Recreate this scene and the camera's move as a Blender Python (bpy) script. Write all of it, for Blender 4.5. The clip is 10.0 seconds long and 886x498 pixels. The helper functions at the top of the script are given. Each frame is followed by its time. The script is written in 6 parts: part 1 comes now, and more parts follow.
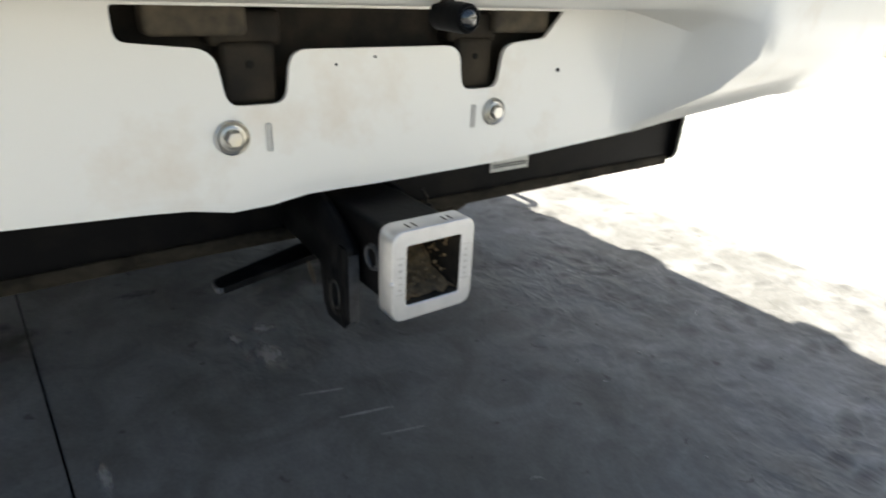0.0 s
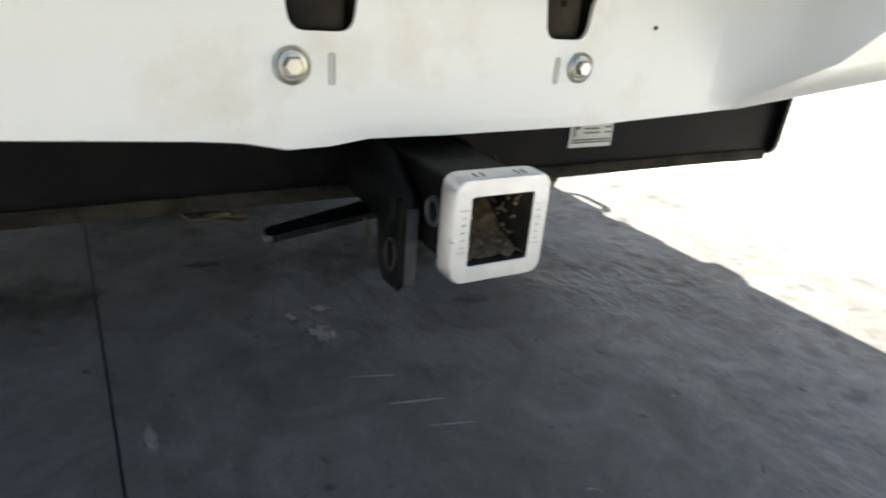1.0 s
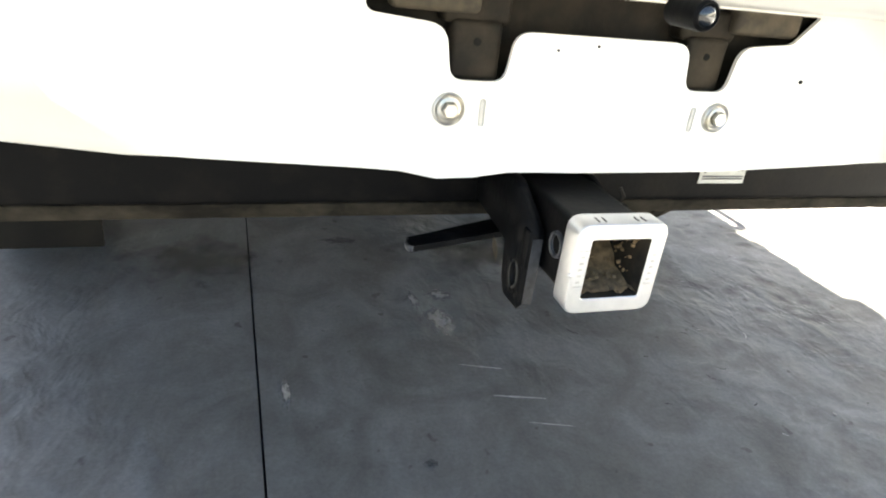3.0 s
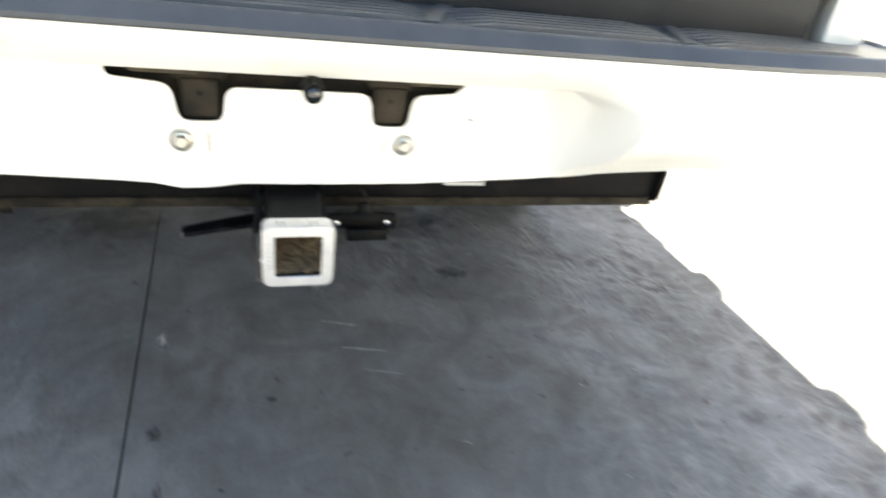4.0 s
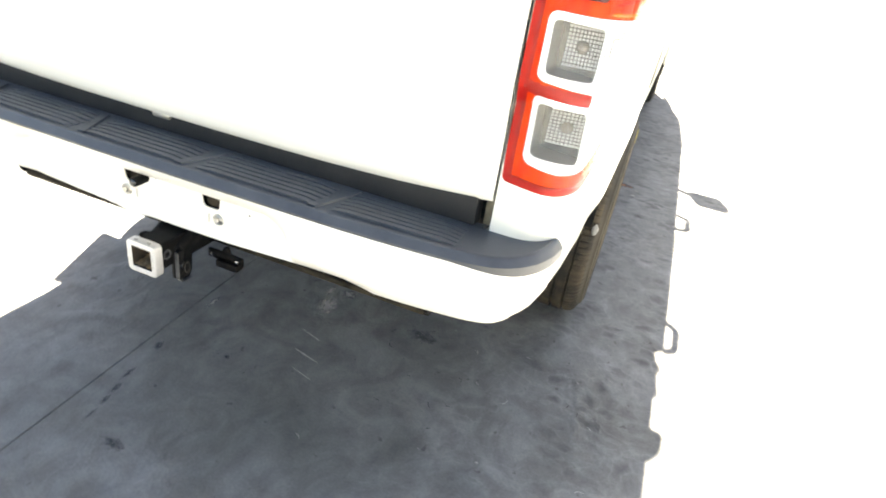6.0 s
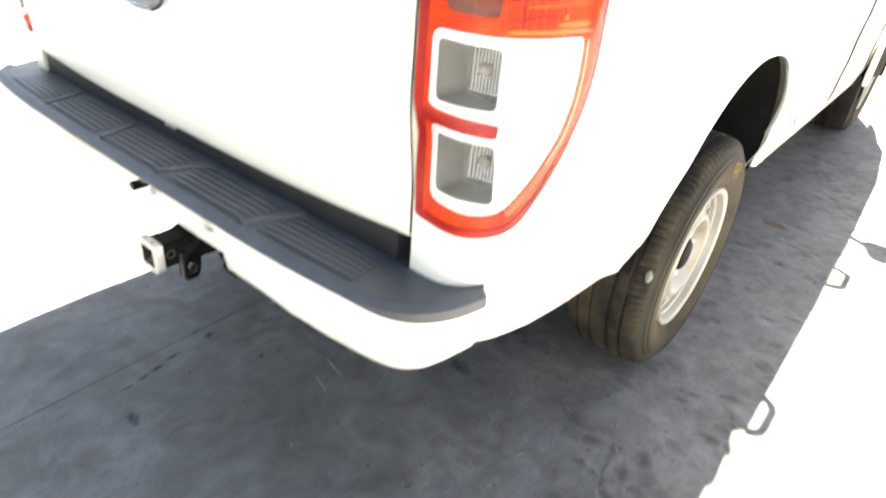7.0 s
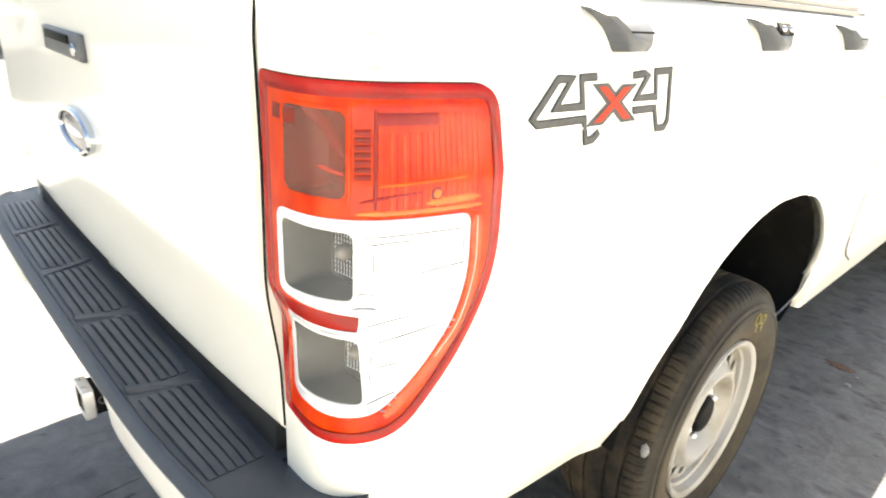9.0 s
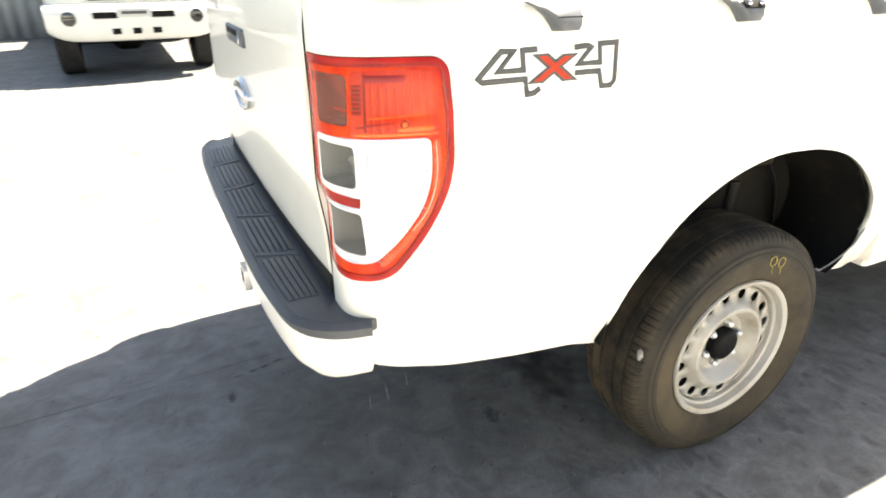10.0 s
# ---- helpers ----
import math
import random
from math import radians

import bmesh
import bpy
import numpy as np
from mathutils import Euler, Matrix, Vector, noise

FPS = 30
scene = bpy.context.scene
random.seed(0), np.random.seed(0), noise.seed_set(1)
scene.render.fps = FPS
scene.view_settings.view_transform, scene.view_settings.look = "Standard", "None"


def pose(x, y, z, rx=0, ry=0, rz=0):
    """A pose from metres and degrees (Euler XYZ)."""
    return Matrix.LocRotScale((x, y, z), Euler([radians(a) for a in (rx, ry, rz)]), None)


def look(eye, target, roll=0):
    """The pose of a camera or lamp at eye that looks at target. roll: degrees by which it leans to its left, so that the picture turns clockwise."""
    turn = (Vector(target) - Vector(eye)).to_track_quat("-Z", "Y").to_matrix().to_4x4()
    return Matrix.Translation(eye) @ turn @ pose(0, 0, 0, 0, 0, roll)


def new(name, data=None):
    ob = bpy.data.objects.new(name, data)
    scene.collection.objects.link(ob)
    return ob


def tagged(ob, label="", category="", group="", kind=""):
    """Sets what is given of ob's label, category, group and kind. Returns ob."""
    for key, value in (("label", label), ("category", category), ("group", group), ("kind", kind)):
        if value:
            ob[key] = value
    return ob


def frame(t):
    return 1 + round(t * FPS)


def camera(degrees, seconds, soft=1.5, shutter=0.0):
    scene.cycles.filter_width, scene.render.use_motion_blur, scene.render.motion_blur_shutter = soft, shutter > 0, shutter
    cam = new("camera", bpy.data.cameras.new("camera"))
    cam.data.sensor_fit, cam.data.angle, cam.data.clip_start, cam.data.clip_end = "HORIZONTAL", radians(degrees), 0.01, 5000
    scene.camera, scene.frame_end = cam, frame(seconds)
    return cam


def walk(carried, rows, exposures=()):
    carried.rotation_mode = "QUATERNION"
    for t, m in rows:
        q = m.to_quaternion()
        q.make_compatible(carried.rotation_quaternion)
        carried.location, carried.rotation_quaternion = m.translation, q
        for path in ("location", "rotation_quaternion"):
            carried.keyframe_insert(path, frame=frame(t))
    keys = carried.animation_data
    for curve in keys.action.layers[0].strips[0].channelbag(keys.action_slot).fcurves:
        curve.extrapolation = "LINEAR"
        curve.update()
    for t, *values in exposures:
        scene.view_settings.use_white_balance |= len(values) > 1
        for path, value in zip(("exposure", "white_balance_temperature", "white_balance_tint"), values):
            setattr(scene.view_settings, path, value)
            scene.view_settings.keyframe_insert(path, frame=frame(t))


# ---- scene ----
cam = camera(71.8, 10.0, soft=1.8, shutter=0.35)
PATH = [
    (0, (-0.258, -0.358, 0.72), (0.833, 1.111, -0.086), 2.8),
    (0.2, (-0.258, -0.351, 0.702), (0.757, 1.201, -0.047), 2.1),
    (0.3, (-0.258, -0.348, 0.694), (0.741, 1.201, -0.083), 2.3),
    (0.4, (-0.257, -0.344, 0.687), (0.738, 1.188, -0.128), 2.7),
    (0.5, (-0.256, -0.341, 0.683), (0.758, 1.165, -0.156), 3.6),
    (0.6, (-0.253, -0.338, 0.681), (0.775, 1.153, -0.167), 4.4),
    (0.8, (-0.244, -0.333, 0.677), (0.791, 1.166, -0.148), 5.5),
    (1, (-0.238, -0.331, 0.664), (0.682, 1.257, -0.131), 4.6),
    (1.2, (-0.245, -0.333, 0.627), (0.595, 1.339, -0.078), 3.8),
    (1.4, (-0.256, -0.338, 0.588), (0.592, 1.336, -0.105), 3.9),
    (1.5, (-0.258, -0.341, 0.58), (0.593, 1.321, -0.138), 4.0),
    (1.6, (-0.256, -0.344, 0.579), (0.585, 1.304, -0.179), 3.9),
    (1.8, (-0.249, -0.352, 0.578), (0.574, 1.313, -0.165), 3.4),
    (2, (-0.244, -0.36, 0.578), (0.623, 1.265, -0.203), 4.2),
    (2.2, (-0.25, -0.367, 0.6), (0.579, 1.276, -0.183), 4.9),
    (2.3, (-0.255, -0.37, 0.621), (0.469, 1.293, -0.221), 4.6),
    (2.5, (-0.264, -0.373, 0.665), (0.383, 1.279, -0.259), 5.5),
    (2.7, (-0.266, -0.363, 0.694), (0.326, 1.317, -0.214), 5.6),
    (3.8, (-0.127, -0.512, 0.816), (0.408, 1.215, -0.038), 6.7),
    (4, (-0.043, -0.597, 0.877), (0.535, 1.038, -0.12), 8.5),
    (4.2, (0.033, -0.677, 0.956), (0.645, 0.923, -0.076), 10.3),
    (4.4, (0.114, -0.751, 1.034), (0.568, 0.943, 0.072), 9.7),
    (4.5, (0.164, -0.787, 1.066), (0.524, 0.921, 0.09), 9.6),
    (4.6, (0.223, -0.823, 1.09), (0.485, 0.89, 0.092), 9.0),
    (4.8, (0.358, -0.888, 1.122), (0.458, 0.845, 0.13), 8.3),
    (5, (0.49, -0.93, 1.146), (0.552, 0.841, 0.217), 9.8),
    (5.2, (0.595, -0.946, 1.175), (0.577, 0.8, 0.199), 10.7),
    (5.4, (0.677, -0.95, 1.207), (0.518, 0.792, 0.238), 10.4),
    (5.5, (0.714, -0.95, 1.223), (0.455, 0.787, 0.266), 9.5),
    (5.6, (0.75, -0.944, 1.238), (0.4, 0.766, 0.263), 8.1),
    (5.7, (0.789, -0.931, 1.251), (0.412, 0.782, 0.29), 8.1),
    (6.8, (1.278, -0.629, 1.299), (0.29, 0.755, 0.245), 8.1),
    (7, (1.29, -0.544, 1.318), (0.246, 0.83, 0.306), 5.7),
    (7.2, (1.286, -0.476, 1.336), (0.216, 0.955, 0.436), 6.4),
    (7.3, (1.282, -0.448, 1.344), (0.19, 0.987, 0.478), 6.7),
    (7.5, (1.271, -0.398, 1.355), (0.138, 1.008, 0.494), 6.8),
    (7.8, (1.258, -0.327, 1.363), (0.116, 1.049, 0.467), 5.3),
    (8, (1.255, -0.287, 1.368), (0.135, 1.091, 0.448), 4.7),
    (8.2, (1.264, -0.258, 1.377), (0.051, 1.051, 0.475), 3.7),
    (8.4, (1.282, -0.239, 1.386), (0.019, 1.013, 0.47), 4.1),
    (8.5, (1.29, -0.232, 1.387), (0.026, 1.01, 0.46), 4.3),
    (8.6, (1.295, -0.226, 1.387), (0.043, 1.021, 0.451), 4.4),
    (8.8, (1.309, -0.219, 1.386), (0.061, 1.102, 0.551), 5.1),
    (9, (1.347, -0.217, 1.386), (0.021, 1.075, 0.631), 4.0),
    (9.2, (1.427, -0.238, 1.388), (0.046, 1, 0.641), 3.3),
    (9.4, (1.538, -0.272, 1.395), (0.163, 0.954, 0.615), 3.7),
    (9.5, (1.599, -0.278, 1.402), (0.174, 0.859, 0.581), 2.9),
    (9.6, (1.661, -0.273, 1.411), (0.159, 0.767, 0.597), 1.7),
    (9.8, (1.785, -0.243, 1.434), (0.214, 0.671, 0.599), 0.8),
    (10, (1.91, -0.196, 1.461), (0.287, 0.601, 0.606), 0.1),
]
EXPOSURES = [(0.0, 2.34, 7100, 8), (1.0, 2.54, 7100, 8), (1.5, 2.72, 7100, 8), (2.0, 3.08, 7100, 8), (2.5, 3.54, 7450, 8), (4.0, 3.64, 7550, 8), (5.7, 3.58, 7700, 8), (7.5, 3.36, 7800, 9), (9.0, 3.12, 7900, 9), (10.0, 2.92, 7700, 9)]
walk(cam, [(t, look(eye, target, roll)) for t, eye, target, roll in PATH], EXPOSURES)

# ---- world, sun and light ----
SUN_WAY = Vector((-0.26, 0.69, 1.0)).normalized()
world = bpy.data.worlds.new("sky")
scene.world = world
world.use_nodes = True
wn = world.node_tree
sky = wn.nodes.new("ShaderNodeTexSky")
sky.sky_type = "NISHITA"
sky.sun_disc = False
sky.sun_elevation = math.asin(SUN_WAY.z)
sky.sun_rotation = math.atan2(SUN_WAY.x, SUN_WAY.y)
sky.dust_density = 1.5
wn.nodes["Background"].inputs["Strength"].default_value = 0.050
wn.links.new(sky.outputs["Color"], wn.nodes["Background"].inputs["Color"])
sun = new("sun", bpy.data.lights.new("sun", "SUN"))
sun.data.energy = 5.0
sun.data.angle = radians(0.55)
sun.data.color = (1.0, 0.955, 0.88)
sun.matrix_world = look(SUN_WAY * 20, (0, 0, 0))


# ---- materials ----
def material(name, colour, rough=0.5, metal=0.0, coat=0.0, colour2=None, scale=8.0, detail=6.0, lo=0.35, hi=0.65,
             bump=0.0, bump_scale=60.0, rough_var=0.0, spread=(1, 1, 1), spec=0.5):
    m = bpy.data.materials.new(name)
    m.use_nodes = True
    nt = m.node_tree
    b = nt.nodes["Principled BSDF"]
    b.inputs["Base Color"].default_value = (*colour, 1)
    b.inputs["Roughness"].default_value = rough
    b.inputs["Metallic"].default_value = metal
    b.inputs["Coat Weight"].default_value = coat
    b.inputs["Coat Roughness"].default_value = 0.04
    b.inputs["Specular IOR Level"].default_value = spec
    co = nt.nodes.new("ShaderNodeTexCoord")
    mp = nt.nodes.new("ShaderNodeMapping")
    mp.inputs["Scale"].default_value = spread
    nt.links.new(co.outputs["Object"], mp.inputs["Vector"])
    if colour2:
        n = nt.nodes.new("ShaderNodeTexNoise")
        n.inputs["Scale"].default_value = scale
        n.inputs["Detail"].default_value = detail
        n.inputs["Roughness"].default_value = 0.62
        r = nt.nodes.new("ShaderNodeValToRGB")
        r.color_ramp.elements[0].position, r.color_ramp.elements[1].position = lo, hi
        r.color_ramp.elements[0].color, r.color_ramp.elements[1].color = (*colour, 1), (*colour2, 1)
        nt.links.new(mp.outputs["Vector"], n.inputs["Vector"])
        nt.links.new(n.outputs["Fac"], r.inputs["Fac"])
        nt.links.new(r.outputs["Color"], b.inputs["Base Color"])
        if rough_var:
            q = nt.nodes.new("ShaderNodeMapRange")
            q.inputs["To Min"].default_value, q.inputs["To Max"].default_value = rough - rough_var, rough + rough_var
            nt.links.new(n.outputs["Fac"], q.inputs["Value"])
            nt.links.new(q.outputs["Result"], b.inputs["Roughness"])
    if bump:
        n2 = nt.nodes.new("ShaderNodeTexNoise")
        n2.inputs["Scale"].default_value = bump_scale
        n2.inputs["Detail"].default_value = 4
        bp = nt.nodes.new("ShaderNodeBump")
        bp.inputs["Strength"].default_value = bump
        bp.inputs["Distance"].default_value = 0.004
        nt.links.new(mp.outputs["Vector"], n2.inputs["Vector"])
        nt.links.new(n2.outputs["Fac"], bp.inputs["Height"])
        nt.links.new(bp.outputs["Normal"], b.inputs["Normal"])
    return m


def glass(name, colour, rough=0.02, ior=1.45):
    m = bpy.data.materials.new(name)
    m.use_nodes = True
    b = m.node_tree.nodes["Principled BSDF"]
    b.inputs["Base Color"].default_value = (*colour, 1)
    b.inputs["Transmission Weight"].default_value = 1.0
    b.inputs["Roughness"].default_value = rough
    b.inputs["IOR"].default_value = ior
    return m


def concrete_material():
    """Dark sealed concrete: cloudy tone, broad stains, trowel scuffs and fine grit."""
    m = material("concrete", (0.12, 0.12, 0.12), 0.55, bump=0.12, bump_scale=90, spec=0.32)
    nt = m.node_tree
    b = nt.nodes["Principled BSDF"]
    co = nt.nodes.new("ShaderNodeTexCoord")

    def noise_tex(scale, detail, rough, stretch=(1, 1, 1), turn=0.0, warp=0.0):
        mp = nt.nodes.new("ShaderNodeMapping")
        mp.inputs["Scale"].default_value = stretch
        mp.inputs["Rotation"].default_value = (0, 0, turn)
        n = nt.nodes.new("ShaderNodeTexNoise")
        n.inputs["Scale"].default_value, n.inputs["Detail"].default_value = scale, detail
        n.inputs["Roughness"].default_value, n.inputs["Distortion"].default_value = rough, warp
        nt.links.new(co.outputs["Object"], mp.inputs["Vector"])
        nt.links.new(mp.outputs["Vector"], n.inputs["Vector"])
        return n.outputs["Fac"]

    def ramp(fac, lo, hi, c0, c1):
        r = nt.nodes.new("ShaderNodeValToRGB")
        r.color_ramp.elements[0].position, r.color_ramp.elements[1].position = lo, hi
        r.color_ramp.elements[0].color, r.color_ramp.elements[1].color = (*c0, 1), (*c1, 1)
        nt.links.new(fac, r.inputs["Fac"])
        return r.outputs["Color"]

    def mix(kind, a, c, fac=1.0):
        x = nt.nodes.new("ShaderNodeMix")
        x.data_type, x.blend_type = "RGBA", kind
        x.inputs["Factor"].default_value = fac
        nt.links.new(a, x.inputs["A"])
        nt.links.new(c, x.inputs["B"])
        return x.outputs["Result"]

    cloud = ramp(noise_tex(1.6, 7, 0.62, warp=0.6), 0.33, 0.68, (0.113, 0.117, 0.118), (0.166, 0.170, 0.172))
    patches = ramp(noise_tex(5.5, 6, 0.6, warp=1.2), 0.34, 0.64, (0.72, 0.715, 0.70), (1.11, 1.11, 1.12))
    scuffs = ramp(noise_tex(11, 8, 0.7, (1.3, 0.7, 1), 0.5, 0.8), 0.34, 0.68, (0.86, 0.86, 0.86), (1.12, 1.12, 1.12))
    grit = ramp(noise_tex(140, 3, 0.7), 0.3, 0.7, (0.86, 0.86, 0.86), (1.1, 1.1, 1.1))
    spots = ramp(noise_tex(24, 2, 0.5), 0.26, 0.30, (0.6, 0.58, 0.56), (1, 1, 1))
    col = mix("MULTIPLY", mix("MULTIPLY", mix("MULTIPLY", mix("MULTIPLY", cloud, patches), scuffs), grit), spots)
    # a stamped, scale-like patch beside the bay: pale ridges round darker dimples
    place = nt.nodes.new("ShaderNodeMapping")
    place.inputs["Scale"].default_value = (1.0, 1.5, 1.0)
    place.inputs["Rotation"].default_value = (0, 0, 0.5)
    wob = nt.nodes.new("ShaderNodeTexNoise")
    wob.inputs["Scale"].default_value, wob.inputs["Detail"].default_value = 7, 3
    add = nt.nodes.new("ShaderNodeMix")
    add.data_type, add.blend_type = "RGBA", "LINEAR_LIGHT"
    add.inputs["Factor"].default_value = 0.11
    nt.links.new(co.outputs["Object"], place.inputs["Vector"])
    nt.links.new(co.outputs["Object"], wob.inputs["Vector"])
    nt.links.new(place.outputs["Vector"], add.inputs["A"])
    nt.links.new(wob.outputs["Color"], add.inputs["B"])
    ridge, cell = nt.nodes.new("ShaderNodeTexVoronoi"), nt.nodes.new("ShaderNodeTexVoronoi")
    ridge.feature = "DISTANCE_TO_EDGE"
    for v in (ridge, cell):
        v.inputs["Scale"].default_value = 11.5
        nt.links.new(add.outputs["Result"], v.inputs["Vector"])
    vein = ramp(ridge.outputs["Distance"], 0.0, 0.10, (1.11, 1.11, 1.12), (0.99, 0.99, 0.99))
    hollow = ramp(cell.outputs["Distance"], 0.10, 0.55, (0.52, 0.52, 0.53), (1.08, 1.08, 1.08))
    some = ramp(cell.outputs["Color"], 0.40, 0.62, (0, 0, 0), (1, 1, 1))
    dimple = nt.nodes.new("ShaderNodeMix")
    dimple.data_type = "RGBA"
    dimple.inputs["A"].default_value = (1, 1, 1, 1)
    nt.links.new(some, dimple.inputs["Factor"])
    nt.links.new(hollow, dimple.inputs["B"])
    dimple = dimple.outputs["Result"]
    split = nt.nodes.new("ShaderNodeSeparateXYZ")
    nt.links.new(co.outputs["Object"], split.inputs["Vector"])
    zone = ramp(split.outputs["X"], 0.42, 0.80, (0, 0, 0), (1, 1, 1))
    zone = mix("MULTIPLY", zone, ramp(noise_tex(3.2, 4, 0.6), 0.28, 0.54, (0, 0, 0), (1, 1, 1)))
    scaly = mix("MULTIPLY", mix("MULTIPLY", col, vein), dimple)
    both = nt.nodes.new("ShaderNodeMix")
    both.data_type = "RGBA"
    nt.links.new(zone, both.inputs["Factor"])
    nt.links.new(col, both.inputs["A"])
    nt.links.new(scaly, both.inputs["B"])
    # sunlight put into the colour: ground beyond x = 1.6 painted 2.8 times brighter
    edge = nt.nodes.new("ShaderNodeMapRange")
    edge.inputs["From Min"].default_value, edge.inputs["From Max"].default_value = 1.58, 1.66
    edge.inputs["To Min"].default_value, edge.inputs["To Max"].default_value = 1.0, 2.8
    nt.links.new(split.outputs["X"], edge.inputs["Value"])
    sunlit_lift = nt.nodes.new("ShaderNodeMix")
    sunlit_lift.data_type, sunlit_lift.blend_type = "RGBA", "MULTIPLY"
    sunlit_lift.inputs["Factor"].default_value = 1.0
    nt.links.new(both.outputs["Result"], sunlit_lift.inputs["A"])
    nt.links.new(edge.outputs["Result"], sunlit_lift.inputs["B"])
    nt.links.new(sunlit_lift.outputs["Result"], b.inputs["Base Color"])
    mask = ramp(noise_tex(1.1, 2, 0.5), 0.44, 0.58, (0, 0, 0), (1, 1, 1))
    lumps = ramp(noise_tex(13, 3, 0.55, (1, 0.7, 1), 0.4, 0.4), 0.35, 0.65, (0, 0, 0), (1, 1, 1))
    relief = mix("ADD", mix("MULTIPLY", lumps, mask), mix("MULTIPLY", dimple, zone))
    b2 = nt.nodes.new("ShaderNodeBump")
    b2.inputs["Strength"].default_value, b2.inputs["Distance"].default_value = 0.5, 0.010
    nt.links.new(relief, b2.inputs["Height"])
    fine = [n for n in nt.nodes if n.bl_idname == "ShaderNodeBump" and n != b2][0]
    nt.links.new(b2.outputs["Normal"], fine.inputs["Normal"])
    mr = nt.nodes.new("ShaderNodeMapRange")
    mr.inputs["To Min"].default_value, mr.inputs["To Max"].default_value = 0.50, 0.80
    nt.links.new(noise_tex(6, 6, 0.6, warp=1.0), mr.inputs["Value"])
    nt.links.new(mr.outputs["Result"], b.inputs["Roughness"])
    return m


def stain_material(name, colour, colour2, strength=1.0, scale=2.0, ragged=2.6):
    """A film on the concrete that thins out towards a ragged edge."""
    m = material(name, colour, 0.7, colour2=colour2, scale=scale)
    nt = m.node_tree
    co = nt.nodes.new("ShaderNodeTexCoord")
    mp = nt.nodes.new("ShaderNodeMapping")
    mp.inputs["Scale"].default_value = (1, 1, 0)
    far = nt.nodes.new("ShaderNodeVectorMath")
    far.operation = "LENGTH"
    n = nt.nodes.new("ShaderNodeTexNoise")
    n.inputs["Scale"].default_value, n.inputs["Detail"].default_value = 2.4, 7
    sub = nt.nodes.new("ShaderNodeMath")
    sub.operation = "SUBTRACT"
    r = nt.nodes.new("ShaderNodeMapRange")
    r.inputs["From Min"].default_value, r.inputs["From Max"].default_value = -0.42, 0.30
    r.inputs["To Max"].default_value = strength
    nt.links.new(co.outputs["Object"], mp.inputs["Vector"])
    nt.links.new(mp.outputs["Vector"], far.inputs[0])
    nt.links.new(co.outputs["Object"], n.inputs["Vector"])
    spread = nt.nodes.new("ShaderNodeMath")
    spread.operation = "MULTIPLY_ADD"
    spread.inputs[1].default_value, spread.inputs[2].default_value = ragged, 0.45 - ragged / 2
    nt.links.new(n.outputs["Fac"], spread.inputs[0])
    nt.links.new(spread.outputs["Value"], sub.inputs[0])
    nt.links.new(far.outputs["Value"], sub.inputs[1])
    nt.links.new(sub.outputs["Value"], r.inputs["Value"])
    nt.links.new(r.outputs["Result"], nt.nodes["Principled BSDF"].inputs["Alpha"])
    return m


CONCRETE = concrete_material()
WHITE = material("white_paint", (0.75, 0.74, 0.68), 0.32, coat=0.5, colour2=(0.71, 0.69, 0.62), scale=2.2, lo=0.45, hi=0.8, bump=0.008, bump_scale=300)
BUMPER_WHITE = material("bumper_paint", (0.80, 0.78, 0.73), 0.34, coat=0.35, colour2=(0.60, 0.47, 0.33), scale=5.5, lo=0.54, hi=0.84, bump=0.015, bump_scale=200)
STEP = material("step_plastic", (0.040, 0.044, 0.052), 0.40, colour2=(0.060, 0.065, 0.073), scale=14, bump=0.12, bump_scale=420, rough_var=0.1)
BLACK = material("black_steel", (0.0042, 0.0042, 0.0046), 0.5, spec=0.07, colour2=(0.014, 0.012, 0.010), scale=20, lo=0.48, hi=0.82, bump=0.08, bump_scale=160, rough_var=0.12)
DUSTY = material("dusty_black", (0.007, 0.007, 0.007), 0.6, spec=0.2, colour2=(0.036, 0.029, 0.021), scale=7, lo=0.45, hi=0.85, bump=0.1, bump_scale=120)
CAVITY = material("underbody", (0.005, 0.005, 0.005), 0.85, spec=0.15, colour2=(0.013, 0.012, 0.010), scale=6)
ALLOY = material("bare_alloy", (0.72, 0.72, 0.73), 0.36, metal=0.85, colour2=(0.60, 0.61, 0.62), scale=30, bump=0.05, bump_scale=220, rough_var=0.08)
ZINC = material("zinc_bolt", (0.62, 0.58, 0.48), 0.3, metal=0.9, colour2=(0.5, 0.5, 0.5), scale=40)
STAMP = material("stamped_metal", (0.62, 0.62, 0.62), 0.5, metal=0.6, colour2=(0.42, 0.42, 0.42), scale=60)
CHROME = material("chrome", (0.62, 0.64, 0.67), 0.08, metal=1.0)
SOIL = material("soil", (0.15, 0.098, 0.052), 0.9, colour2=(0.36, 0.235, 0.120), scale=110, bump=0.6, bump_scale=150)
LEAF = material("dry_leaf", (0.30, 0.21, 0.12), 0.8, colour2=(0.46, 0.37, 0.24), scale=60)
RUBBER = material("tyre_rubber", (0.020, 0.018, 0.015), 0.80, spec=0.25, colour2=(0.080, 0.062, 0.039), scale=2.6, lo=0.36, hi=0.64, bump=0.2, bump_scale=180)
SIDEWALL = material("tyre_sidewall", (0.016, 0.015, 0.013), 0.78, spec=0.25, colour2=(0.042, 0.036, 0.027), scale=5, lo=0.34, hi=0.70, bump=0.12, bump_scale=180)
TREAD = material("tyre_tread", (0.015, 0.014, 0.012), 0.82, spec=0.25, colour2=(0.080, 0.060, 0.037), scale=7, lo=0.42, hi=0.74, bump=0.25, bump_scale=150)
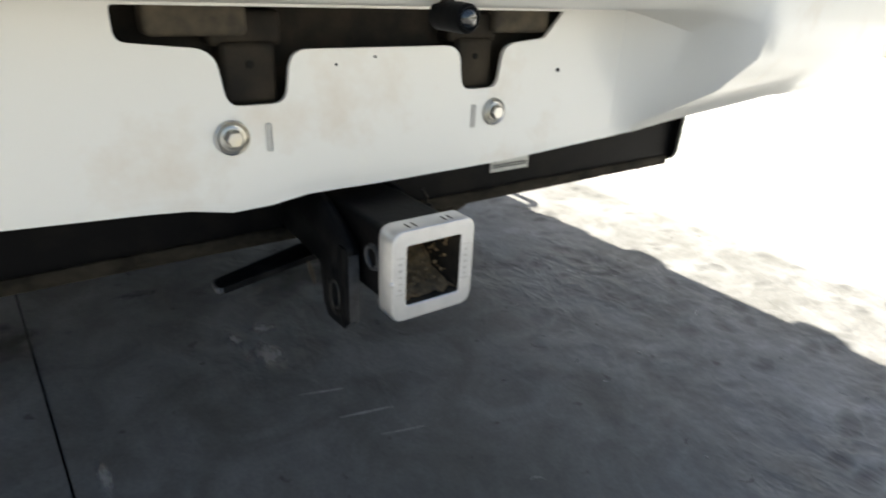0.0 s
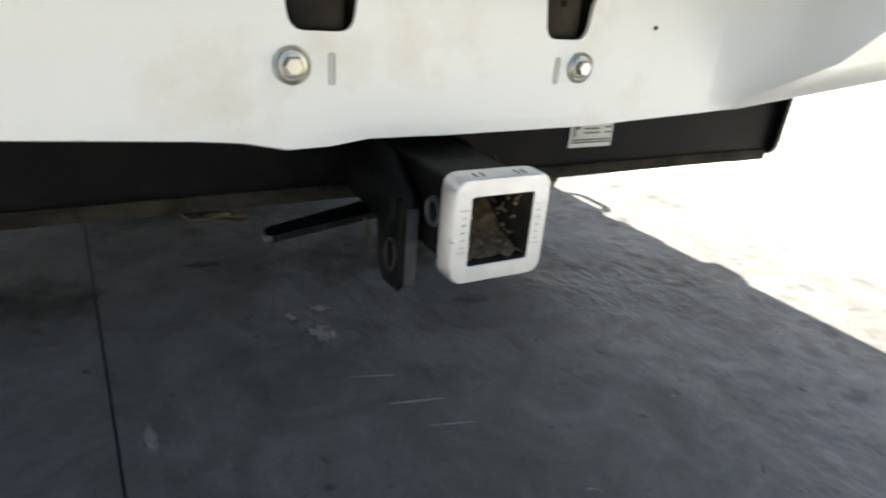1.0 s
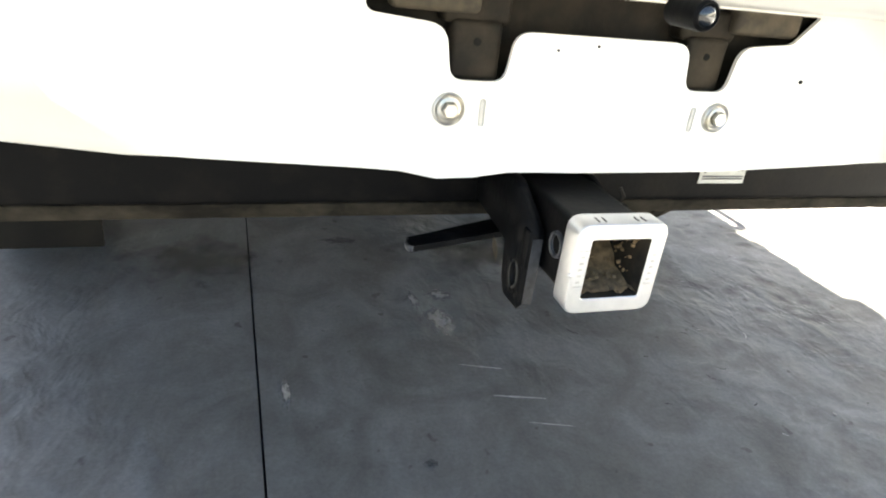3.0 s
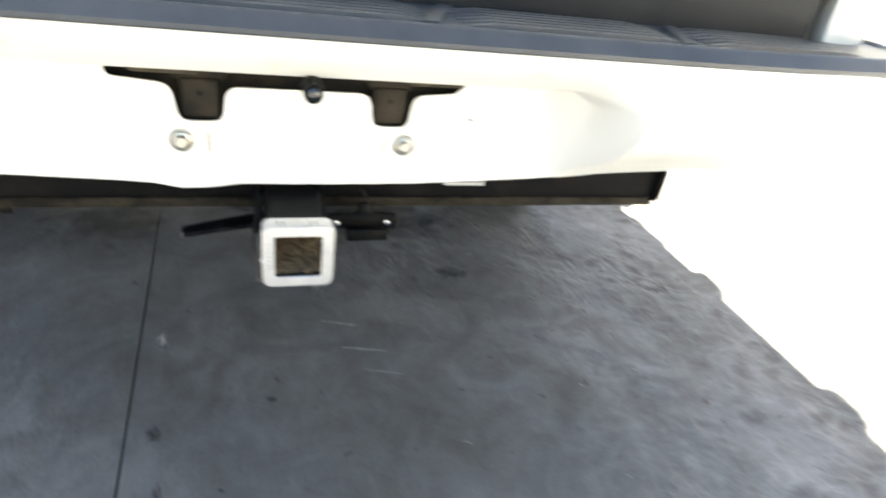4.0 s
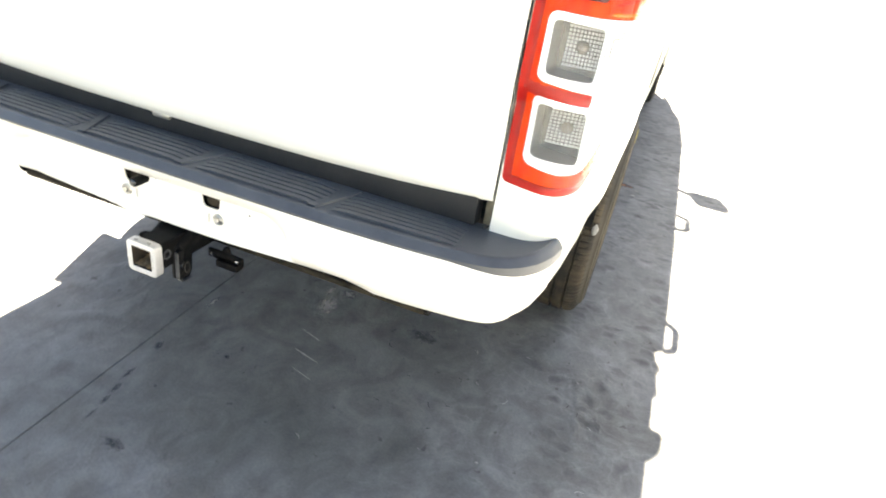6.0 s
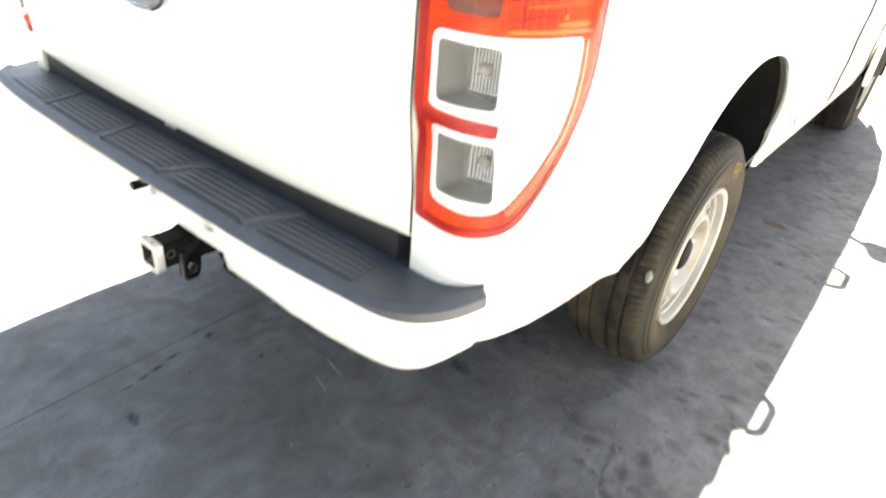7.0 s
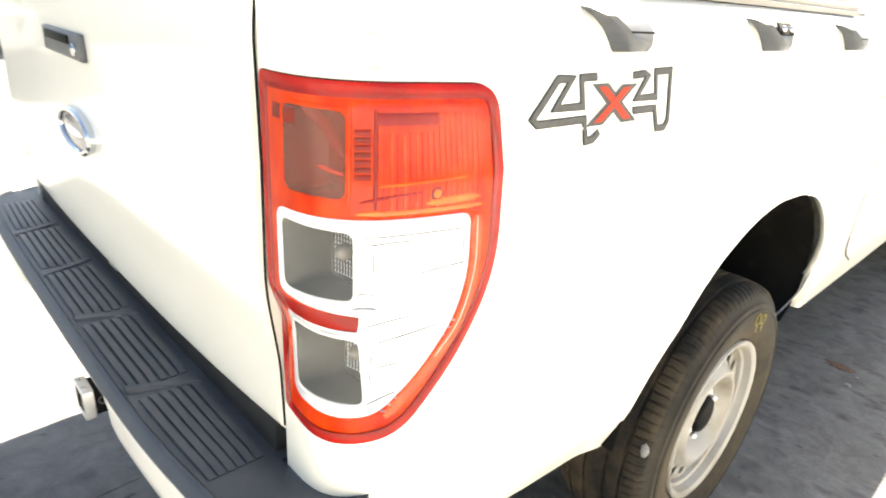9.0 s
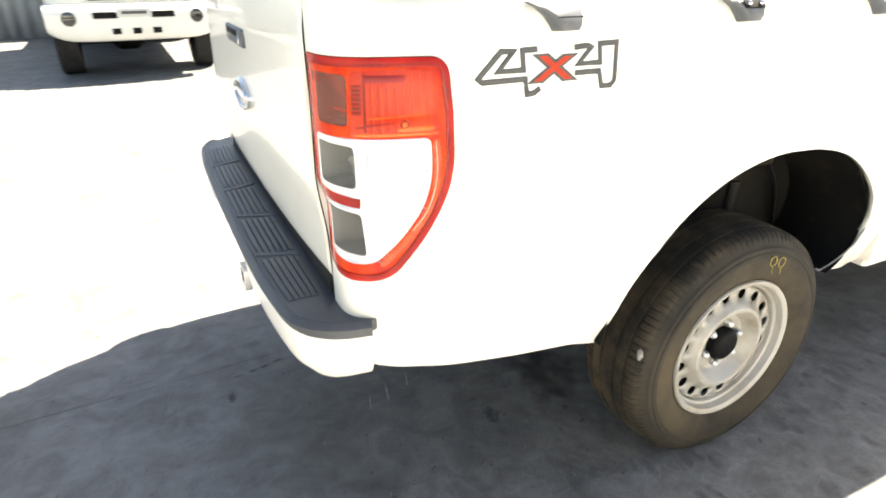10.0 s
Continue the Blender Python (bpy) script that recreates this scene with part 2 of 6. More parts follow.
STEEL_WHEEL = material("wheel_silver", (0.37, 0.36, 0.335), 0.42, metal=0.2, colour2=(0.25, 0.21, 0.15), scale=9, lo=0.46, hi=0.78)
RAIL = material("rail_alloy", (0.30, 0.29, 0.28), 0.42, metal=0.5, colour2=(0.17, 0.15, 0.135), scale=12, spread=(1, 0.15, 1))
GREY_TRIM = material("grey_plastic", (0.062, 0.068, 0.078), 0.42, colour2=(0.082, 0.088, 0.098), scale=30, bump=0.06, bump_scale=400)
DECAL_GREY = material("decal_grey", (0.080, 0.080, 0.078), 0.6, spec=0.2, colour2=(0.098, 0.098, 0.094), scale=60)
DECAL_DARK = material("decal_edge", (0.040, 0.040, 0.038), 0.6, spec=0.2)
DECAL_RED = material("decal_red", (0.46, 0.046, 0.018), 0.55, spec=0.2, colour2=(0.40, 0.04, 0.018), scale=40)
RED_LENS = material("red_lens", (0.58, 0.016, 0.002), 0.2, spec=0.08, colour2=(0.78, 0.056, 0.003), scale=24, detail=3, lo=0.34, hi=0.62, spread=(1, 1, 0.4))
DEEP_RED = material("deep_red_lens", (0.27, 0.0065, 0.006), 0.16, coat=0.08, spec=0.15, colour2=(0.40, 0.013, 0.007), scale=14, lo=0.35, hi=0.65)
UPPER_RED = material("upper_red_lens", (0.52, 0.014, 0.002), 0.16, coat=0.15, spec=0.15, colour2=(0.74, 0.050, 0.003), scale=17, detail=4, lo=0.36, hi=0.62, spread=(1, 1, 0.35))
FLUTE_RED = material("flute_lens", (0.80, 0.075, 0.010), 0.12, coat=0.2, spec=0.2, colour2=(0.64, 0.032, 0.005), scale=22, lo=0.35, hi=0.65)
BEZEL = material("lamp_bezel", (0.88, 0.88, 0.87), 0.25, coat=0.4, colour2=(0.76, 0.76, 0.75), scale=30)
BULB = material("bulb_glass", (0.22, 0.21, 0.19), 0.12, coat=0.5, colour2=(0.34, 0.30, 0.25), scale=40)
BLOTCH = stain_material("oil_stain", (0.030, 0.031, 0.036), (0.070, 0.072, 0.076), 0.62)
AMBER = material("amber_lens", (0.86, 0.17, 0.008), 0.2, coat=0.15, colour2=(0.82, 0.11, 0.006), scale=40)
RED_DARK = material("red_reflector", (0.11, 0.034, 0.025), 0.16, coat=0.3, spec=0.3, colour2=(0.24, 0.030, 0.018), scale=14, lo=0.42, hi=0.7)
WINDOW_GREY = material("smoked_lens", (0.20, 0.195, 0.18), 0.3, metal=0.3, spec=0.3, colour2=(0.30, 0.29, 0.27), scale=16, lo=0.3, hi=0.75)
LENS_SHADE = material("lens_step_shade", (0.28, 0.285, 0.30), 0.15, metal=0.3, coat=1.0, colour2=(0.42, 0.43, 0.45), scale=40)
CLEAR_WHITE = material("clear_lens_white", (0.86, 0.87, 0.88), 0.10, metal=0.35, coat=1.0, colour2=(0.74, 0.75, 0.77), scale=22, lo=0.4, hi=0.7)
SMOKE = material("smoked_film", (0.40, 0.39, 0.365), 0.15, spec=0.3, colour2=(0.31, 0.30, 0.28), scale=9, lo=0.35, hi=0.65)
SMOKE.node_tree.nodes["Principled BSDF"].inputs["Alpha"].default_value = 0.10
RED_FILM = material("red_film", (0.32, 0.105, 0.07), 0.15, spec=0.3, colour2=(0.36, 0.055, 0.03), scale=14, lo=0.40, hi=0.7)
RED_FILM.node_tree.nodes["Principled BSDF"].inputs["Alpha"].default_value = 0.45
LENS = glass("lamp_cover", (1, 1, 1), 0.0, 1.22)
DIM_REFLECTOR = material("dim_reflector", (0.17, 0.165, 0.155), 0.22, metal=0.5, colour2=(0.34, 0.33, 0.305), scale=26, lo=0.35, hi=0.65)
BROWN_LENS = material("brown_lens", (0.17, 0.016, 0.010), 0.2, spec=0.2, colour2=(0.27, 0.016, 0.008), scale=60)
FIN_RED = material("fin_red", (0.34, 0.016, 0.008), 0.2, spec=0.2, colour2=(0.24, 0.012, 0.008), scale=60)
BAND = material("orange_band", (0.66, 0.070, 0.022), 0.25, spec=0.2, colour2=(0.78, 0.125, 0.05), scale=40)
PALE_LINE = material("pale_line", (0.90, 0.56, 0.42), 0.3, spec=0.3, colour2=(0.88, 0.40, 0.24), scale=40)
DARK_GLASS = material("dark_glass", (0.01, 0.012, 0.013), 0.03, coat=1.0)
SLOT = material("slot_shade", (0.50, 0.48, 0.44), 0.4, colour2=(0.60, 0.58, 0.53), scale=60)
PAPER = material("label_paper", (0.62, 0.62, 0.58), 0.6, colour2=(0.5, 0.49, 0.45), scale=60)
INK = material("label_ink", (0.10, 0.10, 0.10), 0.7)
TONNEAU = material("vinyl", (0.02, 0.02, 0.022), 0.6, colour2=(0.035, 0.035, 0.036), scale=20, bump=0.1, bump_scale=300)
BIN_GREEN = material("bin_plastic", (0.050, 0.059, 0.037), 0.38, colour2=(0.073, 0.083, 0.054), scale=5, bump=0.05)
FENCE_GREY = material("fence_steel", (0.42, 0.46, 0.48), 0.45, metal=0.2, colour2=(0.34, 0.38, 0.40), scale=3)
FENCE_CREAM = material("fence_cream", (0.72, 0.70, 0.64), 0.5, colour2=(0.62, 0.60, 0.53), scale=2.5)
BLUE = material("blue_paint", (0.04, 0.09, 0.30), 0.4, colour2=(0.06, 0.12, 0.36), scale=3)
WORN = material("worn_edge", (0.035, 0.034, 0.032), 0.5, metal=0.3, colour2=(0.012, 0.012, 0.011), scale=70)
SEALANT = material("body_sealant", (0.34, 0.29, 0.20), 0.7, colour2=(0.22, 0.18, 0.12), scale=60)
BADGE_FIELD = material("badge_field", (0.075, 0.082, 0.105), 0.25, coat=0.6, colour2=(0.10, 0.108, 0.13), scale=30)
RUBBED = material("rubbed_steel", (0.075, 0.079, 0.086), 0.45, metal=0.3, spec=0.4, colour2=(0.022, 0.022, 0.024), scale=55, lo=0.4, hi=0.75)
SUPPORT = material("support_dust", (0.035, 0.028, 0.019), 0.8, colour2=(0.125, 0.098, 0.062), scale=34, lo=0.35, hi=0.75, bump=0.1)
RUST = material("rust", (0.075, 0.048, 0.028), 0.9, colour2=(0.15, 0.10, 0.06), scale=40)
CHALK = material("yellow_chalk", (0.40, 0.33, 0.09), 0.9, colour2=(0.16, 0.13, 0.05), scale=90)
SCRATCH = material("scratch", (0.42, 0.43, 0.44), 0.7, colour2=(0.22, 0.22, 0.22), scale=60)
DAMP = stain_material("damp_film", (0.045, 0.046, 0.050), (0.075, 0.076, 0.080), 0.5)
CEMENT = stain_material("cement_film", (0.46, 0.455, 0.45), (0.28, 0.275, 0.27), 0.74, 2.0, 2.2)
OIL_SHADE = stain_material("oil_shade", (0.050, 0.043, 0.034), (0.075, 0.066, 0.054), 0.55)
RUST_FILM = stain_material("rust_film", (0.26, 0.11, 0.05), (0.18, 0.09, 0.045), 0.9)
LINER = material("arch_liner", (0.0045, 0.0045, 0.0045), 0.7, spec=0.12, colour2=(0.022, 0.018, 0.013), scale=9, lo=0.50, hi=0.82, bump=0.15, bump_scale=60)
BRACKET = material("bracket_dust", (0.014, 0.012, 0.010), 0.7, spec=0.15, colour2=(0.055, 0.043, 0.029), scale=16, lo=0.4, hi=0.75, bump=0.1, bump_scale=150)
PALE = material("pale_stain", (0.30, 0.295, 0.285), 0.75, colour2=(0.16, 0.16, 0.16), scale=30, lo=0.35, hi=0.6)
GROOVE_SHADE = material("groove_shade", (0.028, 0.030, 0.035), 0.6, spec=0.25, colour2=(0.036, 0.038, 0.043), scale=20)
SILL = material("sill_plastic", (0.016, 0.017, 0.019), 0.6, spec=0.25, colour2=(0.024, 0.024, 0.025), scale=12, bump=0.1, bump_scale=200)
PLATE = material("worn_black_plate", (0.0042, 0.0045, 0.0052), 0.5, spec=0.10, colour2=(0.022, 0.021, 0.020), scale=26, lo=0.55, hi=0.82, bump=0.15, bump_scale=120, rough_var=0.12)
FLANGE = material("mud_splash", (0.011, 0.0095, 0.0075), 0.85, spec=0.10, colour2=(0.044, 0.037, 0.027), scale=22, lo=0.38, hi=0.70, bump=0.25, bump_scale=130, spread=(1, 1, 1.6))
DARK_TYRE = material("clean_tyre", (0.012, 0.012, 0.012), 0.8, spec=0.3, colour2=(0.028, 0.026, 0.024), scale=8)
JOINT = material("joint_shadow", (0.012, 0.012, 0.013), 0.9)
TAPE = material("old_adhesive", (0.74, 0.70, 0.62), 0.6, colour2=(0.45, 0.38, 0.28), scale=60)


# ---- builders ----
def finish(name, bm, mat, parent=None, label="", angle=38):
    bmesh.ops.remove_doubles(bm, verts=bm.verts, dist=1e-5)
    bmesh.ops.recalc_face_normals(bm, faces=bm.faces)
    me = bpy.data.meshes.new(name)
    bm.to_mesh(me)
    bm.free()
    for m in mat if isinstance(mat, (list, tuple)) else [mat]:
        me.materials.append(m)
    for p in me.polygons:
        p.use_smooth = True
    me.set_sharp_from_angle(angle=radians(angle))
    ob = new(name, me)
    if parent:
        ob.parent = parent
    if label:
        tagged(ob, label)
    return ob


def part(name, bm, mat, parent, label="", angle=38):
    return finish(name, bm, mat, parent, label, angle)


def thing(name, at, label, category, group="", kind=""):
    ob = new(name)
    ob.empty_display_size = 0.1
    ob.location = at
    return tagged(ob, label, category, group, kind)


def box(bm, lo, hi, bevel=0.0, segs=2, m=None):
    c = [(a + b) / 2 for a, b in zip(lo, hi)]
    d = [abs(b - a) for a, b in zip(lo, hi)]
    mat = Matrix.Translation(c) @ Matrix.Diagonal((*d, 1))
    r = bmesh.ops.create_cube(bm, size=1.0, matrix=(m @ mat) if m else mat)
    if bevel:
        es = list({e for v in r["verts"] for e in v.link_edges})
        bmesh.ops.bevel(bm, geom=es, offset=bevel, segments=segs, affect="EDGES", profile=0.5)


def loft(bm, rings, closed=True, caps=False):
    rows = [[bm.verts.new(p) for p in r] for r in rings]
    n = len(rows[0])
    for a, b in zip(rows, rows[1:]):
        for i in range(n if closed else n - 1):
            j = (i + 1) % n
            bm.faces.new((a[i], a[j], b[j], b[i]))
    if caps:
        bm.faces.new(rows[0])
        bm.faces.new(rows[-1][::-1])
    return rows


def lathe(bm, profile, centre, axis="x", segs=64, wobble=None):
    """profile: (along the axis, radius)."""
    rings = []
    for k in range(segs):
        a = 2 * math.pi * k / segs
        ring = []
        for i, (h, r) in enumerate(profile):
            if wobble:
                r = wobble(i, k, r)
            c, s = r * math.cos(a), r * math.sin(a)
            p = {"x": (h, c, s), "y": (c, h, s), "z": (c, s, h)}[axis]
            ring.append(tuple(p[q] + centre[q] for q in range(3)))
        rings.append(ring)
    loft(bm, rings + rings[:1], closed=False)


def tube(bm, pts, radius, segs=8, caps=True):
    pts = [Vector(p) for p in pts]
    rings = []
    for i, p in enumerate(pts):
        d = (pts[min(i + 1, len(pts) - 1)] - pts[max(i - 1, 0)]).normalized()
        u = d.orthogonal().normalized() if i == 0 else (u - d * u.dot(d)).normalized()
        w = d.cross(u)
        rings.append([p + radius * (u * math.cos(2 * math.pi * k / segs) + w * math.sin(2 * math.pi * k / segs)) for k in range(segs)])
    loft(bm, rings, True, caps)


def fill(bm, loops, place):
    """A flat sheet from an outline and its holes, laid by place(u, v)."""
    edges = []
    for loop in loops:
        vs = [bm.verts.new((u, v, 0)) for u, v in loop]
        edges += [bm.edges.new((vs[i], vs[(i + 1) % len(vs)])) for i in range(len(vs))]
    bmesh.ops.triangle_fill(bm, edges=edges, use_beauty=True, use_dissolve=False)
    for v in bm.verts:
        v.co = place(v.co.x, v.co.y)


def rounded(points, radius, steps=5):
    """A polygon with rounded corners; radius: one for all, or one a corner."""
    out, n = [], len(points)
    rs = radius if isinstance(radius, (list, tuple)) else [radius] * n
    for i in range(n):
        p, a, b = Vector(points[i]), Vector(points[i - 1]), Vector(points[(i + 1) % n])
        r = min(rs[i], (a - p).length * 0.48, (b - p).length * 0.48)
        p0, p1 = p + (a - p).normalized() * r, p + (b - p).normalized() * r
        for k in range(steps + 1):
            t = k / steps
            out.append(tuple(p0 * (1 - t) ** 2 + p * 2 * t * (1 - t) + p1 * t * t))
    return out


def spline(pts, n):
    """Catmull-Rom through the points, n steps a span."""
    pts = [Vector(p) for p in pts]
    ext = [pts[0] * 2 - pts[1]] + pts + [pts[-1] * 2 - pts[-2]]
    out = []
    for i in range(1, len(ext) - 2):
        p0, p1, p2, p3 = ext[i - 1:i + 3]
        for k in range(n):
            t = k / n
            out.append(0.5 * (2 * p1 + (p2 - p0) * t + (2 * p0 - 5 * p1 + 4 * p2 - p3) * t * t + (3 * p1 - p0 - 3 * p2 + p3) * t ** 3))
    return out + [pts[-1]]


def smooth(x, a, b):
    t = max(0.0, min(1.0, (x - a) / (b - a)))
    return t * t * (3 - 2 * t)


def thicken(ob, depth, offset=-1):
    m = ob.modifiers.new("thickness", "SOLIDIFY")
    m.thickness, m.offset = depth, offset
    return ob


# ---- the yard ----
def ground_height(x, y):
    dx, dy = max(0, abs(x) - 2.3), max(0, y - 4.0, -4.0 - y)
    dip = 0.013 * smooth(x, 0.55, 0.85) * (1 - smooth(x, 1.9, 2.6))
    return max(smooth(math.hypot(dx, dy), 0.0, 2.4) * (0.42 if x > 0 else 0.31), 0.11 * smooth(y, 3.0, 4.6)) - dip


def build_ground():
    # slabs meet in two joints; beyond them the sheet runs on to the horizon
    bm = bmesh.new()
    jw = 0.004

    def joint_x(y):
        return -0.270 - 0.040 * (y - 0.2)

    def band(vals, dense):
        return sorted(set(vals + dense))

    ys = band([-400, -120, -40, -15, -8], [round(-6 + 0.5 * i, 3) for i in range(25)] + [8, 15, 40, 120, 400])
    xs_r = [0.0, 0.4, 0.82, 0.89, 0.97, 1.05, 1.12, 1.4, 2.0] + [2.3 + 0.3 * i for i in range(10)] + [6, 8, 12, 20, 50, 140, 400]

    def sheet(side):
        rows = []
        for y in ys:
            j = joint_x(max(-30, min(30, y)))
            row = []
            for k, q in enumerate(xs_r):
                x = j + side * (q + jw / 2)
                row.append(bm.verts.new((x, y, ground_height(x, y))))
            rows.append(row)
        for a, b in zip(rows, rows[1:]):
            for i in range(len(a) - 1):
                bm.faces.new((a[i], a[i + 1], b[i + 1], b[i]))
        for a, b in zip(rows, rows[1:]):
            e = [bm.verts.new(v.co - Vector((0, 0, 0.012))) for v in (a[0], b[0])]
            bm.faces.new((a[0], b[0], e[1], e[0]))

    sheet(1)
    sheet(-1)
    g = finish("ground", bm, CONCRETE, angle=60)
    tagged(g, "dark grey stained concrete yard with sawn joints", "concrete yard", kind="structure")
    # near-black strip down in the joint, painted as its shadow
    bm = bmesh.new()
    rows = [[(joint_x(y) - 0.006, y, -0.011), (joint_x(y) + 0.006, y, -0.011)] for y in [-30 + i for i in range(61)]]
    loft(bm, rows, closed=False)
    part("joint_shade", bm, JOINT, g, "black strip painted as the shadow in the joint")


build_ground()


MARKS = []


def ground_mark(name, outline, mat, label, category, lift=0.001):
    MARKS.append(name)
    lift += 0.0004 * (len(MARKS) % 12)
    bm = bmesh.new()
    fill(bm, [outline], lambda u, v: Vector((u, v, lift)))
    return tagged(finish(name, bm, mat), label, category, {"scratch": "scrapes behind the tow bar", "stain": "cement stains on the yard", "oil_stain": "oil drips by the joint", "damp_stain": "damp smudges under the truck", "scuff": "chips in the concrete"}.get(name, ""))


def streak(a, b, w):
    a, b = Vector(a), Vector(b)
    n = (b - a).orthogonal().normalized() * w
    out = []
    for k in range(9):
        t = k / 8
        out.append(tuple(a.lerp(b, t) + n * (0.3 + math.sin(math.pi * t)) * (0.8 + 0.3 * math.sin(k * 2.1))))
    for k in range(8, -1, -1):
        t = k / 8
        out.append(tuple(a.lerp(b, t) - n * (0.3 + math.sin(math.pi * t)) * (0.8 + 0.3 * math.cos(k * 1.7))))
    return out


def blob(cx, cy, rx, ry, seed, n=26, rough=0.35):
    rng = random.Random(seed)
    ph = [rng.uniform(0, 6.28) for _ in range(4)]
    out = []
    for k in range(n):
        a = 2 * math.pi * k / n
        r = 1 + rough * (0.5 * math.sin(2 * a + ph[0]) + 0.4 * math.sin(3 * a + ph[1]) + 0.35 * math.sin(5 * a + ph[2]) + 0.3 * math.sin(9 * a + ph[3]))
        out.append((cx + rx * r * math.cos(a), cy + ry * r * math.sin(a)))
    return out


def film_mark(name, cx, cy, rx, ry, seed, mat, label, category):
    ob = ground_mark(name, blob(0, 0, 1.15, 1.15, seed, rough=0.25), mat, label, category)
    ob.scale = (rx, ry, 1)
    ob.location = (cx, cy, ground_height(cx, cy))
    return ob


for a, b, w in (((0.088, 0.535), (0.168, 0.510), 0.0022), ((0.125, 0.437), (0.220, 0.414), 0.0024), ((0.163, 0.360), (0.241, 0.338), 0.0012)):
    ground_mark("scratch", streak(a, b, w), SCRATCH, "pale scrape scratched into the concrete", "scratch", 0.003)
for cx, cy, rx, ry, seed in ((0.090, 0.695, 0.040, 0.075, 3), (0.118, 0.795, 0.035, 0.035, 8), (0.052, 0.780, 0.016, 0.050, 9), (-0.238, 0.500, 0.012, 0.050, 11)):
    film_mark("stain", cx, cy, rx, ry, seed, CEMENT, "pale cement stain on the dark concrete", "stain")
for cx, cy, rx, ry, seed in ((-0.080, 1.090, 0.060, 0.032, 31), (0.449, 0.711, 0.060, 0.045, 32), (0.075, 1.682, 0.085, 0.040, 33)):
    film_mark("damp_stain", cx, cy, rx, ry, seed, DAMP, "dark damp smudge on the concrete", "stain")
for cx, cy, rx, ry, seed in ((-0.206, 0.106, 0.0102, 0.0390, 21), (-0.194, 0.050, 0.0119, 0.0330, 22), (-0.183, 0.002, 0.0102, 0.0300, 23), (-0.173, -0.052, 0.0051, 0.0330, 24), (-0.050, -0.098, 0.0442, 0.0225, 25), (-0.226, 0.240, 0.0170, 0.0300, 26), (-0.026, 0.300, 0.0136, 0.0120, 27), (-0.111, 0.104, 0.0068, 0.0060, 28)):
    film_mark("oil_stain", cx, cy, rx, ry, seed, BLOTCH, "dark oil drip stain on the concrete", "stain")
# broad oily patches, also painted to deepen the shade under the truck
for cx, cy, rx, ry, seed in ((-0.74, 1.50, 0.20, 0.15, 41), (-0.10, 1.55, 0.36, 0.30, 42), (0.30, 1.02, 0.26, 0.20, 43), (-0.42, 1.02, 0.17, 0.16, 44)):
    film_mark("oil_stain", cx, cy, rx, ry, seed, OIL_SHADE, "broad brown oil stain that also deepens the shade under the truck", "stain")
film_mark("rust_stain", 0.90, 2.72, 0.09, 0.045, 5, RUST_FILM, "rust-brown stain on the concrete", "stain")
rng = random.Random(12)
for k in range(30):
    cx, cy, turn, size = rng.uniform(0.30, 1.12), rng.uniform(-0.05, 0.95), rng.uniform(0, 6.28), rng.uniform(0.012, 0.034)
    arc = [(size * math.cos(a), size * 0.7 * math.sin(a)) for a in [(-0.9 + 1.8 * j / 8) * rng.uniform(0.7, 1.0) for j in range(9)]]
    wide = [0.0004 + 0.0022 * rng.uniform(0.5, 1.0) * math.sin(math.pi * j / 8) for j in range(9)]
    loop = [(u, v) for u, v in arc] + [(u - wd, v) for (u, v), wd in reversed(list(zip(arc, wide)))]
    ob = ground_mark("scuff", loop, JOINT if k % 3 else SCRATCH, "small curved chip in the concrete surface", "scuff")
    ob.location = (cx, cy, ground_height(cx, cy))
    ob.rotation_euler = (0, 0, turn)
for i, (x, y, r) in enumerate(((0.975, 2.58, 0.014), (0.985, 2.68, 0.009), (0.60, 0.02, 0.003), (0.78, 0.30, 0.004))):
    bm = bmesh.new()
    bmesh.ops.create_icosphere(bm, subdivisions=2, radius=r)
    for v in bm.verts:
        v.co.z = max(v.co.z, -r * 0.4) * 0.5
        v.co *= 1 + 0.3 * noise.noise(v.co * 90 + Vector((i, 0, 0)))
    ob = finish("pebble", bm, PALE)
    ob.location = (x, y, ground_height(x, y) + r * 0.2)
    tagged(ob, "small white pebble lying on the concrete", "pebble", "pebbles on the yard")


# ---- the pick-up truck ----
truck = thing("pickup_truck", (0, 1.3, 0), "white four-wheel-drive pick-up truck with a tow bar, parked on concrete", "pickup truck")
truck.location = (0, 0, 0)

# plan of the rear corner and flank, from the tailgate gap forward
CORNER = spline([(0.722, 0.100, 0), (0.748, 0.1015, 0), (0.775, 0.107, 0), (0.80, 0.119, 0), (0.822, 0.139, 0), (0.840, 0.167, 0), (0.853, 0.205, 0),
                 (0.863, 0.255, 0), (0.870, 0.31, 0), (0.876, 0.39, 0), (0.881, 0.50, 0), (0.885, 0.70, 0), (0.890, 0.95, 0), (0.893, 1.25, 0),
                 (0.893, 1.60, 0), (0.890, 1.935, 0)], 8)
LENGTHS = [0.0]
for _a, _b in zip(CORNER, CORNER[1:]):
    LENGTHS.append(LENGTHS[-1] + (_b - _a).length)
CX, CY = [p.x for p in CORNER], [p.y for p in CORNER]


def lean(z):
    d = 0.0
    if z > 1.20:
        d -= 0.20 * (z - 1.20) + 0.9 * max(0.0, z - 1.368) ** 1.5 * 4
    if z < 0.80:
        d -= 0.12 * (0.80 - z) + 0.25 * max(0.0, 0.62 - z)
    return d


def waist(z):
    """How far the lower half of the tail steps in below the crease."""
    return 0.016 * (1 - smooth(z, 0.996, 1.064))


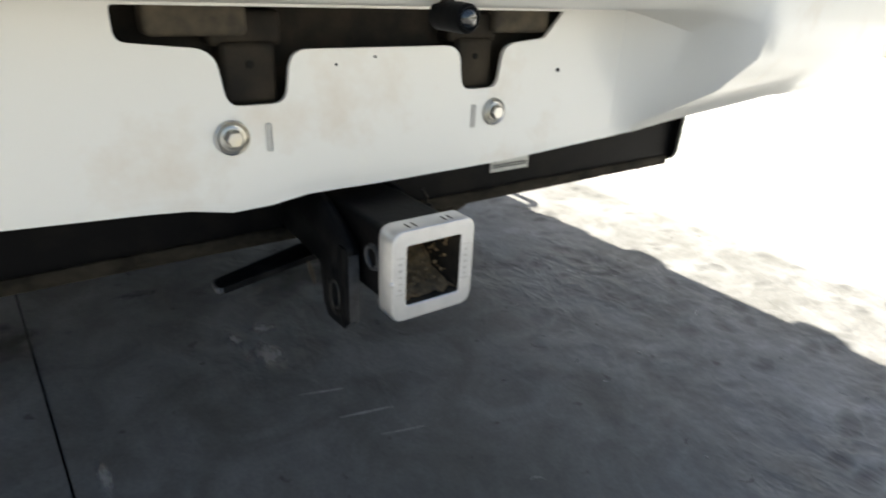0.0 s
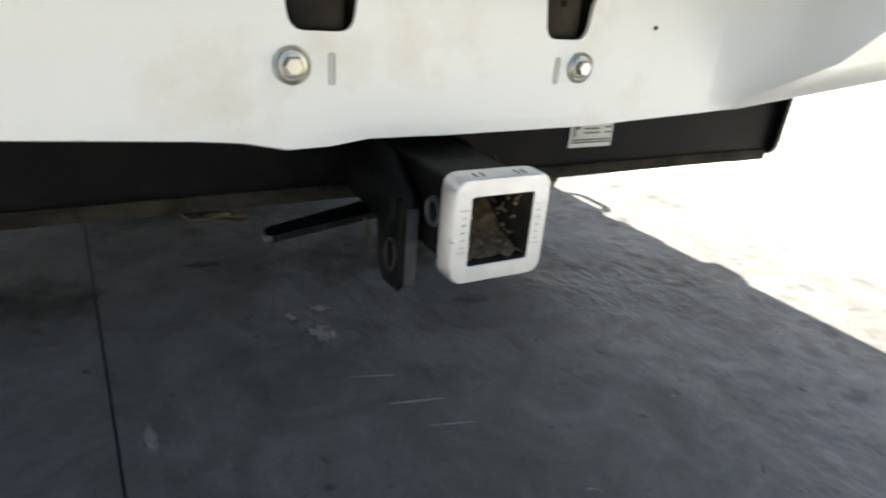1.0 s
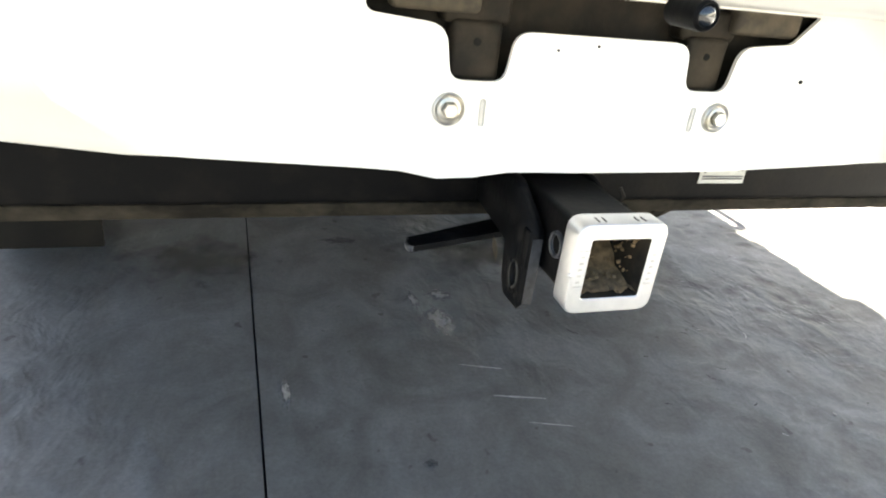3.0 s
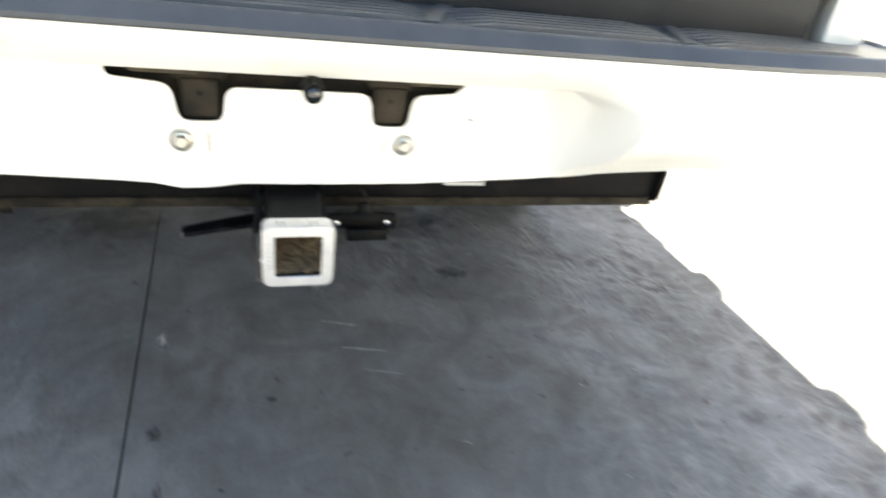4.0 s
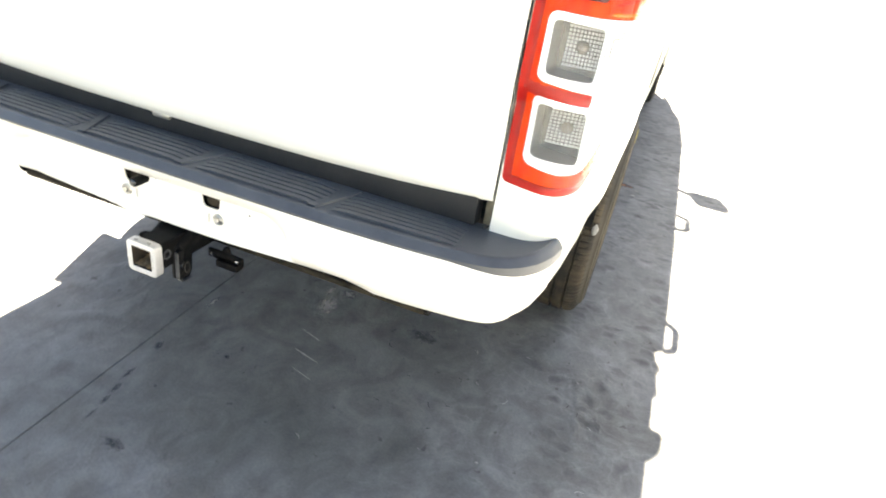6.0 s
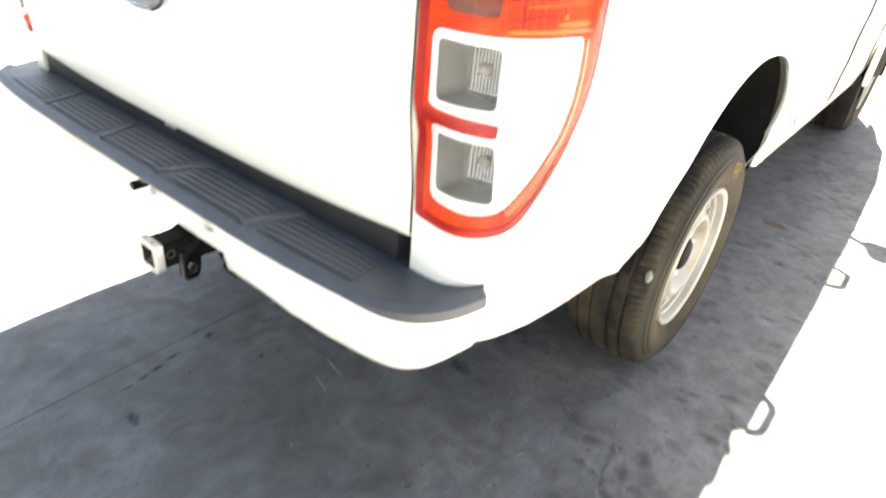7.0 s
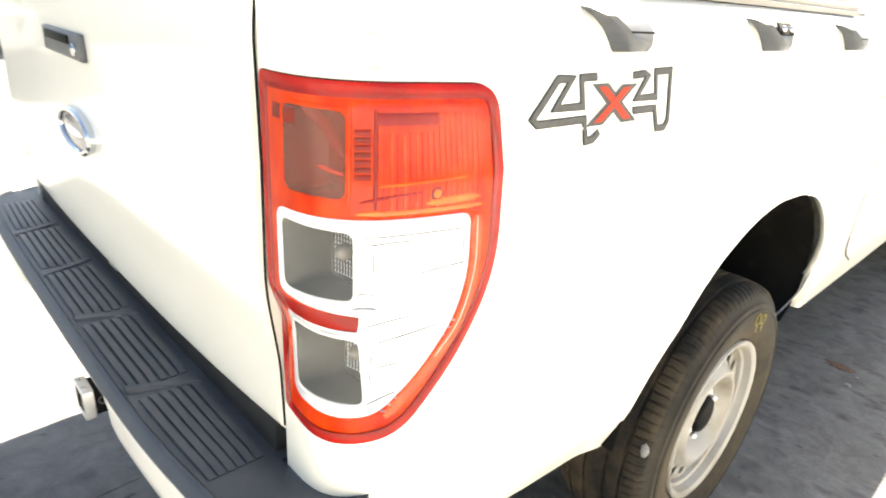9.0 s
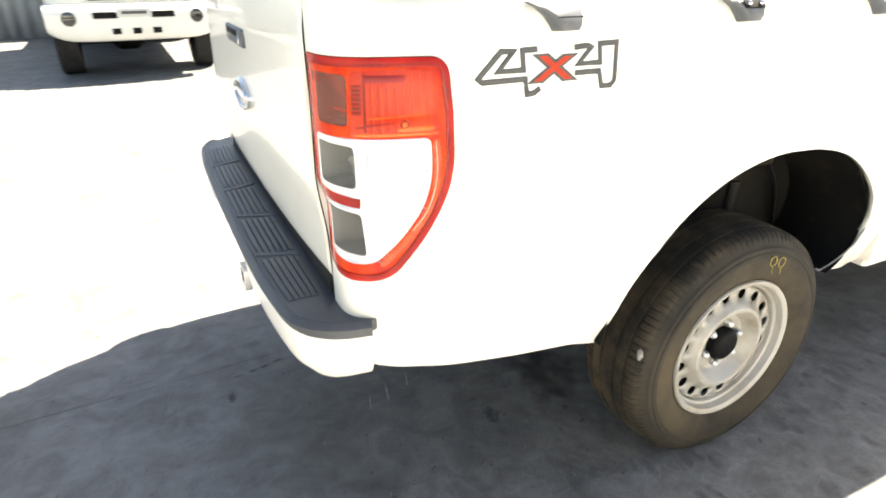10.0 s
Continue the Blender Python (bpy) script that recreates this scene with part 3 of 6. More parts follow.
def flank(s, z, off=0.0, side=1):
    x, y = np.interp(s, LENGTHS, CX), np.interp(s, LENGTHS, CY)
    e = 0.01
    tx, ty = np.interp(s + e, LENGTHS, CX) - np.interp(s - e, LENGTHS, CX), np.interp(s + e, LENGTHS, CY) - np.interp(s - e, LENGTHS, CY)
    q = math.hypot(tx, ty) or 1
    if off > 0 and s < 0.10:
        off *= 0.10 + 0.90 * smooth(s, 0.01, 0.10)
    k = lean(z) * smooth(s, 0.02, 0.25) + off
    return Vector((side * (x + ty / q * k), y - tx / q * k + waist(z) * (1 - smooth(s, 0.0, 0.13)), z))


def s_at_y(y):
    return float(np.interp(y, CY, LENGTHS))


AXLE_Y, AXLE_Z, ARCH_Y, ARCH_Z, ARCH_R = 1.30, 0.387, 1.33, 0.455, 0.548
BED_TOP = 1.412


def panel_low(y):
    return float(np.interp(y, [0.0, 0.125, 0.14, 0.22, 0.35, 0.54, 0.80, 1.9, 2.2], [0.755, 0.745, 0.648, 0.622, 0.588, 0.556, 0.522, 0.522, 0.54]))


def arch_top(y):
    if y > ARCH_Y:
        return 0.0 if y > 1.815 else float(np.interp(y, [1.33, 1.432, 1.50, 1.56, 1.61, 1.655, 1.71, 1.75, 1.78, 1.80, 1.810, 1.815], [1.003, 0.998, 0.986, 0.970, 0.949, 0.922, 0.880, 0.840, 0.798, 0.756, 0.725, 0.690]))
    d = ARCH_R ** 2 - (y - ARCH_Y) ** 2
    return ARCH_Z + math.sqrt(d) if d > 0 else 0.0


LAMP_CORNERS = [(0.001, 1.306), (0.311, 1.299), (0.320, 1.070), (0.268, 0.960), (0.185, 0.862), (0.110, 0.857), (0.003, 0.870), (0.001, 0.95), (0.001, 1.05)]
LAMP_ROUNDING = [0.010, 0.036, 0.06, 0.06, 0.04, 0.04, 0.010, 0.04, 0.04]
LAMP_EDGE = rounded(LAMP_CORNERS, LAMP_ROUNDING, 4)


def in_lamp(s, z, margin=0.011):
    """Whether a spot of the flank lies within the lamp's pocket."""
    if s > 0.40 or not 0.83 < z < 1.31:
        return False
    n, inside, far = len(LAMP_EDGE), False, 9.0
    for i in range(n):
        (a, b), (c, d) = LAMP_EDGE[i - 1], LAMP_EDGE[i]
        if (b > z) != (d > z) and s < a + (z - b) / (d - b) * (c - a):
            inside = not inside
        t = max(0.0, min(1.0, ((s - a) * (c - a) + (z - b) * (d - b)) / ((c - a) ** 2 + (d - b) ** 2 + 1e-12)))
        far = min(far, math.hypot(s - a - t * (c - a), z - b - t * (d - b)))
    return inside and far > margin


def build_bed_side(side):
    bm = bmesh.new()
    ys = [float(y) for y in np.linspace(0.40, 1.935, 60)]
    ys += [ARCH_Y - ARCH_R * math.cos(math.pi * k / 56) for k in range(57)]
    ss = sorted([float(v) for v in np.linspace(0, s_at_y(0.40), 36)] + [s_at_y(y) for y in sorted(ys)])
    ss = [s for i, s in enumerate(ss) if i == 0 or s - ss[i - 1] > 0.0008]
    rows = []
    for s in ss:
        y = float(np.interp(s, LENGTHS, CY))
        z0 = max(panel_low(y), arch_top(y))
        if z0 < 0.78:
            zs = [z0 + (0.80 - z0) * k / 8 for k in range(8)] + [0.80 + (BED_TOP - 0.80) * k / 52 for k in range(53)]
        else:
            zs = [z0 + (BED_TOP - z0) * k / 60 for k in range(61)]
        row = []
        for z in zs:
            near = abs(z - arch_top(y)) if ARCH_Y < y < 1.80 else max(0.0, y - 1.815) if y >= 1.80 else math.hypot(y - ARCH_Y, z - ARCH_Z) - ARCH_R
            flare = 0.012 * (1 - smooth(near, 0.0, 0.09)) if 0.6 < y < 2.0 else 0
            row.append(flank(s, z, -0.078 if in_lamp(s, z) else flare, side))
        rows.append([row[0] + Vector((-side * 0.014, 0, 0.0))] + row + [row[-1] + Vector((-side * 0.05, 0, 0.004))])
    loft(bm, rows, closed=False)
    # return of the corner beside the tailgate
    edge = rows[0]
    loft(bm, [edge, [p + Vector((0, 0.05, 0)) for p in edge]], closed=False)
    # the lip curls back under the arch at its front foot
    rings = []
    for y, z in ((1.695, 0.541), (1.712, 0.547), (1.732, 0.556), (1.755, 0.573), (1.778, 0.598), (1.797, 0.632), (1.809, 0.662), (1.818, 0.695)):
        z0 = max(panel_low(y), 0.541 - 0.16 * (y - 1.695))
        col = [flank(s_at_y(y), z0 + (z - z0) * k / 5, 0.012, side) for k in range(6)]
        rings.append([col[0] + Vector((-side * 0.014, 0, 0))] + col + [col[-1] + Vector((-side * 0.006, 0, 0))])
    loft(bm, rings, closed=False)
    ob = part("bed_side", bm, WHITE, truck)
    thicken(ob, 0.004)
    return ob


def build_wheel_well(side):
    bm = bmesh.new()
    way = [(1.700, 0.540), (1.742, 0.560), (1.775, 0.590), (1.80, 0.622), (1.819, 0.690), (1.814, 0.752), (1.784, 0.812), (1.714, 0.892), (1.658, 0.932), (1.562, 0.980), (1.434, 1.008)]
    way += [(ARCH_Y + (ARCH_R + 0.008) * math.cos(a), ARCH_Z + (ARCH_R + 0.008) * math.sin(a)) for a in [math.radians(86 + 86 * k / 20) for k in range(21)]]
    rings = [[(side * 0.872, y, z), (side * 0.80, y, z), (side * 0.60, y, z)] for y, z in way]
    loft(bm, rings, closed=False)
    part("wheel_liner", bm, LINER, truck, "dusty black wheel arch liner")
    bm = bmesh.new()
    box(bm, (side * 0.585, 0.72, 0.40), (side * 0.60, 1.95, 1.04), 0.004)
    for yy in (1.18, 1.36, 1.54):
        lathe(bm, [(side * 0.602, 0.0), (side * 0.606, 0.024), (side * 0.602, 0.026)], (0, yy, 0.93), "x", 16)
    part("inner_wall", bm, CAVITY, truck)
    bm = bmesh.new()
    box(bm, (side * 0.600, 0.86, 0.78), (side * 0.612, 1.30, 0.97), 0.006)
    plate = part("frame_plate", bm, BRACKET, truck, "dusty frame plate with round holes")
    for yy, zz in ((1.02, 0.86), (1.20, 0.88)):
        bm = bmesh.new()
        lathe(bm, [(side * 0.606, 0.028), (side * 0.6135, 0.030), (side * 0.6135, 0.0)], (0, yy, zz), "x", 20)
        part("hole", bm, CAVITY, plate)
    bm = bmesh.new()
    tube(bm, spline([(side * 0.64, 1.20, 0.98), (side * 0.68, 1.34, 0.90), (side * 0.66, 1.50, 0.94), (side * 0.64, 1.66, 0.80), (side * 0.62, 1.74, 0.62)], 6), 0.008, 8)
    part("hose", bm, BLACK, truck, "black rubber hose in the wheel arch")
    bm = bmesh.new()
    box(bm, (side * 0.60, 1.42, 0.86), (side * 0.66, 1.62, 0.985), 0.01)
    part("inner_bracket", bm, BRACKET, truck)
    bm = bmesh.new()
    tube(bm, [(side * 0.60, 1.44, 0.36), (side * 0.60, 1.50, 0.60), (side * 0.60, 1.52, 0.80)], 0.022, 10)
    part("shock_absorber", bm, DUSTY, truck)
    if side < 0:
        bm = bmesh.new()
        box(bm, (side * 0.545, 0.752, 0.17), (side * 0.905, 0.762, 0.62), 0.003)
        part("mud_guard", bm, CAVITY, truck, "black rubber mud flap")
    bm = bmesh.new()
    box(bm, (side * 0.52, 0.72, 0.46), (side * 0.58, 1.9, 0.49), 0.004)
    part("leaf_spring", bm, DUSTY, truck)


for sd in (1, -1):
    build_bed_side(sd)
    build_wheel_well(sd)


# -- wheels --
def build_wheel(side, ay, rise=0.0):
    xo = side * 0.898
    hub = Vector((0, ay, AXLE_Z + rise))
    R = 0.391

    def X(d):
        return xo - side * d

    prof = [(X(0.020), 0.232), (X(0.008), 0.243), (X(0.002), 0.262), (X(-0.009), 0.290), (X(-0.009), 0.318), (X(-0.0075), 0.327), (X(-0.0098), 0.3285), (X(-0.0094), 0.3315), (X(-0.0066), 0.333), (X(-0.004), 0.345), (X(0.001), 0.348), (X(0.006), 0.357), (X(0.012), 0.370),
            (X(0.022), 0.382), (X(0.036), 0.3875), (X(0.052), R - 0.001), (X(0.054), R - 0.010), (X(0.061), R - 0.010), (X(0.063), R), (X(0.092), R + 0.001), (X(0.094), R - 0.009),
            (X(0.102), R - 0.009), (X(0.104), R + 0.001), (X(0.148), R + 0.001), (X(0.150), R - 0.009), (X(0.158), R - 0.009), (X(0.160), R + 0.001), (X(0.190), R), (X(0.192), R - 0.010),
            (X(0.199), R - 0.010), (X(0.201), R - 0.001), (X(0.217), 0.3875), (X(0.232), 0.380), (X(0.246), 0.36), (X(0.254), 0.31), (X(0.246), 0.262), (X(0.232), 0.235)]

    def blocks(i, k, r):
        if 12 <= i <= 15 or 30 <= i <= 32:
            return r - (0.0060 if k % 5 < 1 else 0)
        return r

    w = new("wheel")
    w.parent = truck
    tagged(w, "silver steel wheel with a worn dusty black tyre")
    bm = bmesh.new()
    lathe(bm, prof, hub, "x", 540, blocks)
    for f in bm.faces:
        c = f.calc_center_median()
        if 0.060 < abs(xo - c.x) < 0.2 or math.hypot(c.y - ay, c.z - hub.z) > 0.366:
            f.material_index = 1
        elif math.hypot(c.y - ay, c.z - hub.z) > 0.318:
            f.material_index = 2
    part("tyre", bm, [RUBBER, TREAD, SIDEWALL], w, "black all-terrain tyre, brown with dust", 30)
    bm = bmesh.new()
    rim = [(X(0.026), 0.214), (X(0.010), 0.218), (X(0.004), 0.226), (X(0.004), 0.233), (X(0.010), 0.236), (X(0.016), 0.232), (X(0.03), 0.228)]
    lathe(bm, rim, hub, "x", 96)
    lathe(bm, [(X(0.026), 0.214), (X(0.030), 0.2125), (X(0.034), 0.2055), (X(0.040), 0.2045), (X(0.048), 0.2015), (X(0.075), 0.199), (X(0.20), 0.196)], hub, "x", 96)
    part("rim", bm, STEEL_WHEEL, w)
    bm = bmesh.new()
    n, loops = 16, []
    loops.append([(0.200 * math.cos(2 * math.pi * k / 96), 0.200 * math.sin(2 * math.pi * k / 96)) for k in range(96)])
    loops.append([(0.1445 * math.cos(2 * math.pi * k / 72), 0.1445 * math.sin(2 * math.pi * k / 72)) for k in range(72)])
    for h in range(n):
        a0 = 2 * math.pi * (h + 0.5) / n
        loops.append([((0.176 + 0.0175 * math.cos(b)) * math.cos(a0 + 0.098 * math.sin(b)), (0.176 + 0.0175 * math.cos(b)) * math.sin(a0 + 0.098 * math.sin(b))) for b in [2 * math.pi * k / 14 for k in range(14)]])

    def lay(u, v):
        r = math.hypot(u, v)
        return Vector((X(0.046 - 0.0125 * (1 - smooth(r, 0.1445, 0.166))), ay + u, hub.z + v))

    fill(bm, loops, lay)
    lathe(bm, [(X(0.0335), 0.1445), (X(0.0240), 0.1405), (X(0.0195), 0.1345), (X(0.0200), 0.1270), (X(0.0260), 0.1205), (X(0.052), 0.108), (X(0.062), 0.097), (X(0.062), 0.045)], hub, "x", 72)
    disc = part("wheel_disc", bm, STEEL_WHEEL, w, "silver steel disc with a ring of oval holes")
    thicken(disc, 0.004, 0)
    bm = bmesh.new()
    lathe(bm, [(X(0.10), 0.0), (X(0.10), 0.19), (X(0.2), 0.19)], hub, "x", 48)
    # flat near-black ring added behind the holes to paint them as shade
    lathe(bm, [(X(0.060), 0.150), (X(0.060), 0.1945)], hub, "x", 48)
    part("drum_and_hole_shade", bm, CAVITY, w)
    bm = bmesh.new()
    lathe(bm, [(X(0.066), 0.056), (X(0.042), 0.055), (X(0.032), 0.049), (X(0.028), 0.040), (X(0.028), 0.0)], hub, "x", 32)
    part("hub_cap", bm, BLACK, w, "black plastic centre cap")
    for k in range(6):
        a = 2 * math.pi * (k + 0.3) / 6
        bm = bmesh.new()
        c = (0, ay + 0.0700 * math.cos(a), hub.z + 0.0700 * math.sin(a))
        lathe(bm, [(X(0.066), 0.0125), (X(0.042), 0.0115), (X(0.036), 0.007), (X(0.034), 0.0)], c, "x", 6)
        part("wheel_nut", bm, ALLOY, w, angle=25)
    # hand-written chalk marks, illegible
    if side > 0 and ay < 2:
        bm = bmesh.new()
        for a0, r0, pts in ((70, 0.292, 0), (78, 0.292, 1)):
            a = math.radians(a0)
            cy, cz = ay + r0 * math.cos(a), hub.z + r0 * math.sin(a)
            loop = [(X(-0.0115), cy + 0.014 * math.cos(t), cz + 0.014 + 0.016 * math.sin(t)) for t in [2 * math.pi * k / 10 for k in range(11)]]
            tube(bm, loop, 0.0016, 5)
            tube(bm, [(X(-0.0115), cy, cz), (X(-0.0115), cy + 0.003, cz - 0.024)], 0.0012, 5)
        part("chalk_mark", bm, CHALK, w, "yellow chalk scribble on the sidewall")
        bm = bmesh.new()
        bmesh.ops.create_icosphere(bm, subdivisions=2, radius=0.019)
        for v in bm.verts:
            v.co = Vector((v.co.x * 0.55, v.co.y * 0.30, v.co.z)) * (1 + 0.5 * noise.noise(v.co * 120)) + Vector((X(0.018), 0.922, 0.466))
        part("mud_splat", bm, PALE, w, "dried white mud on the shoulder")
    return w


for sd in (1, -1):
    build_wheel(sd, AXLE_Y, -0.013 if sd > 0 else 0.0)
    build_wheel(sd, AXLE_Y + 3.22, 0.105)


# -- tail lamps --
def lamp_patch(bm, outline, off, side, rings=10, dome=0.0):
    """A sheet over an outline in flank coordinates (s, z), with off(t) by the way from the rim (0) to the middle (1)."""
    cs, cz = sum(p[0] for p in outline) / len(outline), sum(p[1] for p in outline) / len(outline)
    rows = []
    steps = [0, 0.015, 0.035, 0.06] + [0.06 + 0.94 * (k + 1) / rings for k in range(rings)]
    for t in steps:
        k = 1 - t
        rows.append([flank(cs + (s - cs) * max(k, 0.001), cz + (z - cz) * max(k, 0.001), off(t), side) for s, z in outline])
    loft(bm, rows)


def lamp_sheet(bm, loops, off, side, longest=0.012):
    """A curved sheet with holes: filled flat, split fine, then laid on the flank."""
    fill(bm, loops, lambda u, v: Vector((u, v, 0)))
    for _ in range(5):
        es = [e for e in bm.edges if e.calc_length() > longest and not e.is_boundary]
        if not es:
            break
        bmesh.ops.subdivide_edges(bm, edges=es, cuts=1)
        bmesh.ops.triangulate(bm, faces=bm.faces)
    for v in bm.verts:
        v.co = flank(v.co.x, v.co.y, off, side)


def lamp_ring(bm, outer, inner, h0, h1, side):
    """A raised band between two outlines of the same count."""
    mids = [tuple((Vector(a) + Vector(b)) / 2) for a, b in zip(outer, inner)]
    loft(bm, [[flank(s, z, h0, side) for s, z in outer], [flank(s, z, h1 * 0.8, side) for s, z in outer], [flank(s, z, h1, side) for s, z in mids],
              [flank(s, z, h1 * 0.8, side) for s, z in inner], [flank(s, z, h0, side) for s, z in inner]])


def grow(outline, d):
    """The outline moved outwards by d (inwards: minus)."""
    area = sum(outline[i - 1][0] * outline[i][1] - outline[i][0] * outline[i - 1][1] for i in range(len(outline)))
    q = 1 if area > 0 else -1
    out = []
    for i, p in enumerate(outline):
        a, b = Vector(outline[i - 2]), Vector(outline[(i + 2) % len(outline)])
        t = (b - a).normalized() if (b - a).length > 1e-9 else Vector((1, 0))
        out.append((p[0] + q * t.y * d, p[1] - q * t.x * d))
    return out


def dense(outline, step=0.006):
    out = []
    for i, p in enumerate(outline):
        a, b = Vector(p), Vector(outline[(i + 1) % len(outline)])
        n = max(1, int((b - a).length / step))
        out += [tuple(a.lerp(b, k / n)) for k in range(n)]
    return out


def build_tail_lamp(side):
    lamp = new("tail_lamp")
    lamp.parent = truck
    tagged(lamp, "red tail lamp with clear reversing lens and smoked windows")
    outline = dense(rounded(LAMP_CORNERS, LAMP_ROUNDING, 8))
    w0 = dense(rounded([(0.043, 1.278), (0.115, 1.274), (0.115, 1.180), (0.043, 1.185)], 0.012, 6), 0.005)
    w1 = dense(rounded([(0.036, 1.151), (0.123, 1.143), (0.124, 1.059), (0.038, 1.067)], 0.011, 6), 0.005)
    w2 = dense(rounded([(0.038, 1.019), (0.130, 1.008), (0.137, 0.916), (0.041, 0.927)], 0.011, 6), 0.005)
    pale = [(0.029, 1.160), (0.122, 1.156), (0.267, 1.152), (0.270, 1.075), (0.253, 1.015), (0.208, 0.954), (0.152, 0.902), (0.105, 0.900),
            (0.034, 0.914), (0.031, 1.0280), (0.131, 1.0165), (0.133, 1.0415), (0.030, 1.0585)]
    o = dense(rounded(pale, [0.014, 0.02, 0.012, 0.03, 0.03, 0.03, 0.02, 0.02, 0.016, 0.008, 0.004, 0.004, 0.012], 6), 0.006)

    def ribbon(name, path, width, off, mat, parent, label="", ends=0.5):
        """A softly rounded strip along (s, z) points."""
        P = [Vector((a, b)) for a, b in path]
        rows = []
        for i, p in enumerate(P):
            t = (P[min(i + 1, len(P) - 1)] - P[max(i - 1, 0)]).normalized()
            n = Vector((-t.y, t.x)) * width * (ends if i in (0, len(P) - 1) else 1) / 2
            rows.append([flank(*(p + n * k), off + h, side) for k, h in ((-1, -0.0012), (-0.6, 0.0006), (0, 0.001), (0.6, 0.0006), (1, -0.0012))])
        bm = bmesh.new()
        loft(bm, rows, closed=False)
        return part(name, bm, mat, parent, label)

    def between(a, b, n=9, bow=0.0):
        return [(a[0] + (b[0] - a[0]) * k / (n - 1), a[1] + (b[1] - a[1]) * k / (n - 1) + bow * math.sin(math.pi * k / (n - 1))) for k in range(n)]

    bm = bmesh.new()
    lamp_sheet(bm, [outline, o, w0], 0.002, side)
    loft(bm, [[flank(s, z, 0.002, side) for s, z in outline], [flank(s, z, -0.014, side) for s, z in outline]])
    part("housing", bm, RED_LENS, lamp)
    bm = bmesh.new()
    lamp_ring(bm, outline, grow(outline, -0.016), 0.001, 0.0075, side)
    part("rim", bm, DEEP_RED, lamp, "glossy dark red moulded rim")
    bm = bmesh.new()
    lamp_ring(bm, grow(outline, 0.0010), grow(outline, -0.001), -0.004, 0.0006, side)
    part("seal", bm, CAVITY, lamp, "black seal round the lamp")
    bm = bmesh.new()
    lamp_sheet(bm, [o, w1, w2], 0.0022, side)
    clear = part("clear_section", bm, CLEAR_WHITE, lamp, "clear ribbed reversing lens")
    bm = bmesh.new()
    lamp_ring(bm, grow(o, 0.0025), grow(o, -0.0025), 0.0014, 0.0046, side)
    part("edge_strip", bm, CLEAR_WHITE, clear)

    def inside(s, z, f, yb):
        """A point in a well: f = 0 on the lens, 1 on the flat back at y = yb."""
        p = flank(s, z, 0.0016, side)
        return Vector((p.x, p.y + (yb - p.y) * f, p.z))

    def well(name, hole, wall_mat, back_mat, label, yb, ring_mat, film_mat):
        """A window: a raised ring and a box-like cavity with a flat back behind it."""
        bm = bmesh.new()
        loft(bm, [[inside(s, z, f, yb) for s, z in grow(hole, -d)] for f, d in ((0.0, 0.0), (0.1, 0.0006), (0.5, 0.002), (1.0, 0.004))])
        pane = part(name, bm, wall_mat, lamp, label)
        back = grow(hole, -0.004)
        cs, cz = sum(p[0] for p in back) / len(back), sum(p[1] for p in back) / len(back)
        bm = bmesh.new()
        loft(bm, [[inside(cs + (s - cs) * k, cz + (z - cz) * k, 1.0, yb) for s, z in back] for k in (1.0, 0.5, 0.01)])
        part("reflector", bm, back_mat, pane)
        bm = bmesh.new()
        lamp_ring(bm, grow(hole, 0.0040), grow(hole, -0.0004), 0.0014, 0.0046, side)
        part("bezel", bm, ring_mat, pane)
        bm = bmesh.new()
        lamp_patch(bm, grow(hole, 0.0004), lambda t: 0.0018, side, 4)
        film = part("tinted_pane", bm, film_mat, pane)
        film.visible_shadow = False
        return pane, back

    def bar(name, a, b, w, y, mat, parent):
        """A thin strip on the back of a well, from a to b in (x, z)."""
        bm = bmesh.new()
        u = Vector((b[0] - a[0], b[1] - a[1])).normalized()
        n = Vector((-u.y, u.x)) * w / 2
        loft(bm, [[(side * (p[0] + n.x * k), y + h, p[1] + n.y * k) for k, h in ((-1, 0.0014), (-0.5, 0.0), (0.5, 0.0), (1, 0.0014))] for p in (a, b)], closed=False)
        return part(name, bm, mat, parent)

    pane, back = well("stop_window", w0, RED_DARK, RED_DARK, "dark red stop lamp window", 0.160, RED_LENS, RED_FILM)
    ribbon("inner_fin", between((0.066, 1.276), (0.114, 1.226), 8, 0.007), 0.013, -0.004, BROWN_LENS, pane, "red fin inside the window")
    ribbon("inner_fin", between((0.084, 1.214), (0.112, 1.206), 6), 0.005, -0.006, RED_LENS, pane)
    ribbon("lamp_socket", between((0.026, 1.268), (0.060, 1.264), 6), 0.020, 0.0022, BROWN_LENS, pane, "dark socket behind the lens", 1.0)
    for hole, name, label, zc in ((w1, "turn_window", "smoked clear turn signal window", 1.102), (w2, "reverse_window", "smoked clear reversing window", 0.966)):
        yb = 0.168 if name == "turn_window" else 0.184
        pane, back = well(name, hole, WINDOW_GREY, DIM_REFLECTOR, label, yb, BEZEL, SMOKE)
        x0, x1 = [abs(inside(q, zc, 1, yb).x) for q in (min(p[0] for p in back) + 0.010, max(p[0] for p in back) - 0.006)]
        z0, z1 = zc - 0.024, zc + 0.036
        for k in range(11):
            z = z0 + (z1 - z0) * k / 10
            bar("reflector_rib", (x0, z), (x1, z), 0.0046, yb - 0.0030, BEZEL, pane)
        for k in range(11):
            x = x0 + (x1 - x0) * k / 10
            bar("reflector_flute", (x, z0), (x, z1), 0.0014, yb - 0.0045, DIM_REFLECTOR, pane)
        bm = bmesh.new()
        bmesh.ops.create_uvsphere(bm, u_segments=16, v_segments=10, radius=0.0100, matrix=Matrix.Translation((side * (x0 + x1) / 2, yb - 0.010, zc + 0.008)))
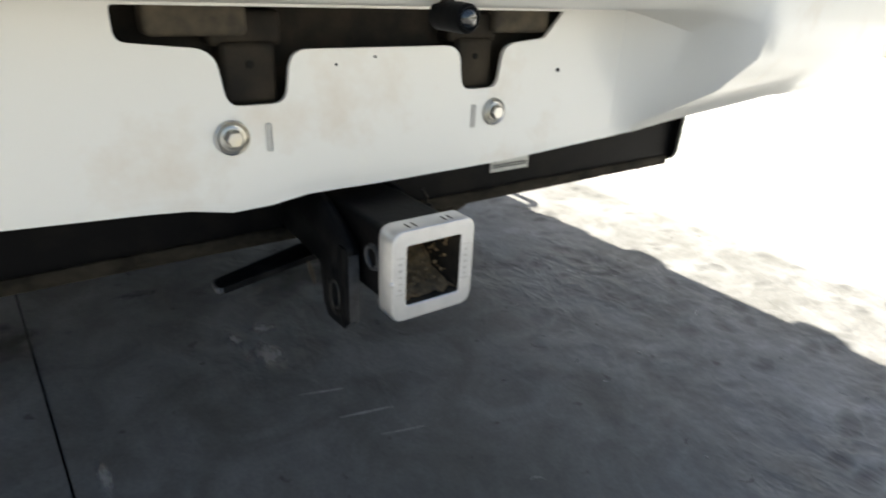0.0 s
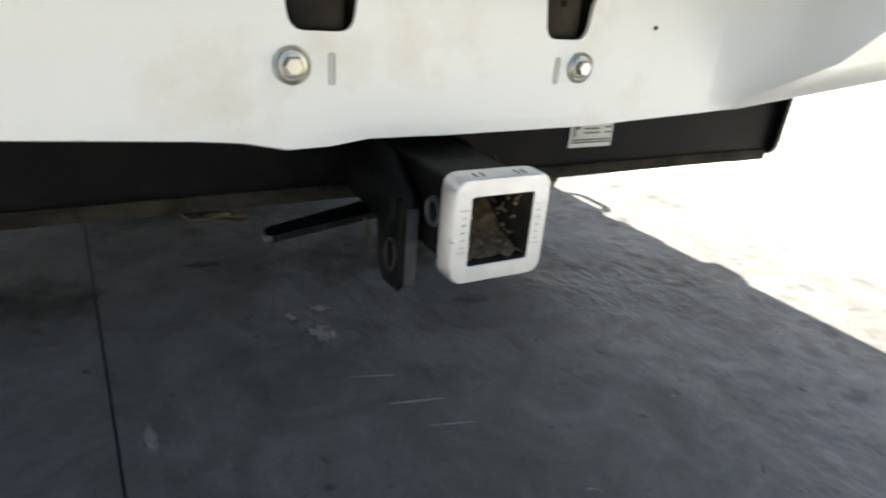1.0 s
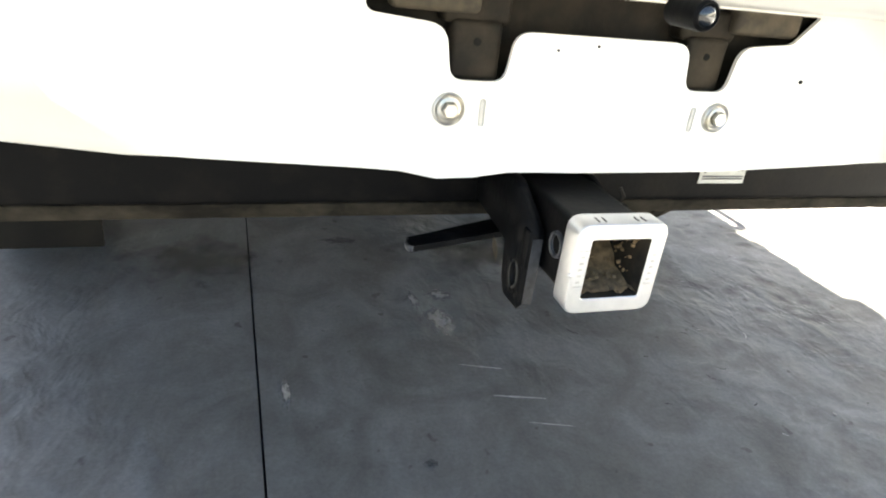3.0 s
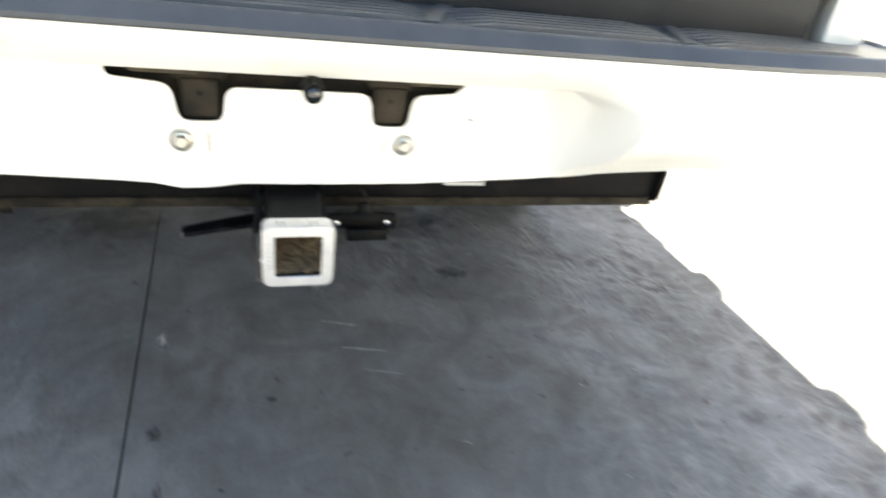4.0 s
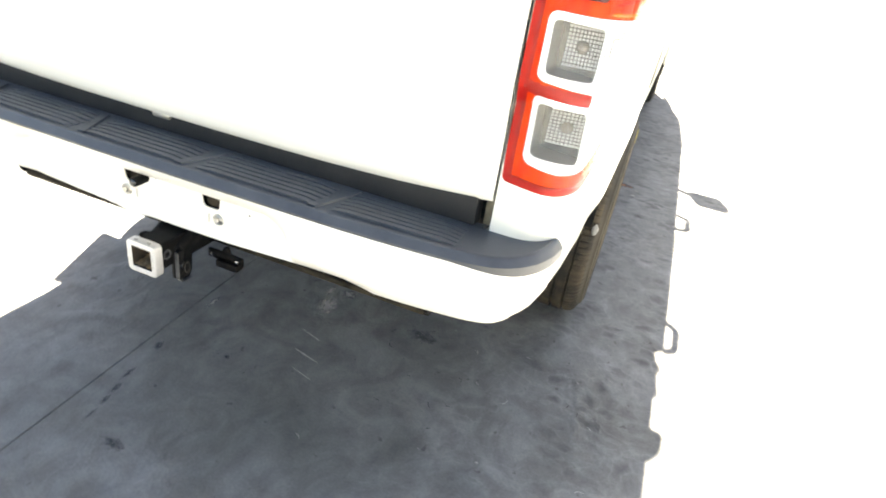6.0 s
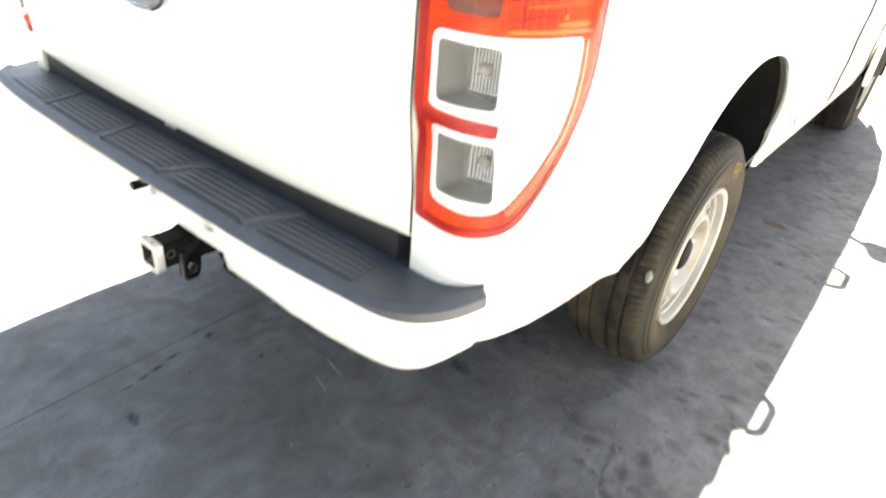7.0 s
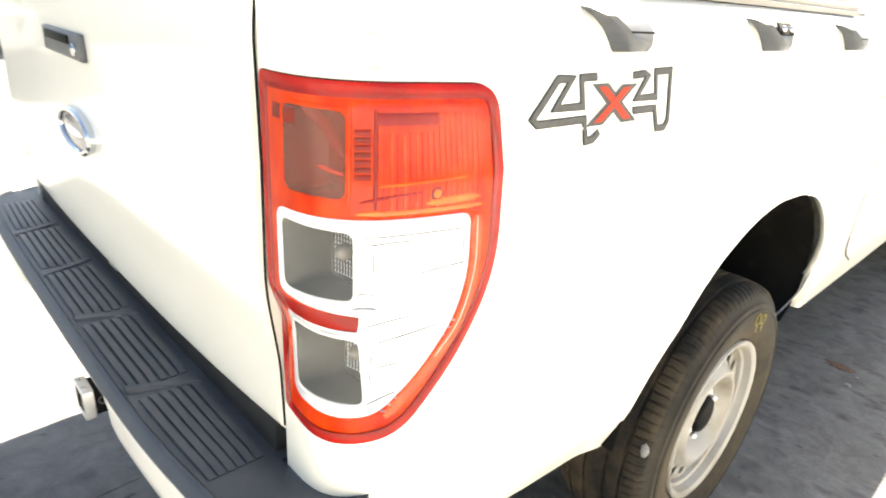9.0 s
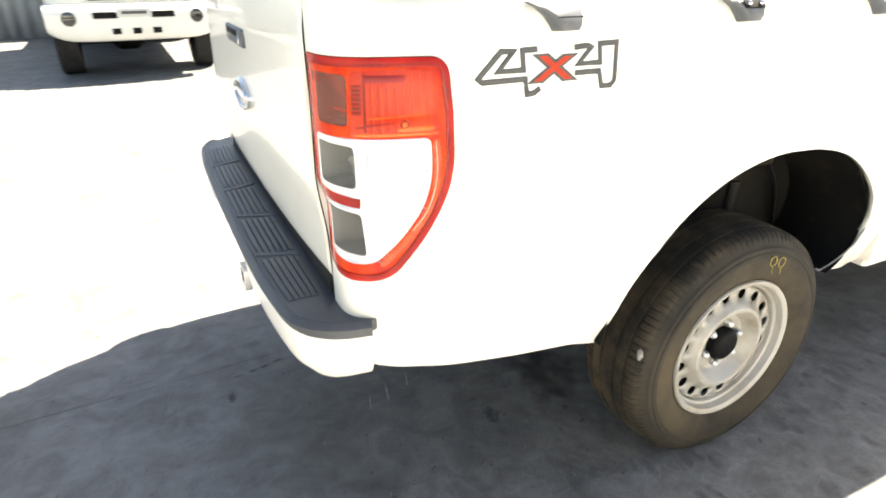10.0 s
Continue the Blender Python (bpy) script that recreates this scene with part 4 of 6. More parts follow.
        part("bulb", bm, BULB, pane, "glass bulb")
    ribbon("divider", between((0.017, 1.0425), (0.130, 1.0292), 8), 0.0235, 0.0030, DEEP_RED, lamp, "deep red bar between the windows", 1.0)
    # steps moulded behind the clear lens
    for a, b, w in (((0.134, 1.137), (0.262, 1.135), 0.0022), ((0.140, 1.128), (0.190, 1.129), 0.0016), ((0.200, 1.086), (0.266, 1.090), 0.0020), ((0.128, 1.068), (0.148, 1.066), 0.0016),
                    ((0.122, 1.050), (0.150, 1.048), 0.0030), ((0.140, 1.026), (0.190, 1.032), 0.0020), ((0.150, 1.002), (0.232, 1.012), 0.0020), ((0.146, 0.966), (0.176, 0.970), 0.0014), ((0.142, 0.938), (0.158, 0.938), 0.0016), ((0.140, 0.916), (0.176, 0.928), 0.0024)):
        ribbon("lens_step", between(a, b, 7, 0.001), w, 0.0032, LENS_SHADE, clear)
    for z0, z1, a, w in ((1.085, 1.130, 0.134, 0.004), (1.092, 1.128, 0.147, 0.005), (0.945, 0.985, 0.146, 0.006), (1.070, 1.140, 0.262, 0.0016)):
        ribbon("reflector_step", between((a, z0), (a, z1), 5), w, 0.0030, LENS_SHADE, clear, "silvered step in the reflector")
    for k in range(14):
        t = k / 13
        a = Vector((0.256, 1.012)).lerp(Vector((0.162, 0.903)), t)
        ribbon("lens_tooth", between((a.x - 0.004, a.y + 0.001), (a.x + 0.002, a.y - 0.001), 3), 0.0034, 0.0034, LENS_SHADE, clear)
    # orange inner band with a pale light line, beside the clear lens
    way = [tuple(p)[:2] for p in spline([(0.280, 1.150, 0), (0.283, 1.078, 0), (0.266, 1.010, 0), (0.219, 0.946, 0), (0.164, 0.893, 0)], 6)]
    ribbon("inner_band", way, 0.016, 0.0034, BAND, lamp, "pale orange inner band")
    way = [tuple(p)[:2] for p in spline([(0.2795, 1.148, 0), (0.2815, 1.078, 0), (0.2640, 1.012, 0), (0.230, 0.966, 0)], 6)]
    ribbon("light_line", way, 0.0026, 0.0046, PALE_LINE, lamp, "pale light line")
    # red upper side section
    up = dense(rounded([(0.121, 1.281), (0.281, 1.277), (0.287, 1.161), (0.121, 1.164)], 0.010, 5), 0.006)
    bm = bmesh.new()
    lamp_patch(bm, up, lambda t: 0.0032, side, 5)
    upper = part("upper_section", bm, UPPER_RED, lamp, "fluted red side section")
    for k in range(17):
        s = 0.156 + 0.1215 * k / 16
        ribbon("flute", between((s, 1.166), (s, 1.251 if k < 9 else 1.270), 5), 0.0046, 0.0036, FLUTE_RED if k % 2 else UPPER_RED, upper, ends=1.0)
    ribbon("inner_ledge", between((0.146, 1.266), (0.226, 1.264), 7), 0.016, 0.0036, DEEP_RED, upper, "deeper red ledge across the top", 1.0)
    ribbon("inner_ledge", between((0.130, 1.178), (0.200, 1.186), 7, 0.002), 0.004, 0.0042, DEEP_RED, upper)
    for k in range(7):
        ribbon("inner_step", between((0.1235, 1.206 + 0.0078 * k), (0.1405, 1.206 + 0.0078 * k), 4), 0.0074, 0.0036, BROWN_LENS if k % 2 else FIN_RED, upper, ends=1.0)
    # orange highlights on the red lens, drawn as amber ribbons
    ribbon("highlight_edge", between((0.126, 1.1655), (0.284, 1.1625), 9), 0.0070, 0.0040, AMBER, upper, "amber highlight painted along the lens edge")
    ribbon("highlight_corner", between((0.205, 1.1725), (0.280, 1.1735), 7), 0.012, 0.0038, AMBER, upper, "amber highlight painted on the lens corner", 0.2)
    ribbon("highlight_edge", between((0.150, 1.196), (0.262, 1.199), 9), 0.0034, 0.0042, AMBER, upper)
    for r, mat, h in ((0.0085, BROWN_LENS, 0.0044), (0.0050, AMBER, 0.0056)):
        bm = bmesh.new()
        lamp_patch(bm, [(0.219 + r * math.cos(2 * math.pi * k / 18), 1.183 + r * math.sin(2 * math.pi * k / 18)) for k in range(18)], lambda t: h, side, 2)
        part("bulb", bm, mat, upper, "amber bulb seen through the lens")
    ribbon("inner_fold", between((0.146, 1.170), (0.146, 1.276), 6), 0.006, 0.0038, FIN_RED, upper, "dark fold in the reflector", 0.6)
    ribbon("corner_edge", between((0.1185, 1.166), (0.1185, 1.284), 6), 0.0040, 0.0044, FLUTE_RED, upper, "pale vertical fold of the reflector")
    # clear outer cover
    bm = bmesh.new()
    lamp_patch(bm, grow(outline, -0.006), lambda t: 0.0064 + 0.0042 * smooth(t, 0, 0.08), side)
    cover = part("cover", bm, LENS, lamp, "clear glossy outer lens")
    cover.visible_shadow = False


for sd in (1, -1):
    build_tail_lamp(sd)


# -- tailgate --
def gate_y(x, z):
    y = 0.090 - 0.006 * (1 - (x / 0.72) ** 2) + 0.016 * (1 - smooth(z, 0.90, 1.066))
    return y + float(np.interp(z, [0.80, 0.815, 0.90, 1.06, 1.20, 1.34, 1.40, 1.425], [0.014, 0.003, 0.0, 0.0, 0.002, 0.0, 0.006, 0.030]))


def build_tailgate():
    gate = new("tailgate")
    gate.parent = truck
    tagged(gate, "white tailgate")
    bm = bmesh.new()
    zs = [0.803, 0.806, 0.812, 0.82, 0.85, 0.9, 0.94, 0.95, 0.965, 0.98, 0.995, 1.01, 1.022, 1.030, 1.036, 1.042, 1.048, 1.054, 1.06, 1.07, 1.1, 1.15, 1.2, 1.25, 1.3, 1.34, 1.37, 1.39, 1.405, 1.415, 1.422, 1.425]
    xs = [float(v) for v in np.linspace(-0.7180, 0.7180, 49)]
    rows = []
    for z in zs:
        rows.append([Vector((x, gate_y(x, z), z + (0.020 * (abs(x) / 0.712) ** 3 if z < 0.83 else 0))) for x in xs])
    back = [[Vector((p.x, p.y + 0.05, p.z)) for p in r] for r in (rows[0], rows[-1])]
    loft(bm, [back[0]] + rows + [back[1]], closed=False)
    for col in (0, -1):
        loft(bm, [[r[col] for r in rows], [r[col] + Vector((0, 0.05, 0)) for r in rows]], closed=False)
    part("panel", bm, WHITE, gate)
    for sd in (1, -1):
        bm = bmesh.new()
        loft(bm, [[(sd * 0.7181, gate_y(0.72, z) + 0.0065, z), (sd * 0.7200, gate_y(0.72, z) + 0.0065, z), (sd * 0.7200, gate_y(0.72, z) + 0.009, z), (sd * 0.7181, gate_y(0.72, z) + 0.009, z)] for z in np.linspace(0.83, 1.405, 40)], True, True)
        part("edge_seal", bm, CAVITY, gate, "black rubber seal in the gap")
    # handle plate with lift flap and lock
    yh = gate_y(0, 1.266)
    bm = bmesh.new()
    box(bm, (-0.128, yh - 0.010, 1.243), (0.128, yh + 0.01, 1.290), 0.005, 3)
    h = part("handle", bm, GREY_TRIM, gate, "dark grey plastic tailgate handle")
    bm = bmesh.new()
    box(bm, (-0.10, yh - 0.0135, 1.268), (0.065, yh - 0.008, 1.284), 0.003)
    part("flap", bm, BLACK, h)
    bm = bmesh.new()
    lathe(bm, [(yh - 0.0145, 0.0), (yh - 0.0145, 0.0085), (yh - 0.012, 0.011), (yh - 0.008, 0.011)], (0.092, 0, 1.262), "y", 24)
    part("lock", bm, CHROME, h)
    # oval badge: plain shapes only
    yb = gate_y(0, 1.10)
    bm = bmesh.new()

    def oval(a, b, y, n=48):
        return [(a * math.cos(2 * math.pi * k / n), y, 1.103 + b * math.sin(2 * math.pi * k / n)) for k in range(n)]

    loft(bm, [oval(0.104, 0.046, yb + 0.004), oval(0.104, 0.046, yb - 0.010), oval(0.099, 0.042, yb - 0.015), oval(0.093, 0.037, yb - 0.014), oval(0.090, 0.034, yb - 0.009)])
    badge = part("badge_ring", bm, CHROME, gate, "chrome oval badge ring")
    bm = bmesh.new()
    loft(bm, [oval(0.091, 0.035, yb - 0.008), oval(0.06, 0.023, yb - 0.0105), oval(0.001, 0.001, yb - 0.0115)])
    part("badge_face", bm, BADGE_FIELD, badge, "dark blue-grey badge field")
    bm = bmesh.new()
    loft(bm, [oval(0.056, 0.0095, yb - 0.0100), oval(0.052, 0.0075, yb - 0.0125), oval(0.001, 0.0005, yb - 0.0132)])
    part("badge_shape", bm, BEZEL, badge, "plain silver bar")
    bm = bmesh.new()
    box(bm, (-0.40, gate_y(-0.35, 1.33) - 0.0015, 1.315), (-0.315, gate_y(-0.35, 1.33) + 0.003, 1.338), 0.0005)
    part("sticker", bm, PAPER, gate, "small worn paper sticker")
    # latch striker below
    bm = bmesh.new()
    box(bm, (-0.047, gate_y(0, 0.81) + 0.004, 0.793), (0.0, gate_y(0, 0.81) + 0.03, 0.806), 0.004)
    part("drain_plug", bm, ZINC, gate)


build_tailgate()


# -- bed interior, cover and cab shell --
def build_bed():
    bm = bmesh.new()
    box(bm, (-0.58, 0.16, 0.80), (0.58, 1.93, 0.84))
    part("bed_floor", bm, CAVITY, truck)
    bm = bmesh.new()
    box(bm, (-0.80, 1.87, 0.80), (0.80, 1.93, 1.40), 0.01)
    part("bed_front", bm, WHITE, truck)
    bm = bmesh.new()
    xs, ysr = np.linspace(-0.80, 0.80, 25), np.linspace(0.10, 1.90, 30)
    rows = [[Vector((x, y, 1.424 + 0.006 * (1 - (x / 0.8) ** 2) + 0.002 * math.sin(y * 9))) for x in xs] for y in ysr]
    loft(bm, rows, closed=False)
    cv = part("soft_cover", bm, TONNEAU, truck, "black vinyl bed cover")
    thicken(cv, 0.004)
    for sd in (1, -1):
        bm = bmesh.new()
        box(bm, (sd * 0.80, 1.931, 0.53), (sd * 0.874, 1.950, 1.36), 0.003)
        part("cab_gap_panel", bm, WHITE, truck)
        bm = bmesh.new()
        prof = [(0.818, 1.414), (0.820, 1.424), (0.814, 1.428), (0.816, 1.436), (0.806, 1.442), (0.775, 1.442), (0.770, 1.414)]
        loft(bm, [[(sd * x, y, z) for x, z in prof] for y in (0.14, 1.77)], True, True)
        part("cover_rail", bm, RAIL, truck, "silver extruded cover rail")
        bm = bmesh.new()
        box(bm, (sd * 0.66, 0.162, 0.76), (sd * 0.722, 0.30, 0.83), 0.004)
        part("body_mount", bm, DUSTY, truck)
    bm = bmesh.new()
    box(bm, (-0.692, 0.115, 0.755), (0.692, 0.16, 0.84), 0.004)
    part("rear_sill", bm, SILL, truck, "black sill behind the bumper step")
    for sd in (1, -1):
        bm = bmesh.new()
        box(bm, (sd * 0.700, 0.150, 0.758), (sd * 0.713, 0.158, 0.830), 0.002)
        part("body_sealant", bm, SEALANT, truck, "tan strip of body sealant")
        bm = bmesh.new()
        box(bm, (sd * 0.7135, 0.151, 0.758), (sd * 0.7215, 0.158, 0.830), 0.002)
        part("sill_end", bm, RUST, truck, "brown end of the sill")
    for sd in (1, -1):
        bm = bmesh.new()
        box(bm, (sd * 0.38, 0.22, 0.52), (sd * 0.48, 5.0, 0.68), 0.008)
        part("chassis_rail", bm, DUSTY, truck)
    bm = bmesh.new()
    lathe(bm, [(-0.80, 0.045), (-0.2, 0.045), (-0.12, 0.10), (0.0, 0.125), (0.12, 0.10), (0.2, 0.045), (0.80, 0.045)], (0, AXLE_Y, AXLE_Z), "x", 28)
    part("rear_axle", bm, DUSTY, truck)
    bm = bmesh.new()
    box(bm, (-0.80, 2.0, 0.50), (0.80, 5.0, 0.60), 0.01)
    part("floor_pan", bm, CAVITY, truck)
    bm = bmesh.new()
    box(bm, (-0.55, 0.3, 0.68), (0.55, 2.1, 0.76), 0.01)
    part("bed_underside", bm, CAVITY, truck)


build_bed()


# unseen underbody parts, added to block light from the ground below
def build_light_blockers():
    bm = bmesh.new()
    rings = [[(x, y, z) for x, z in rounded([(-0.62, 0.30), (-0.24, 0.28), (-0.24, 0.52), (-0.62, 0.52)], 0.05, 4)] for y in (2.05, 3.05)]
    loft(bm, rings, True, True)
    part("tank_blocker", bm, CAVITY, truck, "unseen black fuel tank added to block light under the floor")
    bm = bmesh.new()
    lathe(bm, [(1.42, 0.03), (1.46, 0.034), (2.75, 0.034), (2.80, 0.09), (3.1, 0.13), (3.7, 0.19), (3.72, 0.0)], (0.03, 0, 0.44), "y", 24)
    part("shaft_blocker", bm, CAVITY, truck, "unseen drive shaft and gearbox added to block light")
    for y in (0.62, 2.0, 3.4, 4.3):
        bm = bmesh.new()
        box(bm, (-0.40, y, 0.53), (0.40, y + 0.09, 0.66), 0.012)
        part("member_blocker", bm, CAVITY, truck)
    bm = bmesh.new()
    box(bm, (-0.80, 5.02, 0.26), (0.80, 5.12, 0.60), 0.03, 3)
    part("valance_blocker", bm, CAVITY, truck)
    bm = bmesh.new()
    tube(bm, spline([(0.30, 3.6, 0.42), (0.34, 2.6, 0.40), (0.36, 1.75, 0.42), (0.40, 1.30, 0.56), (0.40, 0.75, 0.46)], 6), 0.03, 12)
    part("exhaust_blocker", bm, CAVITY, truck)


build_light_blockers()


def cab_half(z):
    return float(np.interp(z, [0.50, 0.62, 0.80, 1.00, 1.16, 1.28, 1.32, 1.50, 1.72, 1.79, 1.82], [0.855, 0.885, 0.908, 0.918, 0.914, 0.898, 0.874, 0.775, 0.680, 0.60, 0.35]))


def build_cab():
    bm = bmesh.new()
    zs = [0.50, 0.56, 0.62, 0.7, 0.8, 0.9, 1.0, 1.1, 1.16, 1.20]
    # lower body, with the front wheel arches cut as dark recesses
    ys = [1.948, 1.958, 2.4, 3.0, 3.5, 3.85, 4.0, 4.52, 5.0, 5.15, 5.25, 5.28]
    taper = [0.985, 1, 1, 1, 1, 1, 1, 1, 0.96, 0.9, 0.75, 0.6]
    rings = []
    for y, k in zip(ys, taper):
        top = 1.20 if y < 3.9 else 1.20 - 0.09 * (y - 3.9) / 1.4
        col = [(cab_half(z) * k, y, min(z, top)) for z in zs]
        rings.append(col + [(0.5 * k, y, top + 0.015)] + [(-0.5 * k, y, top + 0.015)] + [(-a, b, c) for a, b, c in reversed(col)])
    loft(bm, rings, True, True)
    part("cab_body", bm, WHITE, truck)
    bm = bmesh.new()
    up = [1.195, 1.28, 1.32, 1.4, 1.5, 1.6, 1.68, 1.72, 1.76, 1.79, 1.81, 1.82]
    rings = []
    for z in up:
        h = cab_half(z)
        yb, yf = 1.965 + 0.16 * smooth(z, 1.2, 1.8), 4.05 - 0.95 * ((z - 1.195) / 0.62) ** 1.15
        c = [(h, yb + 0.06), (h, (yb + yf) / 2), (h * 0.98, yf - 0.08), (h * 0.8, yf), (0, yf + 0.04), (-h * 0.8, yf), (-h * 0.98, yf - 0.08), (-h, (yb + yf) / 2), (-h, yb + 0.06), (-h * 0.85, yb), (h * 0.85, yb)]
        rings.append([(x, y, z) for x, y in c])
    loft(bm, rings, True, True)
    part("greenhouse", bm, WHITE, truck)
    for sd in (1, -1):
        for y0, y1, y2, y3 in ((2.20, 2.90, 2.90, 2.30), (2.99, 3.78, 3.40, 2.99)):
            bm = bmesh.new()
            pts = rounded([(y0, 1.31), (y1, 1.31), (y2, 1.66), (y3, 1.66)], 0.04)
            fill(bm, [pts], lambda u, v: Vector((sd * (cab_half(v) + 0.004), u, v)))
            thicken(part("side_window", bm, DARK_GLASS, truck, "dark side window"), 0.004)
        # door gaps as dark strips; the two forward ones widened into broad bands
        for gap in ([(2.06, 1.20), (2.04, 0.98), (2.05, 0.82), (2.14, 0.68), (2.30, 0.60)], [(2.95, 1.20), (2.90, 1.05), (2.86, 0.9), (2.93, 0.72), (3.02, 0.58)], [(3.86, 1.20), (3.74, 0.86), (3.78, 0.74), (3.92, 0.62)]):
            bm = bmesh.new()
            line = spline([(0, a, b) for a, b in gap], 6)
            wide = 0.006 if gap[0][0] < 2.5 else 0.030
            loft(bm, [[Vector((sd * (cab_half(p.z) + 0.003), p.y - wide, p.z)), Vector((sd * (cab_half(p.z) + 0.003), p.y + wide, p.z))] for p in line], closed=False)
            part("door_gap", bm, CAVITY, truck)
        for yh, out in ((2.10, 0.0), (3.26, 0.018)):
            bm = bmesh.new()
            base = [(sd * 0.902, yh - 0.10, 1.252), (sd * (0.936 + out), yh - 0.07, 1.258), (sd * (0.940 + out), yh, 1.260), (sd * (0.936 + out), yh + 0.07, 1.258), (sd * 0.902, yh + 0.10, 1.252)]
            tube(bm, spline(base, 5), 0.014, 10)
            part("door_handle", bm, BLACK, truck, "black door handle")
        bm = bmesh.new()
        tube(bm, [(sd * 0.88, 3.78, 1.24), (sd * 0.98, 3.74, 1.26)], 0.022, 8)
        box(bm, (sd * 0.965, 3.68, 1.19), (sd * 1.155, 3.78, 1.40), 0.035, 4)
        part("wing_mirror", bm, BLACK, truck, "black wing mirror")
        bm = bmesh.new()
        rings = []
        for k in range(25):
            a = math.radians(-10 + 200 * k / 24)
            rings.append([(sd * 0.917, 4.52 + 0.47 * math.cos(a), 0.50 + 0.47 * math.sin(a)), (sd * 0.905, 4.52 + 0.47 * math.cos(a), 0.50 + 0.47 * math.sin(a)), (sd * 0.905, 4.52, 0.48)])
        loft(bm, rings, closed=False)
        part("front_arch", bm, CAVITY, truck)
        bm = bmesh.new()
        box(bm, (sd * 0.80, 4.02, 0.22), (sd * 0.90, 4.05, 0.55), 0.006)
        part("mud_flap", bm, DUSTY, truck, "muddy front mud flap")
        bm = bmesh.new()
        box(bm, (sd * 0.90, 3.98, 0.50), (sd * 0.93, 4.10, 0.98), 0.014)
        part("arch_lip", bm, WHITE, truck)
    bm = bmesh.new()
    fill(bm, [rounded([(-0.58, 1.26), (0.58, 1.26), (0.52, 1.66), (-0.52, 1.66)], 0.06)], lambda u, v: Vector((u, 1.960 + 0.16 * smooth(v, 1.2, 1.8), v)))
    thicken(part("rear_window", bm, DARK_GLASS, truck, "dark rear window of the cab"), 0.005)


build_cab()


# -- rear bumper and step --
PLAN = spline([(0, -0.032, 0), (0.25, -0.031, 0), (0.50, -0.027, 0), (0.66, -0.016, 0), (0.745, -0.003, 0), (0.795, 0.022, 0), (0.828, 0.060, 0), (0.848, 0.105, 0), (0.858, 0.155, 0)], 8)
PLAN = [Vector((-p.x, p.y, 0)) for p in reversed(PLAN[1:])] + PLAN


def plan_in(i):
    t = (PLAN[min(i + 1, len(PLAN) - 1)] - PLAN[max(i - 1, 0)]).normalized()
    return Vector((-t.y, t.x, 0))


def bumper_low(x):
    a = abs(x)
    return float(np.interp(a, [0.0, 0.15, 0.30, 0.36, 0.42, 0.53, 0.62, 0.70, 0.76, 0.80, 0.83, 0.86], [0.550, 0.552, 0.560, 0.564, 0.572, 0.607, 0.610, 0.611, 0.610, 0.607, 0.606, 0.612])) - (0.008 * math.exp(-((x + 0.113) / 0.03) ** 2))


BZ = 0.095


